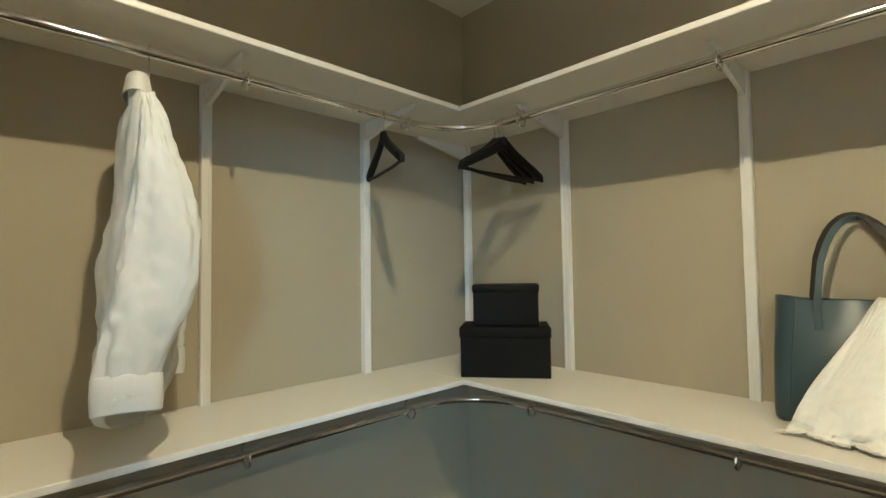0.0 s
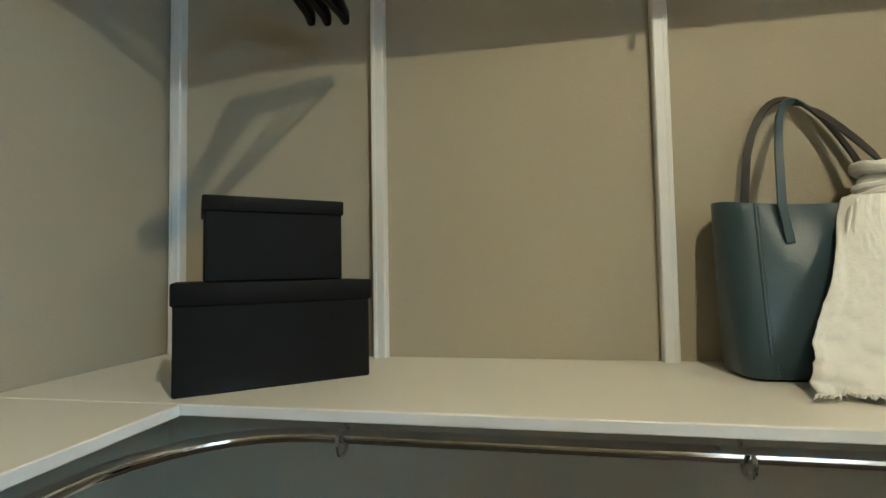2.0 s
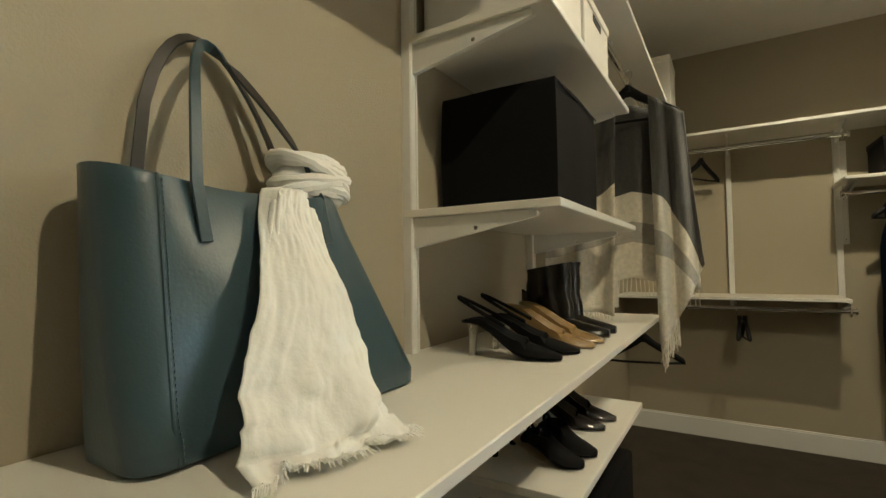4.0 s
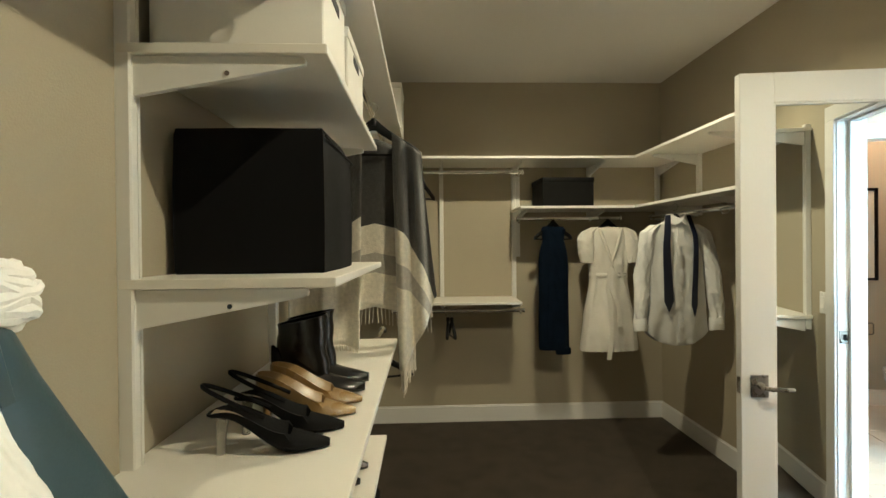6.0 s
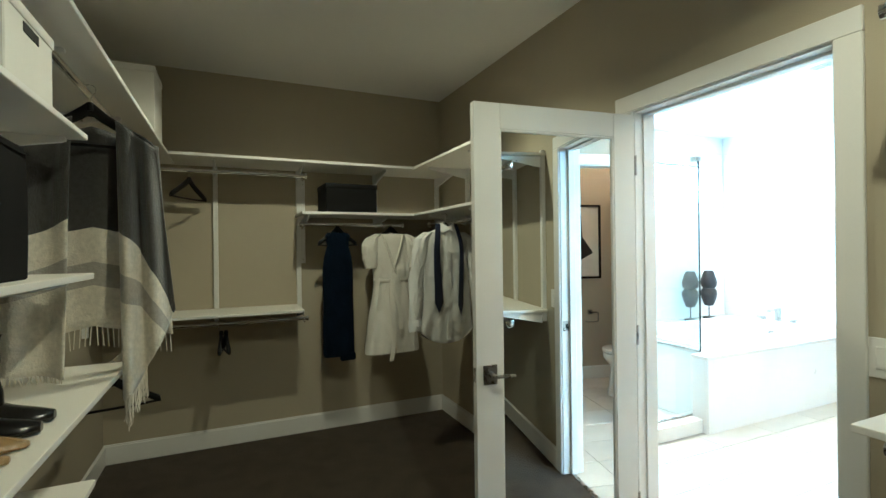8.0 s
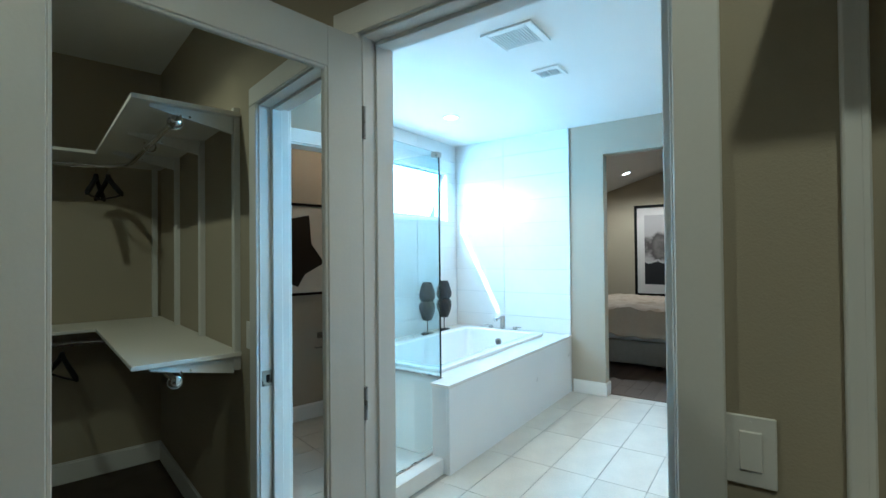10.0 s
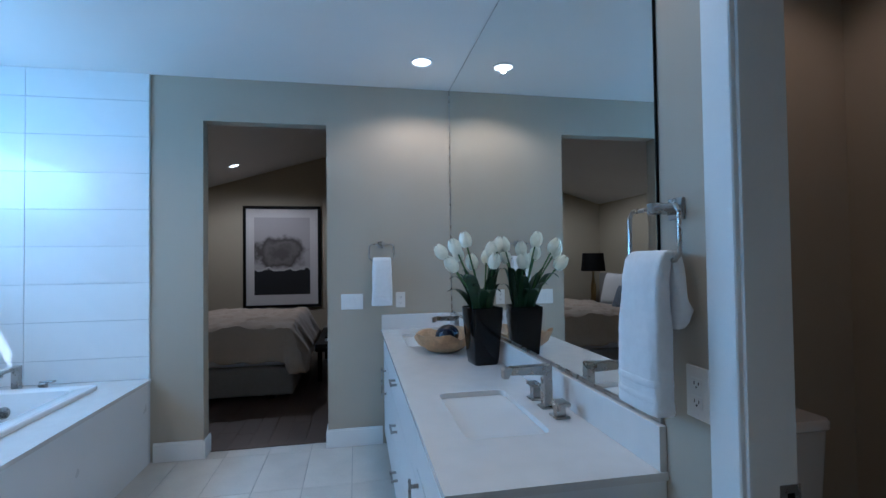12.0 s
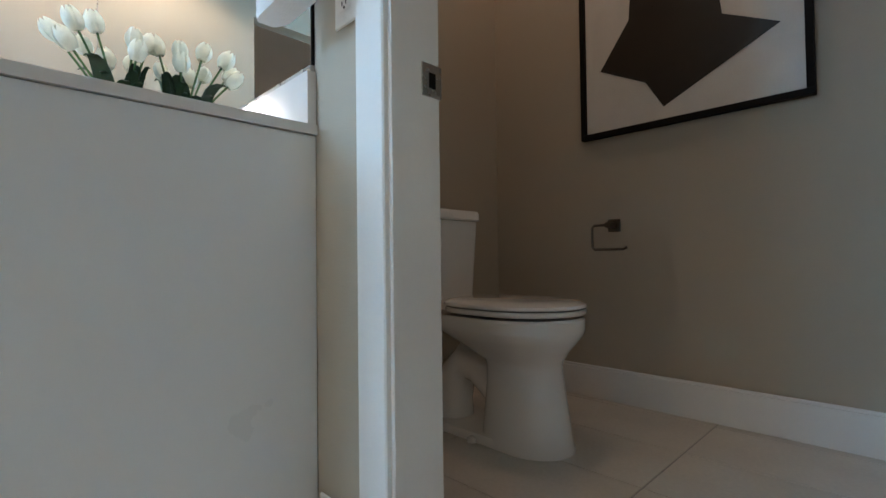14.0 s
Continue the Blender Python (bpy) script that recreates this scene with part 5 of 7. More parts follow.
part("canvas", B(0.17, 1.035, -0.019, -0.0165, 0.21, 1.46), abstract_paint(), pa)
t_ = math.degrees(math.atan(CS))
downlight(-8.05, -2.13, zb(-2.13) - 0.003, LED, "lit recessed light in the vaulted ceiling", t_)
sk_ = thing("ceiling_speaker", "round white ceiling speaker in the vaulted ceiling", "speaker", pose(-7.4, -0.93, zb(-0.93) - 0.002, t_, 0, 0))
part("grille", lathe(bmesh.new(), [(0.12, 0.0), (0.12, -0.004), (0.10, -0.008), (0.001, -0.008)], 32), TRIM, sk_)

# ---- tiles and boards ----


def tile_mesh(name, sx, sy, sz, bevel, material):
    return mesh_of(name, B(-sx / 2, sx / 2, -sy / 2, sy / 2, -sz / 2, sz / 2, bevel), material)


cache = {}


def piece(name, x0, x1, y0, y1, z0, z1, bevel, material, parent):
    k = (name, round(x1 - x0, 3), round(y1 - y0, 3), round(z1 - z0, 3), material.name)
    if k not in cache:
        cache[k] = tile_mesh(name, x1 - x0, y1 - y0, z1 - z0, bevel, material)
    ob = new(name, cache[k])
    ob.location = ((x0 + x1) / 2, (y0 + y1) / 2, (z0 + z1) / 2)
    ob.parent = parent
    return ob


fb = bpy.data.objects["floor_bathroom"]
xs = sorted([-1.72 + 0.583 * k for k in range(-6, 3)])
ys = sorted([-0.49 + 0.30 * k for k in range(-6, 9)])
G = 0.0022
for xa, xb in zip(xs, xs[1:]):
    for ya, yb in zip(ys, ys[1:]):
        x0, x1, y0, y1 = max(xa + G, BXW - 0.118), min(xb - G, -0.905), max(ya + G, -1.90), min(yb - G, RYN)
        if x1 - x0 > 0.01 and y1 - y0 > 0.01:
            piece("floor_tile", x0, x1, y0, y1, -0.0035, 0.0, 0.0008, FTILE, fb)
wt = bpy.data.objects["wall_bathroom_west"]
zs = [ZD, 0.745, 1.003, 1.26, 1.517, 1.771, 2.027, 2.285, 2.54, ZC]
g = 0.0016
structure("trim_tile_bed_west", B(BXW, BXW + 0.012, -3.306, -1.88, 0.0, ZC - 0.001), WALL_GROUT, "pale grout bed behind glazed wall tiles", "grout")
for za, zc in zip(zs, zs[1:]):
    for ya, yb in ((-3.288, -2.645), (-2.645, -1.88)):
        piece("wall_tile", BXW + 0.0125, BXW + 0.020, ya + g, yb - g, za + g, zc - g, 0.0008, TILE, wt)
wsd = bpy.data.objects["wall_bathroom_south"]
bm = bmesh.new()
box(bm, BXW + 0.0125, WX0, YS, YS + 0.010, 0.0, ZC - 0.001)
box(bm, WX1, BXE - 0.012, YS, YS + 0.010, 0.0, ZC - 0.001)
box(bm, WX0, WX1, YS, YS + 0.010, 0.0, WZ0 - 0.013)
box(bm, WX0, WX1, YS, YS + 0.010, WZ1, ZC - 0.001)
structure("trim_tile_bed_south", bm, WALL_GROUT, "pale grout bed behind glazed wall tiles", "grout")
sx = [-4.634, -3.87, -3.105, -2.34, -1.575, BXE - 0.001]


def minus(r, h):
    x0, x1, z0, z1 = r
    a0, a1, b0, b1 = h
    if x1 <= a0 or x0 >= a1 or z1 <= b0 or z0 >= b1:
        return [r]
    out = []
    if z0 < b0:
        out.append((x0, x1, z0, b0))
    if z1 > b1:
        out.append((x0, x1, b1, z1))
    if x0 < a0:
        out.append((x0, a0, max(z0, b0), min(z1, b1)))
    if x1 > a1:
        out.append((a1, x1, max(z0, b0), min(z1, b1)))
    return out


for za, zc in zip([0.02, 0.235, 0.49] + [0.745] + zs[2:], [0.235, 0.49, 0.745] + zs[2:]):
    for xa, xb in zip(sx, sx[1:]):
        for x0, x1, z0, z1 in minus((xa, xb, za, zc), (WX0 - g, WX1 + g, WZ0 - 0.013, WZ1 + g)):
            if x1 - x0 > 0.01 and z1 - z0 > 0.012:
                piece("wall_tile", x0 + g, x1 - g, YS + 0.0105, YS + 0.017, z0 + g, z1 - g, 0.0008, TILE, wsd)
we = bpy.data.objects["wall_bathroom_east"]
structure("trim_tile_bed_east", B(BXE - 0.010, BXE, YS + 0.012, -1.93, 0.0, ZC - 0.001), WALL_GROUT, "pale grout bed behind glazed wall tiles", "grout")
for za, zc in zip([0.02, 0.235, 0.49] + [0.745] + zs[2:], [0.235, 0.49, 0.745] + zs[2:]):
    for ya, yb in ((-3.288, -2.645), (-2.645, -1.93)):
        piece("wall_tile", BXE - 0.018, BXE - 0.0105, ya + g, yb - g, za + g, zc - g, 0.0008, TILE, we)
fd = bpy.data.objects["floor_bedroom"]
rnd = random.Random(3)
for k in range(18):
    y0 = -2.25 + k * 0.14
    x = BXW - 0.121 - rnd.uniform(0.3, 1.2)
    xa = BXW - 0.121
    while xa > -8.9:
        xb = max(x, BEDX)
        piece("floor_board", xb + 0.001, xa - 0.001, y0 + 0.001, y0 + 0.139, -0.0118, 0.0, 0.0012, WOODFLOOR, fd)
        xa, x = x, x - 1.2
structure("floor_bedroom_far", B(BEDX, BXW - 0.121, -3.42, -2.252, -0.0118, -0.001), WOODFLOOR, "dark brown wooden bedroom floor", "floor")
structure("floor_bedroom_side", B(BEDX, BXW - 0.121, 0.272, 4.0, -0.0118, -0.001), WOODFLOOR, "dark brown wooden bedroom floor", "floor")
structure("threshold_bedroom", B(BXW - 0.135, BXW - 0.105, OY0 + 0.016, OY1 - 0.016, 0.0, 0.006, 0.002), WOODFLOOR, "dark wooden threshold strip", "threshold")
structure("threshold_closet", B(BXE + 0.05, BXE + 0.075, DY0, DY1, -0.002, 0.005, 0.001), NICKEL, "slim metal carpet edge strip", "threshold")

# ---- clothes and hangers ----
VELVET = shader("black_lacquer", (0.004, 0.004, 0.004), 0.5, var=0.2, scale=20, bump=0.05, bump_scale=400, spec=0.2)
COTTON = shader("white_shirt_cotton", (0.68, 0.68, 0.66), 0.85, var=0.04, scale=7, bump=0.12, bump_scale=45, sheen=0.2, spec=0.2)
COTTON_IN = shader("cream_dress_crepe", (0.72, 0.69, 0.62), 0.85, var=0.05, scale=7, bump=0.15, bump_scale=40, sheen=0.2, spec=0.2)
NAVY = shader("navy_knit", (0.0035, 0.008, 0.017), 0.9, var=0.35, scale=9, bump=0.3, bump_scale=120, sheen=0.0, spec=0.08)
TIE = shader("navy_silk", (0.012, 0.016, 0.035), 0.4, var=0.2, scale=40)
BUTTON = shader("pearl_button", (0.7, 0.69, 0.65), 0.25, var=0.05)


def hanger(m, label="black wooden clothes hanger with a chrome hook", w=0.185, drop=0.0):
    """Origin on the rod's axis; the shoulders lie along local x."""
    t = thing("clothes_hanger", label, "hanger", m, "clothes hangers")
    part("hook", tube(bmesh.new(), [(0.0, 0, -0.075 - drop), (0.0, 0, -0.035)] + [(0.0175 * math.sin(radians(a)), 0, 0.0175 * -math.cos(radians(a))) for a in range(0, -270, -30)][1:], 0.0018, 6), CHROME, t)
    bm = bmesh.new()
    half = [(1.0, -0.186, 0.010, 0.009), (0.97, -0.178, 0.015, 0.012), (0.8, -0.160, 0.017, 0.013), (0.55, -0.134, 0.018, 0.012), (0.3, -0.106, 0.020, 0.010), (0.14, -0.084, 0.024, 0.009), (0.05, -0.070, 0.024, 0.009)]
    prof_ = [(-f * w, z - drop, h, d) for f, z, h, d in half] + [(f * w, z - drop, h, d) for f, z, h, d in reversed(half)]
    loft(bm, [[(x, d * math.copysign(abs(math.cos(a)) ** 0.7, math.cos(a)), z + h * math.copysign(abs(math.sin(a)) ** 0.7, math.sin(a))) for a in (2 * math.pi * k / 12 for k in range(12))] for x, z, h, d in prof_])
    part("shoulder_arm", bm, VELVET, t)
    part("trouser_bar", tube(bmesh.new(), [(-w * 0.98, 0, -0.187 - drop), (-w * 0.5, 0, -0.192 - drop), (w * 0.5, 0, -0.192 - drop), (w * 0.98, 0, -0.187 - drop)], 0.006, 8), VELVET, t)
    part("neck", tube(bmesh.new(), [(0, 0, -0.045 - drop), (0, 0, -0.05 - drop), (0, 0, -0.075 - drop)], [0.010, 0.013, 0.015], 10), VELVET, t)
    return t


ZR = 1.990
hanger(pose(0.930, RN, ZR, 0, 0, 72), drop=0.014)
hanger(pose(1.312, 1.096, ZR, 0, 0, 2), w=0.222, drop=0.014)
hanger(pose(1.305, 1.112, ZR, 0, 0, 7), w=0.222, drop=0.014)
hanger(pose(1.316, 1.080, ZR, 0, 0, -5), w=0.222, drop=0.014)
hanger(pose(1.12, RS, 1.975, 0, 0, 60))
hanger(pose(0.935, RS, 0.93, 0, 0, 84), "black clip hanger hanging edge-on from a rod", 0.11)
hanger(pose(0.905, RS, 0.93, 0, 0, 100), "black clip hanger hanging edge-on from a rod", 0.11)
hanger(pose(RE, -1.98, 0.93, 0, 0, 12))
hanger(pose(-0.5, 1.30, ZR, 0, 0, 75))
hanger(pose(-0.44, 1.32, ZR, 0, 0, 108))
hanger(pose(-0.28, 1.306, 0.926, 0, 0, 72))
rod([(RE, -1.705, 0.93), (RE, -2.3, 0.93)])


def garment(sections, n=84, wr=0.006, seed=0, freq=9, tail=0.0):
    """A closed cloth body: sections of (z, centre x, half width, half depth), top first; folds grow towards the hem."""
    bm = bmesh.new()
    rings = []
    z0, z1 = sections[0][0], sections[-1][0]
    for z, cx, hw, hd, *mid in sections:
        ring = []
        cy = mid[0] if mid else 0.0
        v = (z - z0) / (z1 - z0)
        for i in range(n):
            a = 2 * math.pi * i / n
            ca, sa = math.cos(a), math.sin(a)
            x0, y0 = hw * math.copysign(abs(ca) ** 0.85, ca), hd * math.copysign(abs(sa) ** 0.7, sa)
            ph = 1.5 * noise.noise((ca * 1.5, sa * 1.5 + seed, z * 2.0))
            k = wr * ((0.1 + 0.7 * v) * math.sin(a * freq + 3.5 * ph + seed) + 1.6 * noise.noise((x0 * 14, y0 * 14 + seed * 7, z * 5)) + 0.7 * noise.noise((x0 * 30, seed + y0 * 20, z * 22)))
            k *= min(1.0, hd / 0.03)
            ring.append((cx + x0 + 0.2 * k * ca, cy + y0 + 1.5 * k * sa, z + 0.3 * k + tail * v ** 8 * ca * ca))
        rings.append(ring)
    loft(bm, rings)
    return bm


def dense(sections, step=0.018):
    out = []
    for a, b in zip(sections, sections[1:]):
        n = max(1, int(abs(a[0] - b[0]) / step))
        for k in range(n):
            u = k / n
            out.append(tuple(p + (q - p) * u for p, q in zip(a, b)))
    return out + [sections[-1]]


def sleeve(bm, prof, seed, n=56, crease=0.0055):
    """Horizontal rings from (z, x, y, half width, half depth), top first."""
    rings = []
    for z, x, y, rx, ry in dense(prof, 0.008):
        ring = []
        for i in range(n):
            a = 2 * math.pi * i / n
            ca, sa = math.cos(a), math.sin(a)
            k = crease * (1.3 * noise.noise((ca * 2 + seed, sa * 2, z * 9)) + 0.9 * noise.noise((ca * 3, seed + sa * 3, z * 34)) + 0.5 * math.sin(3 * a + z * 18 + seed) + 0.4 * (1 - abs(noise.noise((ca * 2.5 + z * 6, sa * 2.5 + seed, z * 16)))) ** 5)
            ring.append((x + (rx + k) * ca, y + (ry + k) * sa, z + 0.5 * k))
        rings.append(ring)
    loft(bm, rings)
    return bm


def shirt(m, label, seed, arms, body, collar_y=0.004, slim=1.0):
    """A long-sleeved shirt on a hanger; origin on the rod, width along local x, front towards +y."""
    t = thing("dress_shirt", label, "shirt", m)
    part("body", garment(dense(body), wr=0.008, seed=seed, freq=7, tail=0.085), COTTON, t)
    for j, prof in enumerate(arms):
        sl = part("sleeve", sleeve(bmesh.new(), prof, seed + j), COTTON, t)
        z, x, y, rx, ry = prof[-1]
        bm = bmesh.new()
        rings = []
        for dz, g in ((0.004, 0.001), (0.0, 0.004), (-0.035, 0.006), (-0.070, 0.004), (-0.073, 0.001), (-0.070, -0.003), (-0.03, -0.003)):
            rings.append([(x + (rx + g) * math.cos(a), y + (ry + g) * math.sin(a), z + dz + 0.004 * math.sin(2 * a + seed)) for a in (2 * math.pi * i / 32 for i in range(32))])
        loft(bm, rings)
        cf = part("cuff", bm, COTTON, sl)
        big = rx > ry
        for k in range(2):
            q = -0.02 + 0.022 * k
            p0, d = ((x + q, y + ry + 0.005, z - 0.036), (0, 0.004, 0)) if big else ((x + math.copysign(rx + 0.005, x), y + q, z - 0.036), (math.copysign(0.004, x), 0, 0))
            part("button", tube(bmesh.new(), [p0, tuple(a_ + b_ for a_, b_ in zip(p0, d))], 0.0055, 10), BUTTON, cf)
    # collar: a standing band and two leaves that fold over it
    bm = bmesh.new()
    rings = []
    for r, z, d in ((0.054, -0.115, 0.038), (0.056, -0.075, 0.040), (0.057, -0.050, 0.042), (0.062, -0.050, 0.047), (0.072, -0.095, 0.060), (0.069, -0.096, 0.056)):
        rings.append([(r * math.cos(a), slim * d * math.sin(a) + collar_y, z - (0.024 * max(0, math.sin(a)) ** 6 if z > -0.09 else 0.034 * max(0, math.sin(a)) ** 2 * (1 - max(0, math.sin(a)) ** 12))) for a in (2 * math.pi * i / 48 for i in range(48))])
    loft(bm, rings, False, False)
    part("collar", bm, COTTON, t)
    bm = bmesh.new()
    rings = []
    for k in range(40):
        z = -0.125 - k * 0.0185
        hd = float(np.interp(-z, [-s_[0] for s_ in body], [s_[3] + sum(s_[4:]) for s_ in body]))
        y = hd + 0.006 + 0.003 * math.sin(k * 0.8) + 0.002 * math.sin(k * 2.1)
        rings.append([(-0.017, y - 0.007, z), (-0.017, y, z), (0.0, y + 0.002, z), (0.017, y, z), (0.017, y - 0.007, z)])
    loft(bm, rings)
    part("placket", bm, COTTON, t)
    for k in range(7):
        z = -0.155 - k * 0.095
        hd = float(np.interp(-z, [-s_[0] for s_ in body], [s_[3] + sum(s_[4:]) for s_ in body]))
        part("button", tube(bmesh.new(), [(0, hd + 0.005, z), (0, hd + 0.012, z)], 0.0055, 10), BUTTON, t)
    return t


# the shirt on the north rod, seen from its side
side_body = [(-0.085, 0, 0.05, 0.020, -0.016), (-0.110, 0, 0.09, 0.026, -0.016), (-0.140, 0, 0.145, 0.032, -0.014), (-0.185, 0, 0.165, 0.042, -0.014), (-0.30, 0, 0.17, 0.049, -0.017), (-0.40, 0, 0.17, 0.053, -0.018), (-0.52, 0, 0.175, 0.066, -0.020),
             (-0.64, 0, 0.18, 0.077, -0.020), (-0.75, 0, 0.185, 0.081, -0.023), (-0.785, 0, 0.185, 0.076, -0.026), (-0.83, 0, 0.175, 0.062, -0.034), (-0.87, 0, 0.16, 0.046, -0.040), (-0.88, 0, 0.155, 0.040, -0.040)]
near_arm = [(-0.118, 0.105, -0.006, 0.022, 0.013), (-0.15, 0.145, -0.004, 0.026, 0.015), (-0.192, 0.172, 0.002, 0.028, 0.023), (-0.295, 0.190, 0.013, 0.030, 0.044), (-0.386, 0.198, 0.021, 0.030, 0.062), (-0.446, 0.203, 0.023, 0.030, 0.071), (-0.507, 0.206, 0.017, 0.030, 0.074),
            (-0.567, 0.208, 0.005, 0.030, 0.072), (-0.627, 0.208, -0.012, 0.030, 0.067), (-0.687, 0.207, -0.029, 0.028, 0.061), (-0.733, 0.206, -0.040, 0.025, 0.058)]
far_arm = [(-0.12, -0.14, 0, 0.03, 0.036), (-0.24, -0.19, 0.01, 0.030, 0.05), (-0.40, -0.20, 0.035, 0.030, 0.06), (-0.58, -0.20, 0.045, 0.030, 0.06), (-0.74, -0.20, 0.045, 0.028, 0.055)]
shirt(pose(0.198, RN - 0.012, ZR - 0.028, 0, 0, -99), "white long-sleeved dress shirt on a hanger", 2, (near_arm, far_arm), side_body, -0.022, 0.56)
hanger(pose(0.198, RN - 0.012, ZR, 0, 0, -99), w=0.15, drop=0.055)
# the shirt with a tie, on the west rod
front_body = [(-0.085, 0, 0.05, 0.032), (-0.105, 0, 0.10, 0.038), (-0.135, 0, 0.165, 0.040), (-0.175, 0, 0.195, 0.042), (-0.30, 0, 0.18, 0.045), (-0.50, 0, 0.185, 0.050), (-0.70, 0, 0.198, 0.048), (-0.80, 0, 0.205, 0.048), (-0.862, 0, 0.208, 0.046), (-0.868, 0, 0.206, 0.043)]
arm_e = [(-0.115, 0.13, 0, 0.03, 0.03), (-0.16, 0.185, 0.004, 0.042, 0.036), (-0.26, 0.200, 0.0, 0.050, 0.036), (-0.42, 0.218, 0.0, 0.050, 0.036), (-0.58, 0.232, 0.01, 0.046, 0.034), (-0.70, 0.240, 0.01, 0.040, 0.030)]
arm_w = [(-0.115, -0.13, 0, 0.03, 0.03), (-0.16, -0.185, 0.004, 0.042, 0.036), (-0.26, -0.202, 0.01, 0.050, 0.038), (-0.40, -0.222, 0.03, 0.054, 0.04), (-0.56, -0.235, 0.045, 0.048, 0.036), (-0.70, -0.238, 0.05, 0.042, 0.03)]
shirt(pose(-0.475, -2.42, 1.655, 0, 0, 4), "white dress shirt with a navy tie round its collar", 5, (arm_e, arm_w), front_body)
hanger(pose(-0.475, -2.42, 1.655, 0, 0, 4))
tie = thing("necktie", "navy silk necktie hanging untied round a shirt collar", "tie", pose(-0.475, -2.42, 1.655, 0, 0, 4))
for s, ln, w0, w1 in ((1, 0.60, 0.018, 0.033), (-1, 0.63, 0.014, 0.02)):
    bm = bmesh.new()
    rings = []
    for k in range(15):
        u = k / 14
        w_ = w0 + (w1 - w0) * u if k < 14 else 0.001
        x = s * (0.068 + 0.022 * min(1, u * 4) + 0.006 * math.sin(u * 5))
        y = 0.03 + 0.034 * min(1, u * 5)
        z = -0.055 - ln * (u if k < 14 else 1.0)
        if k == 13:
            z += 0.025
        rings.append([(x - w_, y - 0.003, z), (x - w_, y, z), (x, y + 0.003, z), (x + w_, y, z), (x + w_, y - 0.003, z)])
    loft(bm, rings)
    part("tail", bm, TIE, tie)

# cream wrap dress facing the room on the south rod
dr = thing("wrap_dress", "cream short-sleeved wrap dress with a tied belt", "dress", pose(-0.285, RS + 0.02, 1.655, 0, 0, 2))
part("body", garment(dense([(-0.105, 0, 0.10, 0.03), (-0.13, 0, 0.16, 0.045), (-0.17, 0, 0.185, 0.05), (-0.30, 0, 0.16, 0.055), (-0.45, 0.0, 0.145, 0.055), (-0.52, 0.0, 0.145, 0.055), (-0.75, 0, 0.185, 0.075), (-0.98, 0, 0.215, 0.085), (-1.03, 0, 0.22, 0.085)]), wr=0.009, seed=9, freq=8), COTTON_IN, dr)
for s in (-1, 1):
    bm = bmesh.new()
    sleeve(bm, [(-0.105, s * 0.10, 0, 0.03, 0.03), (-0.14, s * 0.155, 0.004, 0.05, 0.045), (-0.20, s * 0.175, 0.008, 0.062, 0.058), (-0.30, s * 0.180, 0.012, 0.058, 0.054), (-0.37, s * 0.172, 0.012, 0.048, 0.044)], 4 + s)
    part("sleeve", bm, COTTON_IN, dr)
bm = bmesh.new()
for s in (-1, 1):
    rings = []
    for k in range(12):
        u = k / 11
        x = s * (0.085 - 0.11 * u)
        z = -0.115 - 0.33 * u
        y = 0.05 + 0.018 * math.sin(u * 3)
        rings.append([(x - 0.012, y, z), (x, y + 0.01 + 0.003 * s, z), (x + 0.012, y, z), (x, y - 0.012, z)])
    loft(bm, rings)
part("neckline", bm, COTTON_IN, dr)
bm = bmesh.new()
rings = []
for a in range(0, 361, 12):
    rings.append([(0.149 * math.cos(radians(a)), 0.06 * math.sin(radians(a)), -0.465 + d) for d in (-0.018, 0.018)])
vs_ = loft(bm, rings, closed=False)
bl = part("belt", bm, COTTON_IN, dr)
bl.modifiers.new("thick", "SOLIDIFY").thickness = 0.004
for x1, ln, wd in ((-0.05, 0.38, 0.016), (0.03, 0.62, 0.018)):
    bm = bmesh.new()
    rings = []
    for k in range(12):
        u = k / 11
        x = 0.01 + x1 * u + 0.012 * math.sin(u * 7)
        y = 0.066 + 0.05 * u
        rings.append([(x - wd, y - 0.003, -0.46 - ln * u), (x - wd, y, -0.46 - ln * u), (x + wd, y + 0.004, -0.46 - ln * u), (x + wd, y, -0.46 - ln * u)])
    loft(bm, rings)
    part("belt_tail", bm, COTTON_IN, dr)
part("label_tag", B(0.03, 0.06, -0.02, -0.015, -0.125, -0.11), shader("red_label", (0.5, 0.03, 0.03), 0.6), dr, "small red label")
hanger(pose(-0.285, RS + 0.02, 1.655, 0, 0, 2))
# navy dress
nd = thing("navy_dress", "sleeveless navy knit dress on a black hanger", "dress", pose(0.135, RS + 0.02, 1.655, 0, 0, 8))
part("body", garment(dense([(-0.095, 0, 0.075, 0.03), (-0.12, 0, 0.095, 0.04), (-0.20, 0, 0.082, 0.045), (-0.28, 0, 0.105, 0.05), (-0.36, 0, 0.115, 0.055), (-0.60, 0.0, 0.112, 0.055), (-0.85, 0, 0.118, 0.055), (-1.0, 0.0, 0.118, 0.055), (-1.02, 0.0, 0.112, 0.052)]), wr=0.005, seed=15, freq=6), NAVY, nd)
part("neck_band", tube(bmesh.new(), [(0.055 * math.cos(radians(a)), 0.034 * math.sin(radians(a)) + 0.008, -0.10 - 0.05 * max(0, math.sin(radians(a)))) for a in range(0, 361, 20)], 0.006, 6), NAVY, nd)
part("hem_panel", B(-0.115, 0.0, 0.02, 0.058, -1.055, -1.0, 0.008), NAVY, nd)
hanger(pose(0.135, RS + 0.02, 1.655, 0, 0, 8), w=0.15)


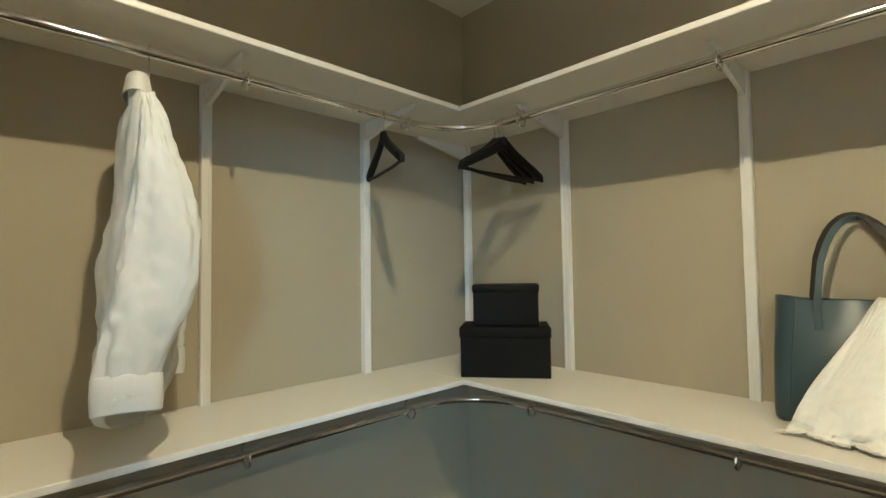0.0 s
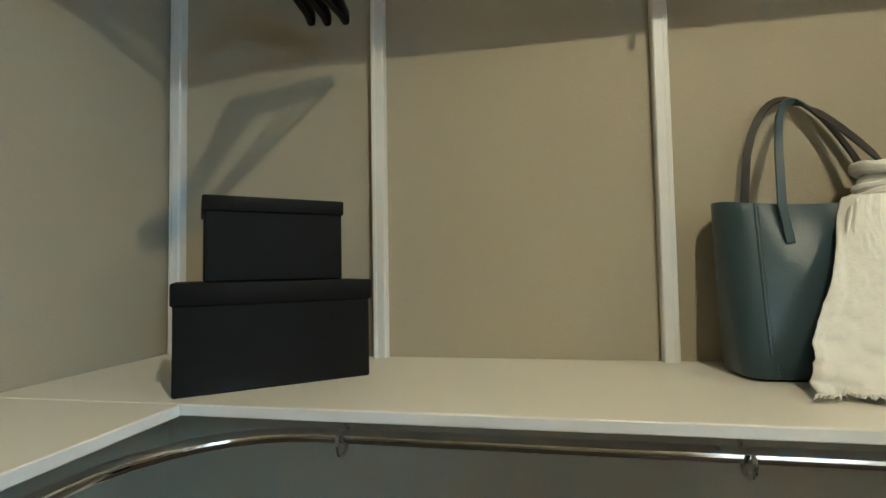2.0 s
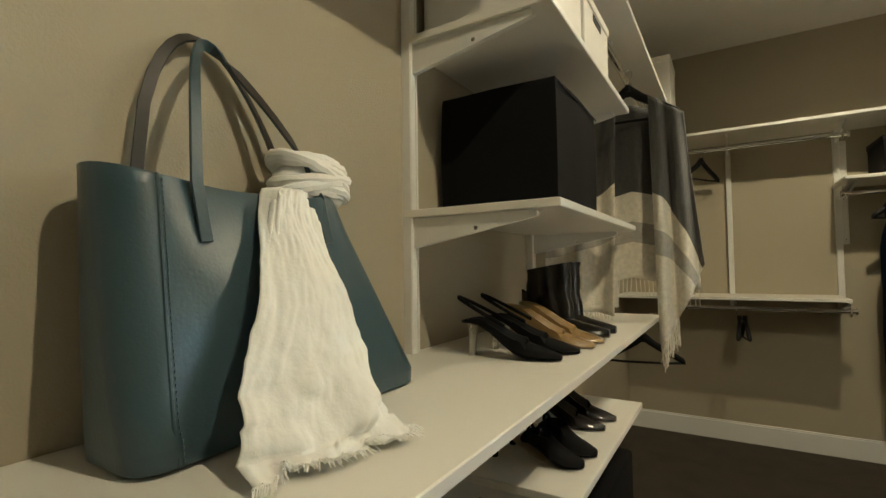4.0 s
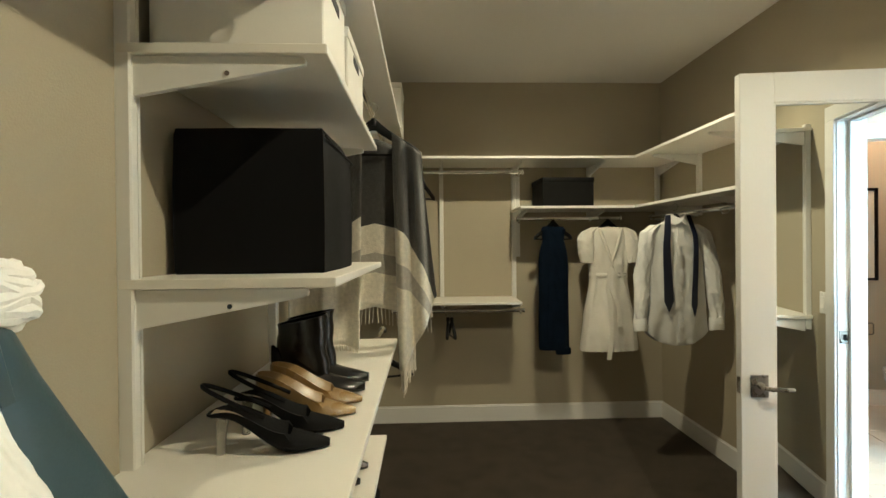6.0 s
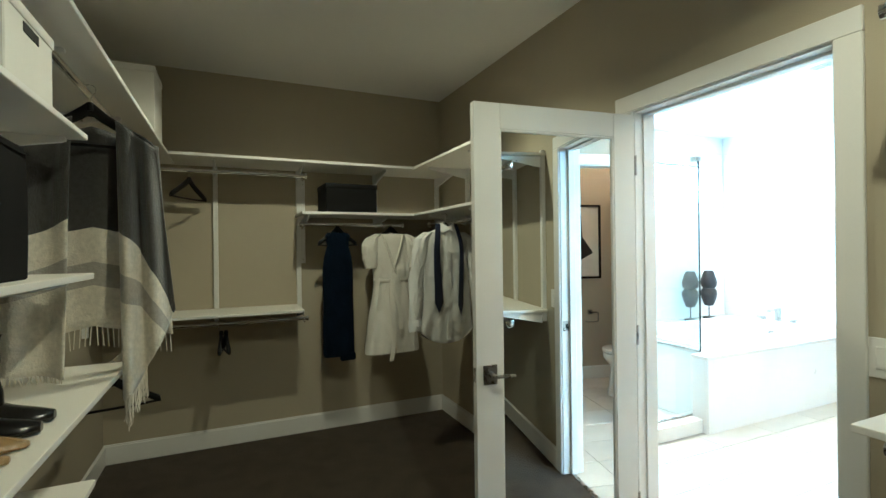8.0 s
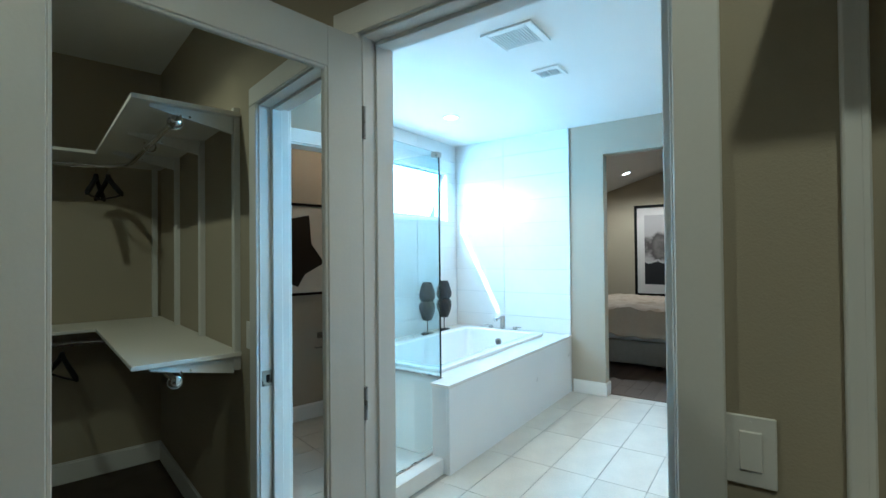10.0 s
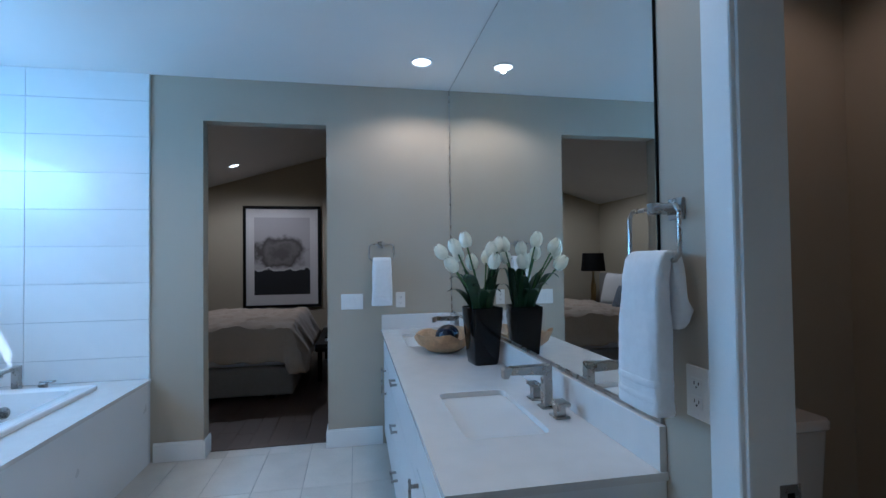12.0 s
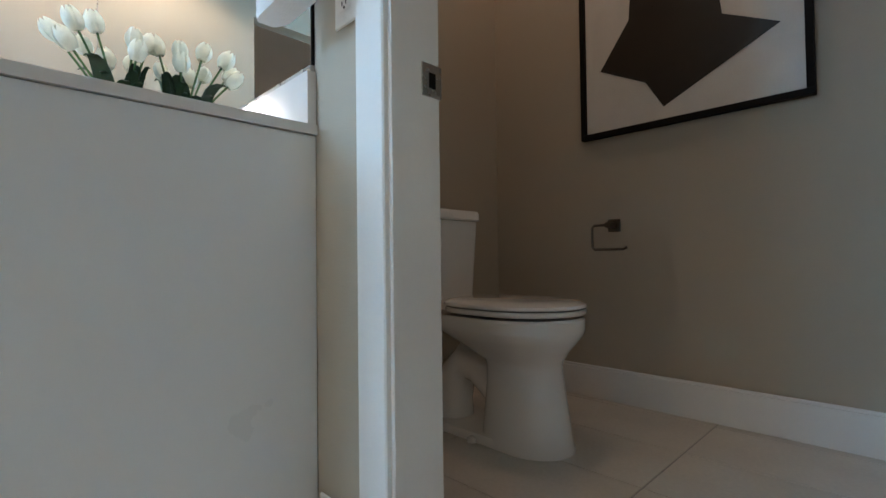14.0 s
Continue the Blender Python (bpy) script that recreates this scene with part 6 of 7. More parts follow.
# shawl on the east rod
def shawl_material():
    m = shader("grey_and_cream_wool", (0.1, 0.1, 0.1), 0.95, bump=0.4, bump_scale=160, sheen=0.4, spec=0.1)
    nt = m.node_tree
    n, li = nt.nodes, nt.links
    tc = n.new("ShaderNodeTexCoord")
    sp = n.new("ShaderNodeSeparateXYZ")
    li.new(tc.outputs["UV"], sp.inputs[0])
    cr = n.new("ShaderNodeValToRGB")
    cr.color_ramp.interpolation = "CONSTANT"
    li.new(sp.outputs["Y"], cr.inputs[0])
    e = cr.color_ramp.elements
    e[0].position, e[0].color = 0.0, (0.075, 0.073, 0.070, 1)
    e[1].position, e[1].color = 0.47, (0.78, 0.73, 0.62, 1)
    for p, c in ((0.62, (0.44, 0.41, 0.36, 1)), (0.72, (0.78, 0.73, 0.62, 1))):
        q = e.new(p)
        q.color = c
    no = n.new("ShaderNodeTexNoise")
    no.inputs["Scale"].default_value = 60
    li.new(tc.outputs["Object"], no.inputs["Vector"])
    mr = n.new("ShaderNodeMapRange")
    mr.inputs[3].default_value, mr.inputs[4].default_value = 0.75, 1.25
    li.new(no.outputs[0], mr.inputs[0])
    vm = n.new("ShaderNodeVectorMath")
    vm.operation = "SCALE"
    li.new(cr.outputs[0], vm.inputs[0])
    li.new(mr.outputs[0], vm.inputs["Scale"])
    li.new(vm.outputs[0], n["Principled BSDF"].inputs["Base Color"])
    return m


WOOL = shawl_material()
FRINGE = shader("cream_wool_fringe", (0.78, 0.73, 0.62), 0.95, var=0.1)


def sheet(name, fn, nu, nv, band, material, parent, thick=0.004):
    """A cloth sheet from fn(u, v); band(u, v) is the place along the woven pattern."""
    me = bpy.data.meshes.new(name)
    vv = [fn(i / nu, j / nv) for i in range(nu + 1) for j in range(nv + 1)]
    ff = [(i * (nv + 1) + j, (i + 1) * (nv + 1) + j, (i + 1) * (nv + 1) + j + 1, i * (nv + 1) + j + 1) for i in range(nu) for j in range(nv)]
    me.from_pydata(vv, [], ff)
    uv = me.uv_layers.new()
    for lp_ in me.loops:
        k = lp_.vertex_index
        uv.data[lp_.index].uv = ((k // (nv + 1)) / nu, band((k // (nv + 1)) / nu, (k % (nv + 1)) / nv))
    for p in me.polygons:
        p.use_smooth = True
    me.materials.append(material)
    ob = new(name, me)
    ob.parent = parent
    so_ = ob.modifiers.new("thick", "SOLIDIFY")
    so_.thickness = thick
    return ob


sw = thing("wool_shawl", "grey and cream banded wool shawl with fringes on a hanger", "shawl", pose(1.305, -1.46, ZR, 0, 0, 6))
hanger(pose(1.305, -1.46, ZR, 0, 0, 6))
sheet("back_panel", lambda u, v: ((u - 0.5) * (0.40 + 0.08 * v), -0.035 + 0.012 * math.sin(u * 17 + v), -0.12 - 0.10 * abs(u - 0.5) - 0.70 * v), 30, 24, lambda u, v: 0.04 + 0.86 * v, WOOL, sw)
for s in (-1, 1):
    low_in, low_out = (1.06, 0.77) if s < 0 else (0.965, 0.90)

    def fp(u, v, s=s, low_in=low_in, low_out=low_out):
        top = -0.105 - 0.09 * u
        bot = -(low_in + (low_out - low_in) * u ** 1.3)
        x = s * (0.075 + 0.02 * v + 0.118 * u + 0.035 * u * v)
        if s > 0:
            x = min(x - 0.03 + 0.08 * u + 0.07 * u * v, 0.325)
        y = 0.030 + 0.03 * v + 0.030 * math.sin(u * 12 + 1.3 * v + s) * min(1, v * 3 + 0.2) + 0.03 * (1 - u) * v
        return (x, y, top + (bot - top) * v)
    w = sheet("front_panel", fp, 36, 40, lambda u, v: 0.07 + v - (0.15 * u + 0.5 * u ** 3 if s < 0 else 0.12 * u), WOOL, sw)
    bm = bmesh.new()
    rf = random.Random(8 + s)
    for k in range(34):
        u = (k + 0.5) / 34 * (0.42 if s < 0 else 1.0)
        p = Vector(fp(u, 1.0))
        L = rf.uniform(0.07, 0.11) if s < 0 else 0.025
        tube(bm, [p + Vector((0, 0, 0.004)), p + Vector((rf.uniform(-0.004, 0.004), rf.uniform(-0.004, 0.004), -L * 0.5)), p + Vector((rf.uniform(-0.008, 0.008), rf.uniform(-0.006, 0.006), -L))], 0.0016, 4)
    tagged(part("fringe", bm, FRINGE, w), kind="stuff")
bm = bmesh.new()
rf = random.Random(4)
for k in range(30):
    p = Vector(((k / 29 - 0.5) * 0.46, -0.035 + 0.012 * math.sin(k / 29 * 17 + 1), -0.82 - 0.10 * abs(k / 29 - 0.5)))
    tube(bm, [p + Vector((0, 0, 0.004)), p + Vector((rf.uniform(-0.006, 0.006), 0, -0.065))], 0.0016, 4)
tagged(part("fringe", bm, FRINGE, sw), kind="stuff")

# ---- tote bag and scarf ----
LEATHER = shader("slate_blue_leather", (0.043, 0.075, 0.092), 0.36, var=0.10, scale=8, bump=0.05, bump_scale=220)
LEATHER_D = shader("dark_brown_leather_lining", (0.030, 0.025, 0.022), 0.5, var=0.15, scale=10)
bag = thing("tote_bag", "slate-blue leather tote bag with two long handles", "bag", pose(1.55, 0.0, Z_LOW))


def bag_ring(z, c, hw, x0, x1, r, inset=0.0):
    pts = []
    n = 6
    for cx, cy, a in ((x1 - r, c + hw - r, 0), (x0 + r, c + hw - r, 90), (x0 + r, c - hw + r, 180), (x1 - r, c - hw + r, 270)):
        for k in range(n + 1):
            q = radians(a + 90 * k / n)
            pts.append((cx + (r - inset) * math.cos(q), cy + (r - inset) * math.sin(q), z))
        if a in (90, 270):
            # the long sides, drawn together at the snap towards the mouth
            s_ = 1 if a == 90 else -1
            far = (c - hw + r) if a == 90 else (c + hw - r)
            for k in range(1, 12):
                y = cy + (far - cy) * k / 12
                p = 0.046 * max(0.0, (z - 0.12) / 0.215) ** 1.5 * (math.sin(math.pi * k / 12) ** 1.5) * (1.0 if a == 90 else 0.15)
                pts.append(((x0 + inset if a == 90 else x1 - inset) + s_ * p + 0.004 * noise.noise((y * 9, z * 7, a)), y, z))
    return pts


prof = [(0.0, 0.045, 0.232, -0.066, 0.050, 0.030), (0.006, 0.045, 0.242, -0.078, 0.056, 0.034), (0.03, 0.046, 0.244, -0.081, 0.060, 0.040), (0.16, 0.076, 0.218, -0.055, 0.073, 0.050), (0.27, 0.100, 0.193, -0.031, 0.086, 0.054), (0.338, 0.113, 0.180, -0.017, 0.092, 0.053)]
bm = bmesh.new()
rings = []
for a, b in zip(prof, prof[1:]):
    for k in range(5):
        p = [x + (y - x) * k / 5 for x, y in zip(a, b)]
        rings.append(bag_ring(*p))


def dip(ring):
    c, hw = 0.121, 0.185
    return [(x, y, z - 0.022 * (1 - min(1, abs((y - c) / hw)) ** 2)) for x, y, z in ring]


rings.append(dip(bag_ring(*prof[-1])))
inner = [dip(bag_ring(*prof[-1], 0.003)), bag_ring(0.20, 0.09, 0.20, -0.040, 0.085, 0.04, 0.006), bag_ring(0.02, 0.045, 0.225, -0.065, 0.06, 0.035, 0.006)]
loft(bm, rings + inner)
bb = part("bag_body", bm, LEATHER, bag)
# a raised side seam with stitches
ys_ = [(0.244, 0.006), (0.250, 0.05), (0.247, 0.16), (0.242, 0.27), (0.240, 0.325)]
xf = lambda z: float(np.interp(z, [0.0, 0.006, 0.03, 0.16, 0.27, 0.335], [-0.066, -0.078, -0.081, -0.055, -0.031, -0.017])) - 0.0005
part("side_seam", tube(bmesh.new(), [(xf(z) + 0.0005, y, z) for y, z in ys_], 0.0022, 6), LEATHER, bb)
STITCH = shader("blue_thread", (0.09, 0.13, 0.15), 0.8)
for k in range(44):
    z = 0.012 + k * 0.0071
    y = np.interp(z, [b_ for _, b_ in ys_], [a_ for a_, _ in ys_]) - 0.005
    part("stitch", B(xf(z) - 0.0014, xf(z) + 0.001, y - 0.0007, y + 0.0007, z - 0.002, z + 0.002), STITCH, bb)


def strap(pts, w, nm, parent, twist):
    """A leather strap with a dark lining, turning about its length by twist(u) degrees."""
    pts = [Vector(p) for p in pts]
    outer, lining = [], []
    for i, p in enumerate(pts):
        d = (pts[min(i + 1, len(pts) - 1)] - pts[max(i - 1, 0)]).normalized()
        q = Matrix.Rotation(radians(twist(i / (len(pts) - 1))), 3, d)
        nn = Vector((1, 0, 0))
        nn = q @ (nn - d * nn.dot(d)).normalized()
        s_ = d.cross(nn).normalized()
        outer.append([p + s_ * w - nn * 0.0015, p + s_ * w * 0.9 - nn * 0.0026, p - s_ * w * 0.9 - nn * 0.0026, p - s_ * w - nn * 0.0015, p - s_ * w, p + s_ * w])
        lining.append([p + s_ * w * 0.97 + nn * 0.0002, p + s_ * w * 0.9 + nn * 0.0018, p - s_ * w * 0.9 + nn * 0.0018, p - s_ * w * 0.97 + nn * 0.0002])
    bm = bmesh.new()
    loft(bm, outer)
    st_ = part(nm, bm, LEATHER, parent)
    bm = bmesh.new()
    loft(bm, lining)
    part("lining", bm, LEATHER_D, st_, "dark brown strap lining")
    return st_


def arch(x_, y0, y1, zb0, zt, lean):
    low = -0.016 if lean > 0.08 else 0.0
    out = [(x_ + low, y0 - 0.004, zb0 - 0.075), (x_, y0, zb0)]
    for k in range(1, 16):
        u = k / 16
        out.append((x_ + lean * math.sin(math.pi * u), y0 + (y1 - y0) * u ** 1.15, zb0 + (zt - zb0) * math.sin(math.pi * u ** 0.8) ** 0.7))
    out += [(x_, y1, zb0), (x_ + low, y1 - 0.004, zb0 - 0.07)]
    return out


strap(arch(-0.014, 0.190, -0.015, 0.322, 0.548, 0.100), 0.0085, "front_handle", bag, lambda u: 25 * math.sin(u * 3.1) + 150 * min(1, max(0, (u - 0.42) / 0.2)) * min(1, max(0, (0.97 - u) / 0.1)))
strap(arch(0.086, 0.213, -0.030, 0.335, 0.560, 0.012), 0.008, "back_handle", bag, lambda u: 180 - 40 * math.sin(u * 3.1))
part("snap", tube(bmesh.new(), [(0.030, 0.075, 0.292), (0.016, 0.075, 0.292)], [0.012, 0.010], 16), LEATHER, bag, "round covered snap")

GAUZE = shader("white_crinkled_gauze", (0.86, 0.85, 0.81), 0.95, var=0.04, scale=25, bump=0.12, bump_scale=160, sheen=0.3, spec=0.1)
sc = thing("gauze_scarf", "white crinkled gauze scarf knotted on the bag handle", "scarf", pose(1.55, 0.0, Z_LOW))
bm = bmesh.new()
rings = []
for j in range(1, 16):
    th = math.pi * j / 16
    rings.append([(0.036 + 0.042 * math.sin(th) * math.cos(a), -0.037 - 0.068 * math.cos(th), 0.360 + 0.032 * math.sin(th) * math.sin(a)) for a in (2 * math.pi * i / 28 for i in range(28))])
loft(bm, rings)
# the cloth's twisted wraps round the knot
rk = random.Random(3)
knot = part("knot", bm, GAUZE, sc)
for k in range(9):
    f = (k - 4) / 4.6
    g = math.sqrt(1 - f * f)
    tilt, sway = rk.uniform(-0.45, 0.45) + 0.1, rk.uniform(-0.006, 0.006)
    loop = []
    for i in range(37):
        a = 2 * math.pi * i / 36
        x, y = (0.030 + 0.022 * g) * math.cos(a), (0.038 + 0.031 * g) * math.sin(a)
        loop.append((0.036 + x, -0.037 + y + sway, 0.360 + f * 0.036 + tilt * y * (1 - abs(f)) + 0.003 * noise.noise((x * 60, y * 60, k))))
    part("wrap", tube(bmesh.new(), loop, [0.0095 + 0.003 * noise.noise((i * 0.4, k * 3.1, 0)) for i in range(37)], 8), GAUZE, knot)


def tail(u, v):
    wid = 0.096 + 0.100 * min(1.0, v * 1.25) ** 0.9 + 0.02 * max(0, v - 0.85) * 6
    y = 0.068 + 0.182 * v ** 0.85 - (1 - u) * wid + 0.006 * math.sin(v * 7 + u * 3)
    out = -0.012 - 0.212 * v - 0.02 * v * v * (1 - u)
    fold = 0.006 * math.sin(u * 8 + 2.2 * v + 2.0 * noise.noise((u * 2, v * 3, 4))) * (0.4 + 0.6 * v) + 0.026 * noise.noise((u * 3 + v, v * 3.4, 2)) * (0.3 + v) + 0.003 * noise.noise((u * 11 + 2 * v, v * 4, 6)) + 0.0025 * noise.noise((u * 26, v * 22, 3))
    fold += (0.045 * noise.noise((u * 3.2, v * 8, 8)) + 0.022 * (1 - abs(noise.noise((u * 4, v * 11, 12)))) ** 3) * max(0, v - 0.5) * 1.6
    edge = -0.03 * (abs(u - 0.5) * 2) ** 3 * (1 - 0.3 * v)
    z = 0.335 - 0.330 * min(1.0, v * 1.06) + (0.006 + 0.012 * abs(noise.noise((u * 11, v * 13, 5)))) * (v > 0.9)
    return (out + fold - edge, y, max(0.004, z))


w = sheet("front_tail", tail, 70, 60, lambda u, v: v, GAUZE, sc, 0.003)


def tail2(u, v):
    return (-0.016 + 0.004 * math.sin(u * 14) - 0.032 * v, 0.070 + 0.020 * (u - 0.5) * (1 + 0.3 * v) + 0.036 * v, 0.325 - 0.09 * v - 0.02 * u + 0.006 * math.sin(u * 9))


sheet("short_tail", tail2, 16, 14, lambda u, v: v, GAUZE, sc, 0.003)
bm = bmesh.new()
rf = random.Random(11)
for k in range(90):
    u = k / 89
    p = Vector(tail(u, 1.0))
    d = Vector((-0.6, (u - 0.5) * 0.9, 0)).normalized()
    L = rf.uniform(0.008, 0.022)
    tube(bm, [p, p + d * L * 0.5 + Vector((0, 0, 0.003)), p + d * L + Vector((0, rf.uniform(-0.004, 0.004), -0.002))], 0.0008, 4)
tagged(part("fringe", bm, GAUZE, w), kind="stuff")

# ---- shoes ----
SUEDE = shader("black_suede", (0.005, 0.005, 0.0055), 0.75, var=0.25, scale=30, bump=0.15, bump_scale=300, spec=0.12)
BLACKLEATHER = shader("polished_black_leather", (0.005, 0.0045, 0.0045), 0.2, var=0.2, scale=12, bump=0.05, bump_scale=120)
TAN = shader("tan_leather", (0.29, 0.185, 0.075), 0.28, var=0.12, scale=15, bump=0.05, bump_scale=160)
INSOLE = shader("beige_insole", (0.42, 0.33, 0.22), 0.5, var=0.1, scale=20)
JEWEL = shader("glittering_silver_heel", (0.6, 0.58, 0.52), 0.2, 0.8, var=0.6, scale=180, bump=0.8, bump_scale=350)


def foot_rings(L, hh, w_, open_from, h_toe, h_mid, h_back, point=0.5, sole=0.003):
    """Rings from the toe (x = 0) to the heel (x = L)."""
    rings = []
    N = 22
    for k in range(N + 1):
        u = k / N
        x = L * u
        zs = sole + hh * (0.5 - 0.5 * math.cos(math.pi * min(1, max(0, (u - 0.28) / 0.62))))
        hw = w_ * (max(0.0, math.sin(math.pi * min(0.5, (u + 0.015) * 1.3))) ** point) * (1 - 0.42 * max(0, u - 0.38) / 0.62)
        if u > 0.93:
            hw *= math.sqrt(max(0.05, 1 - ((u - 0.93) / 0.075) ** 2))
        hw = max(hw, 0.002)
        h = h_toe + (h_mid - h_toe) * min(1, u / max(open_from, 0.05)) if u < open_from else h_mid + (h_back - h_mid) * (u - open_from) / (1 - open_from)
        zt = zs + h
        if u < open_from:
            c = [(0.85, 0.62), (0.5, 0.92), (0.0, 1.0), (-0.5, 0.92), (-0.85, 0.62)]
            top_ = [(hw * a, zs + h * b) for a, b in c]
        else:
            zi = zs + 0.005
            top_ = [(hw * 0.97, zt), (hw * 0.80, zt - 0.001), (0.0, zi), (-hw * 0.80, zt - 0.001), (-hw * 0.97, zt)]
        side = [(hw * 0.98, zs + h * 0.3)]
        pts = [(-0.75 * hw, zs), (0.75 * hw, zs)] + side + top_ + [(-hw * 0.98, zs + h * 0.3)]
        rings.append([(x, y, z) for y, z in pts])
    return rings


def heel(bm, x, hh, r0, r1, sq_=False):
    rings = []
    for k in range(7):
        u = k / 6
        r = r0 + (r1 - r0) * (u ** 1.8)
        off = 0.012 * u
        rings.append([(x - off * 0.3 + r * math.cos(a) * 1.0, r * math.sin(a), hh * u) for a in (2 * math.pi * i / 12 for i in range(12))])
    loft(bm, rings)
    return bm


def pump(m, label, mat, hh=0.07, style="pump", heel_mat=None, group="shoes on the shelf"):
    t = thing("shoe", label, "shoe", m, group)
    L = 0.235
    bm = bmesh.new()
    if style == "pump":
        loft(bm, foot_rings(L, hh, 0.038, 0.34, 0.012, 0.036, 0.056))
    elif style == "mule":
        loft(bm, foot_rings(L * 0.62, hh * 0.75, 0.038, 0.52, 0.014, 0.050, 0.010))
    else:
        loft(bm, foot_rings(L, hh, 0.038, 0.36, 0.012, 0.038, 0.006))
    up = part("upper", bm, mat, t)
    bm = bmesh.new()
    rings = []
    for k in range(15):
        u = 0.36 + 0.60 * k / 14
        x = L * u
        zs = 0.0085 + hh * (0.5 - 0.5 * math.cos(math.pi * min(1, max(0, (u - 0.28) / 0.62))))
        hw = 0.030 * (1 - 0.36 * max(0, u - 0.38) / 0.62) * (0.7 if k == 14 else 1)
        rings.append([(x, -hw, zs), (x, hw, zs), (x, hw, zs + 0.0015), (x, -hw, zs + 0.0015)])
    loft(bm, rings)
    part("insole", bm, INSOLE if mat is TAN or style in ("mule", "sling") else mat, t)
    bm = bmesh.new()
    heel(bm, L * 0.90, hh + 0.004, 0.0085 if heel_mat else 0.009, 0.0125 if heel_mat else 0.019)
    hl = part("heel", bm, heel_mat or mat, t, "glittering silver heel" if heel_mat else "")
    part("heel_tip", tube(bmesh.new(), [(L * 0.90, 0, 0.0), (L * 0.90, 0, 0.004)], 0.008, 10), BLACKLEATHER, hl)
    if style == "sling":
        pts = []
        for k in range(17):
            a = radians(-90 + 180 * k / 16)
            pts.append((L * 0.52 + L * 0.52 * math.cos(a), 0.030 * math.sin(a), hh * 0.62 + 0.030 + 0.062 * math.cos(a)))
        part("sling_strap", tube(bmesh.new(), pts, 0.0045, 6, 1.0), mat, t)
    if style == "mule":
        for k, q in enumerate((0.30, 0.40, 0.50)):
            x = L * q
            part("strap", tube(bmesh.new(), [(x, -0.036, 0.02 + 0.02 * k), (x + 0.006, -0.018, 0.055 + 0.014 * k), (x + 0.008, 0.0, 0.062 + 0.015 * k), (x + 0.006, 0.018, 0.055 + 0.014 * k), (x, 0.036, 0.02 + 0.02 * k)], 0.004, 6), mat, t)
        part("buckle", B(L * 0.28, L * 0.31, -0.030, -0.022, 0.035, 0.045, 0.001), shader("gold_metal", (0.7, 0.5, 0.2), 0.25, 1.0), t, "small gold buckle")
    return t


pump(pose(1.298, -0.505, Z_LOW, 0, 0, 8), "black slingback shoe with a jewelled silver heel", SUEDE, 0.075, "sling", JEWEL)
pump(pose(1.285, -0.598, Z_LOW, 0, 0, 6), "black slingback shoe with a jewelled silver heel", SUEDE, 0.075, "sling", JEWEL)
pump(pose(1.272, -0.690, Z_LOW, 0, 0, 4), "tan leather court shoe with a low heel", TAN, 0.05, "pump")
pump(pose(1.268, -0.775, Z_LOW, 0, 0, 2), "tan leather court shoe with a low heel", TAN, 0.05, "pump")
pump(pose(1.272, -0.569, 0.759, 0, 0, 10), "black strappy mule with a small gold buckle", SUEDE, 0.06, "mule")
pump(pose(1.262, -0.648, 0.759, 0, 0, 6), "black strappy mule with a small gold buckle", SUEDE, 0.06, "mule")
pump(pose(1.285, -0.840, 0.759, 0, 0, 4), "black leather court shoe with a pointed toe", BLACKLEATHER, 0.06, "pump")
pump(pose(1.275, -0.935, 0.759, 0, 0, 3), "black leather court shoe with a pointed toe", BLACKLEATHER, 0.06, "pump")
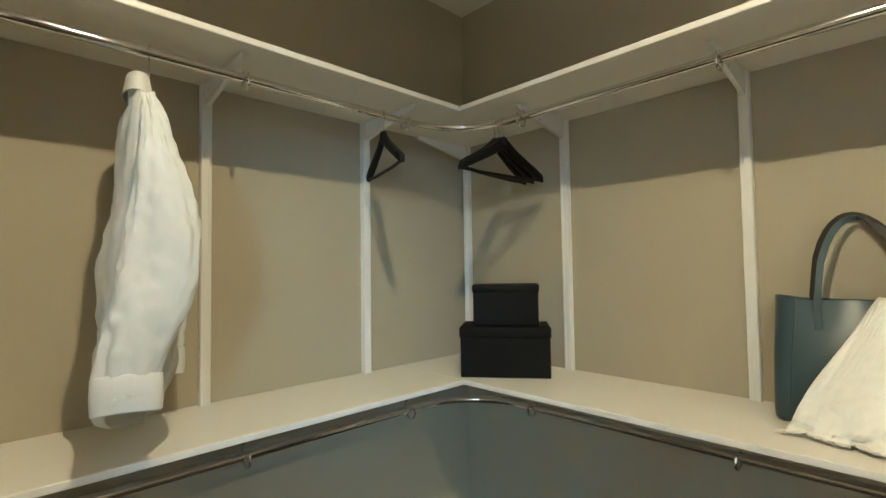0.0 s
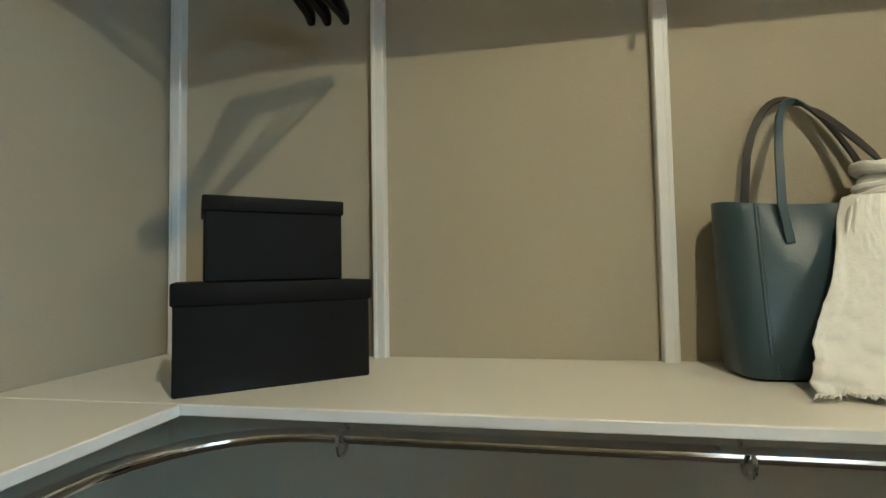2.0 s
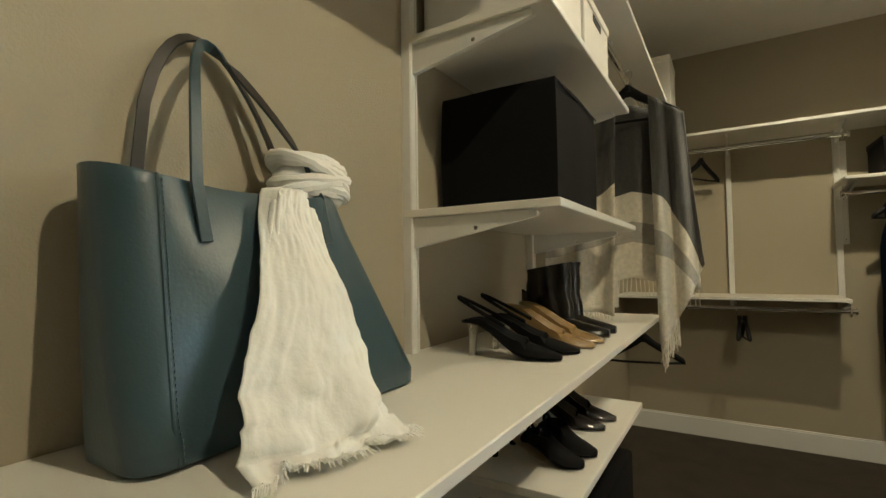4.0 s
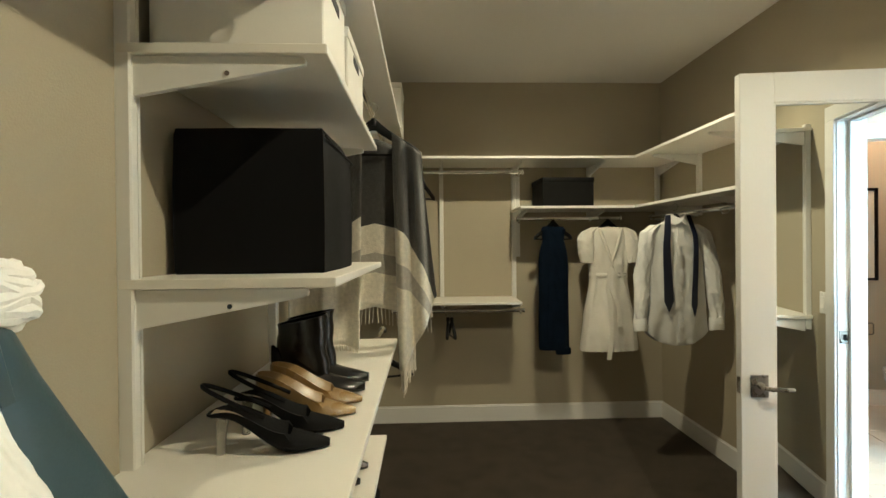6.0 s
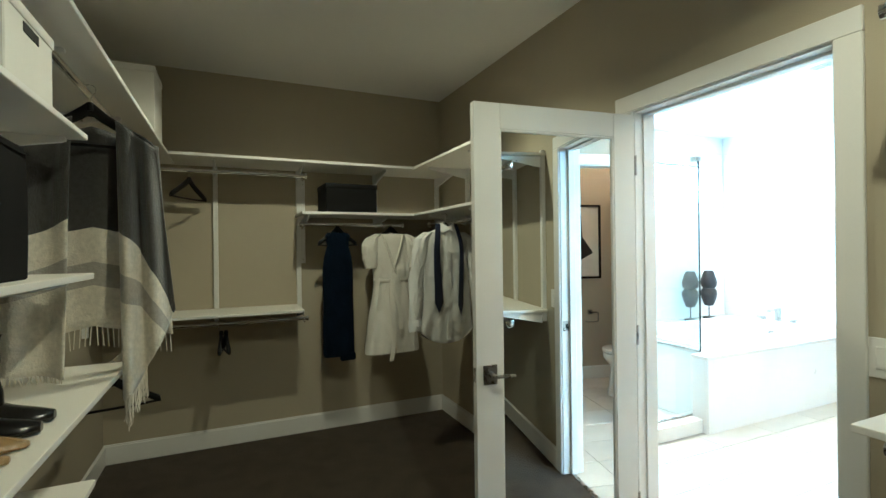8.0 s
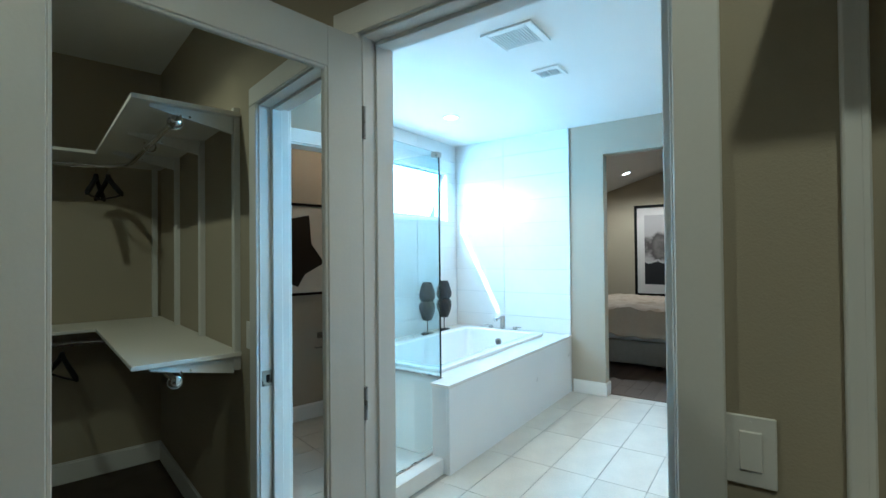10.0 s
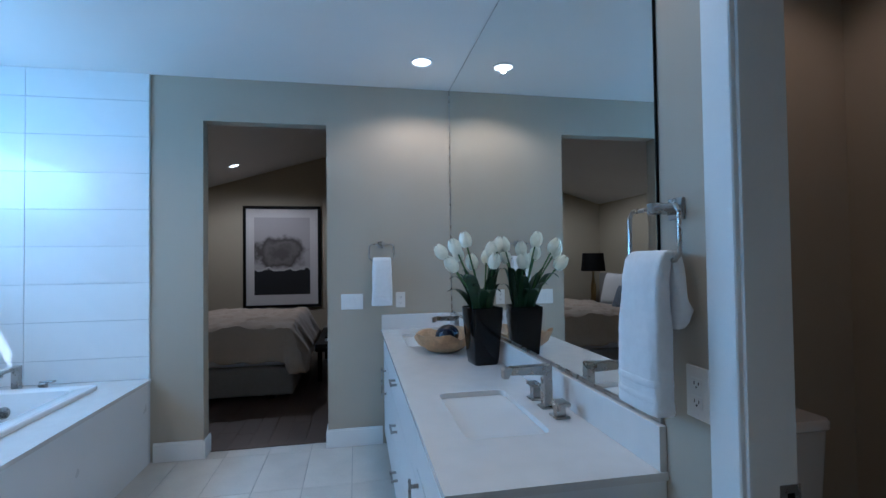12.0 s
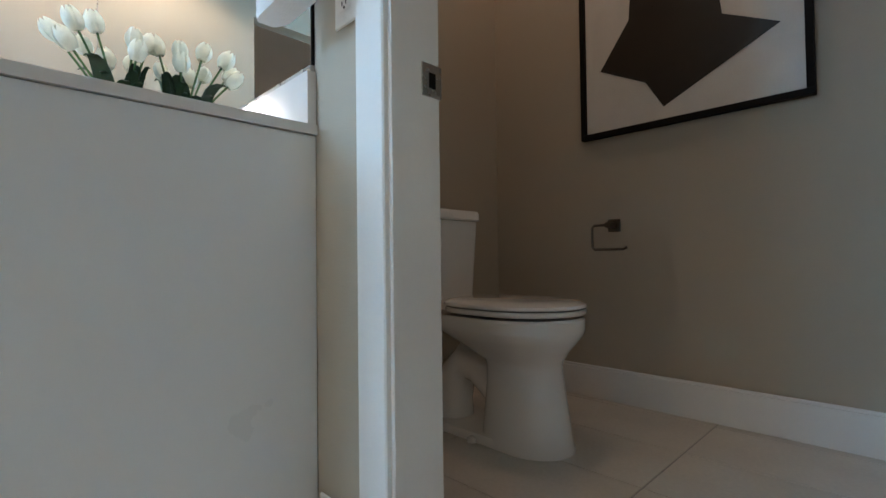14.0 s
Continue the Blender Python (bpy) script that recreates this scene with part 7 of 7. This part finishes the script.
for y, rz in ((-0.865, 4), (-0.955, 1)):
    t = thing("ankle_boot", "polished black leather ankle boot with a block heel", "boot", pose(1.272, y, Z_LOW, 0, 0, rz), "shoes on the shelf")
    bm = bmesh.new()
    loft(bm, foot_rings(0.255, 0.045, 0.043, 0.99, 0.022, 0.085, 0.09, 0.42, 0.006))
    part("foot", bm, BLACKLEATHER, t)
    bm = bmesh.new()
    rings = []
    for k in range(12):
        u = k / 11
        z = 0.055 + 0.155 * u
        cx = 0.185 - 0.015 * u + 0.02 * (1 - u) ** 2 * -1
        rx, ry = 0.062 + 0.008 * (1 - u) ** 2 + 0.006 * u, 0.036 + 0.010 * u
        rings.append([(cx + (rx + 0.0025 * math.sin(z * 90 + 2 * a)) * math.cos(a), ry * math.sin(a), z - 0.012 * u * math.cos(a)) for a in (2 * math.pi * i / 24 for i in range(24))])
    top_r = rings[-1]
    rings += [[(0.168 + (x - 0.168) * 0.94, y_ * 0.93, z) for x, y_, z in top_r], [(0.168 + (x - 0.168) * 0.9, y_ * 0.9, z - 0.08) for x, y_, z in top_r]]
    loft(bm, rings)
    part("shaft", bm, BLACKLEATHER, t)
    bm = bmesh.new()
    box(bm, 0.19, 0.245, -0.027, 0.027, 0.0, 0.053, 0.006, 2)
    part("block_heel", bm, SUEDE, t)
tp_ = thing("shoe_tag", "clear plastic price strip under a shoe", "tag", pose(1.545, -0.52, Z_LOW, 0, 0, 20))
part("strip", B(-0.05, 0.05, -0.012, 0.012, 0.0, 0.0012), CARD_WHITE, tp_)

# ---- tree outside the window ----
tree = thing("garden_tree", "leafy green garden tree outside the window", "tree", pose(-7.1, -11.5, -0.4))
part("trunk", tube(bmesh.new(), [(0, 0, 0), (0.05, 0.02, 1.2), (0.0, 0.1, 2.2), (0.1, 0.05, 3.1)], [0.12, 0.10, 0.08, 0.03], 10), shader("grey_bark", (0.12, 0.09, 0.07), 0.9, var=0.3, scale=20, bump=0.6, bump_scale=60), tree)
rf = random.Random(21)
bm = bmesh.new()
for k in range(7):
    a = k * 0.9
    tube(bm, [(0.0, 0.1, 1.9 + 0.15 * k), (0.4 * math.cos(a), 0.4 * math.sin(a), 2.4 + 0.14 * k), (0.9 * math.cos(a), 0.9 * math.sin(a), 2.7 + 0.16 * k)], [0.04, 0.025, 0.008], 6)
part("limbs", bm, bpy.data.materials["grey_bark"], tree)
me = bpy.data.meshes.new("crown")
vv, ff = [], []
for k in range(2600):
    c = Vector((rf.gauss(0, 0.55), rf.gauss(0, 0.55), 2.95 + rf.gauss(0, 0.36)))
    a, b = Vector((rf.uniform(-1, 1), rf.uniform(-1, 1), rf.uniform(-1, 1))).normalized() * 0.055, Vector((rf.uniform(-1, 1), rf.uniform(-1, 1), rf.uniform(-1, 1))).normalized() * 0.03
    i = len(vv)
    vv += [c - a, c + b, c + a, c - b]
    ff.append((i, i + 1, i + 2, i + 3))
me.from_pydata(vv, [], ff)
me.materials.append(shader("tree_leaf", (0.05, 0.10, 0.03), 0.6, var=0.3, scale=3))
crown = new("crown", me)
crown.parent = tree
tagged(crown, kind="stuff")
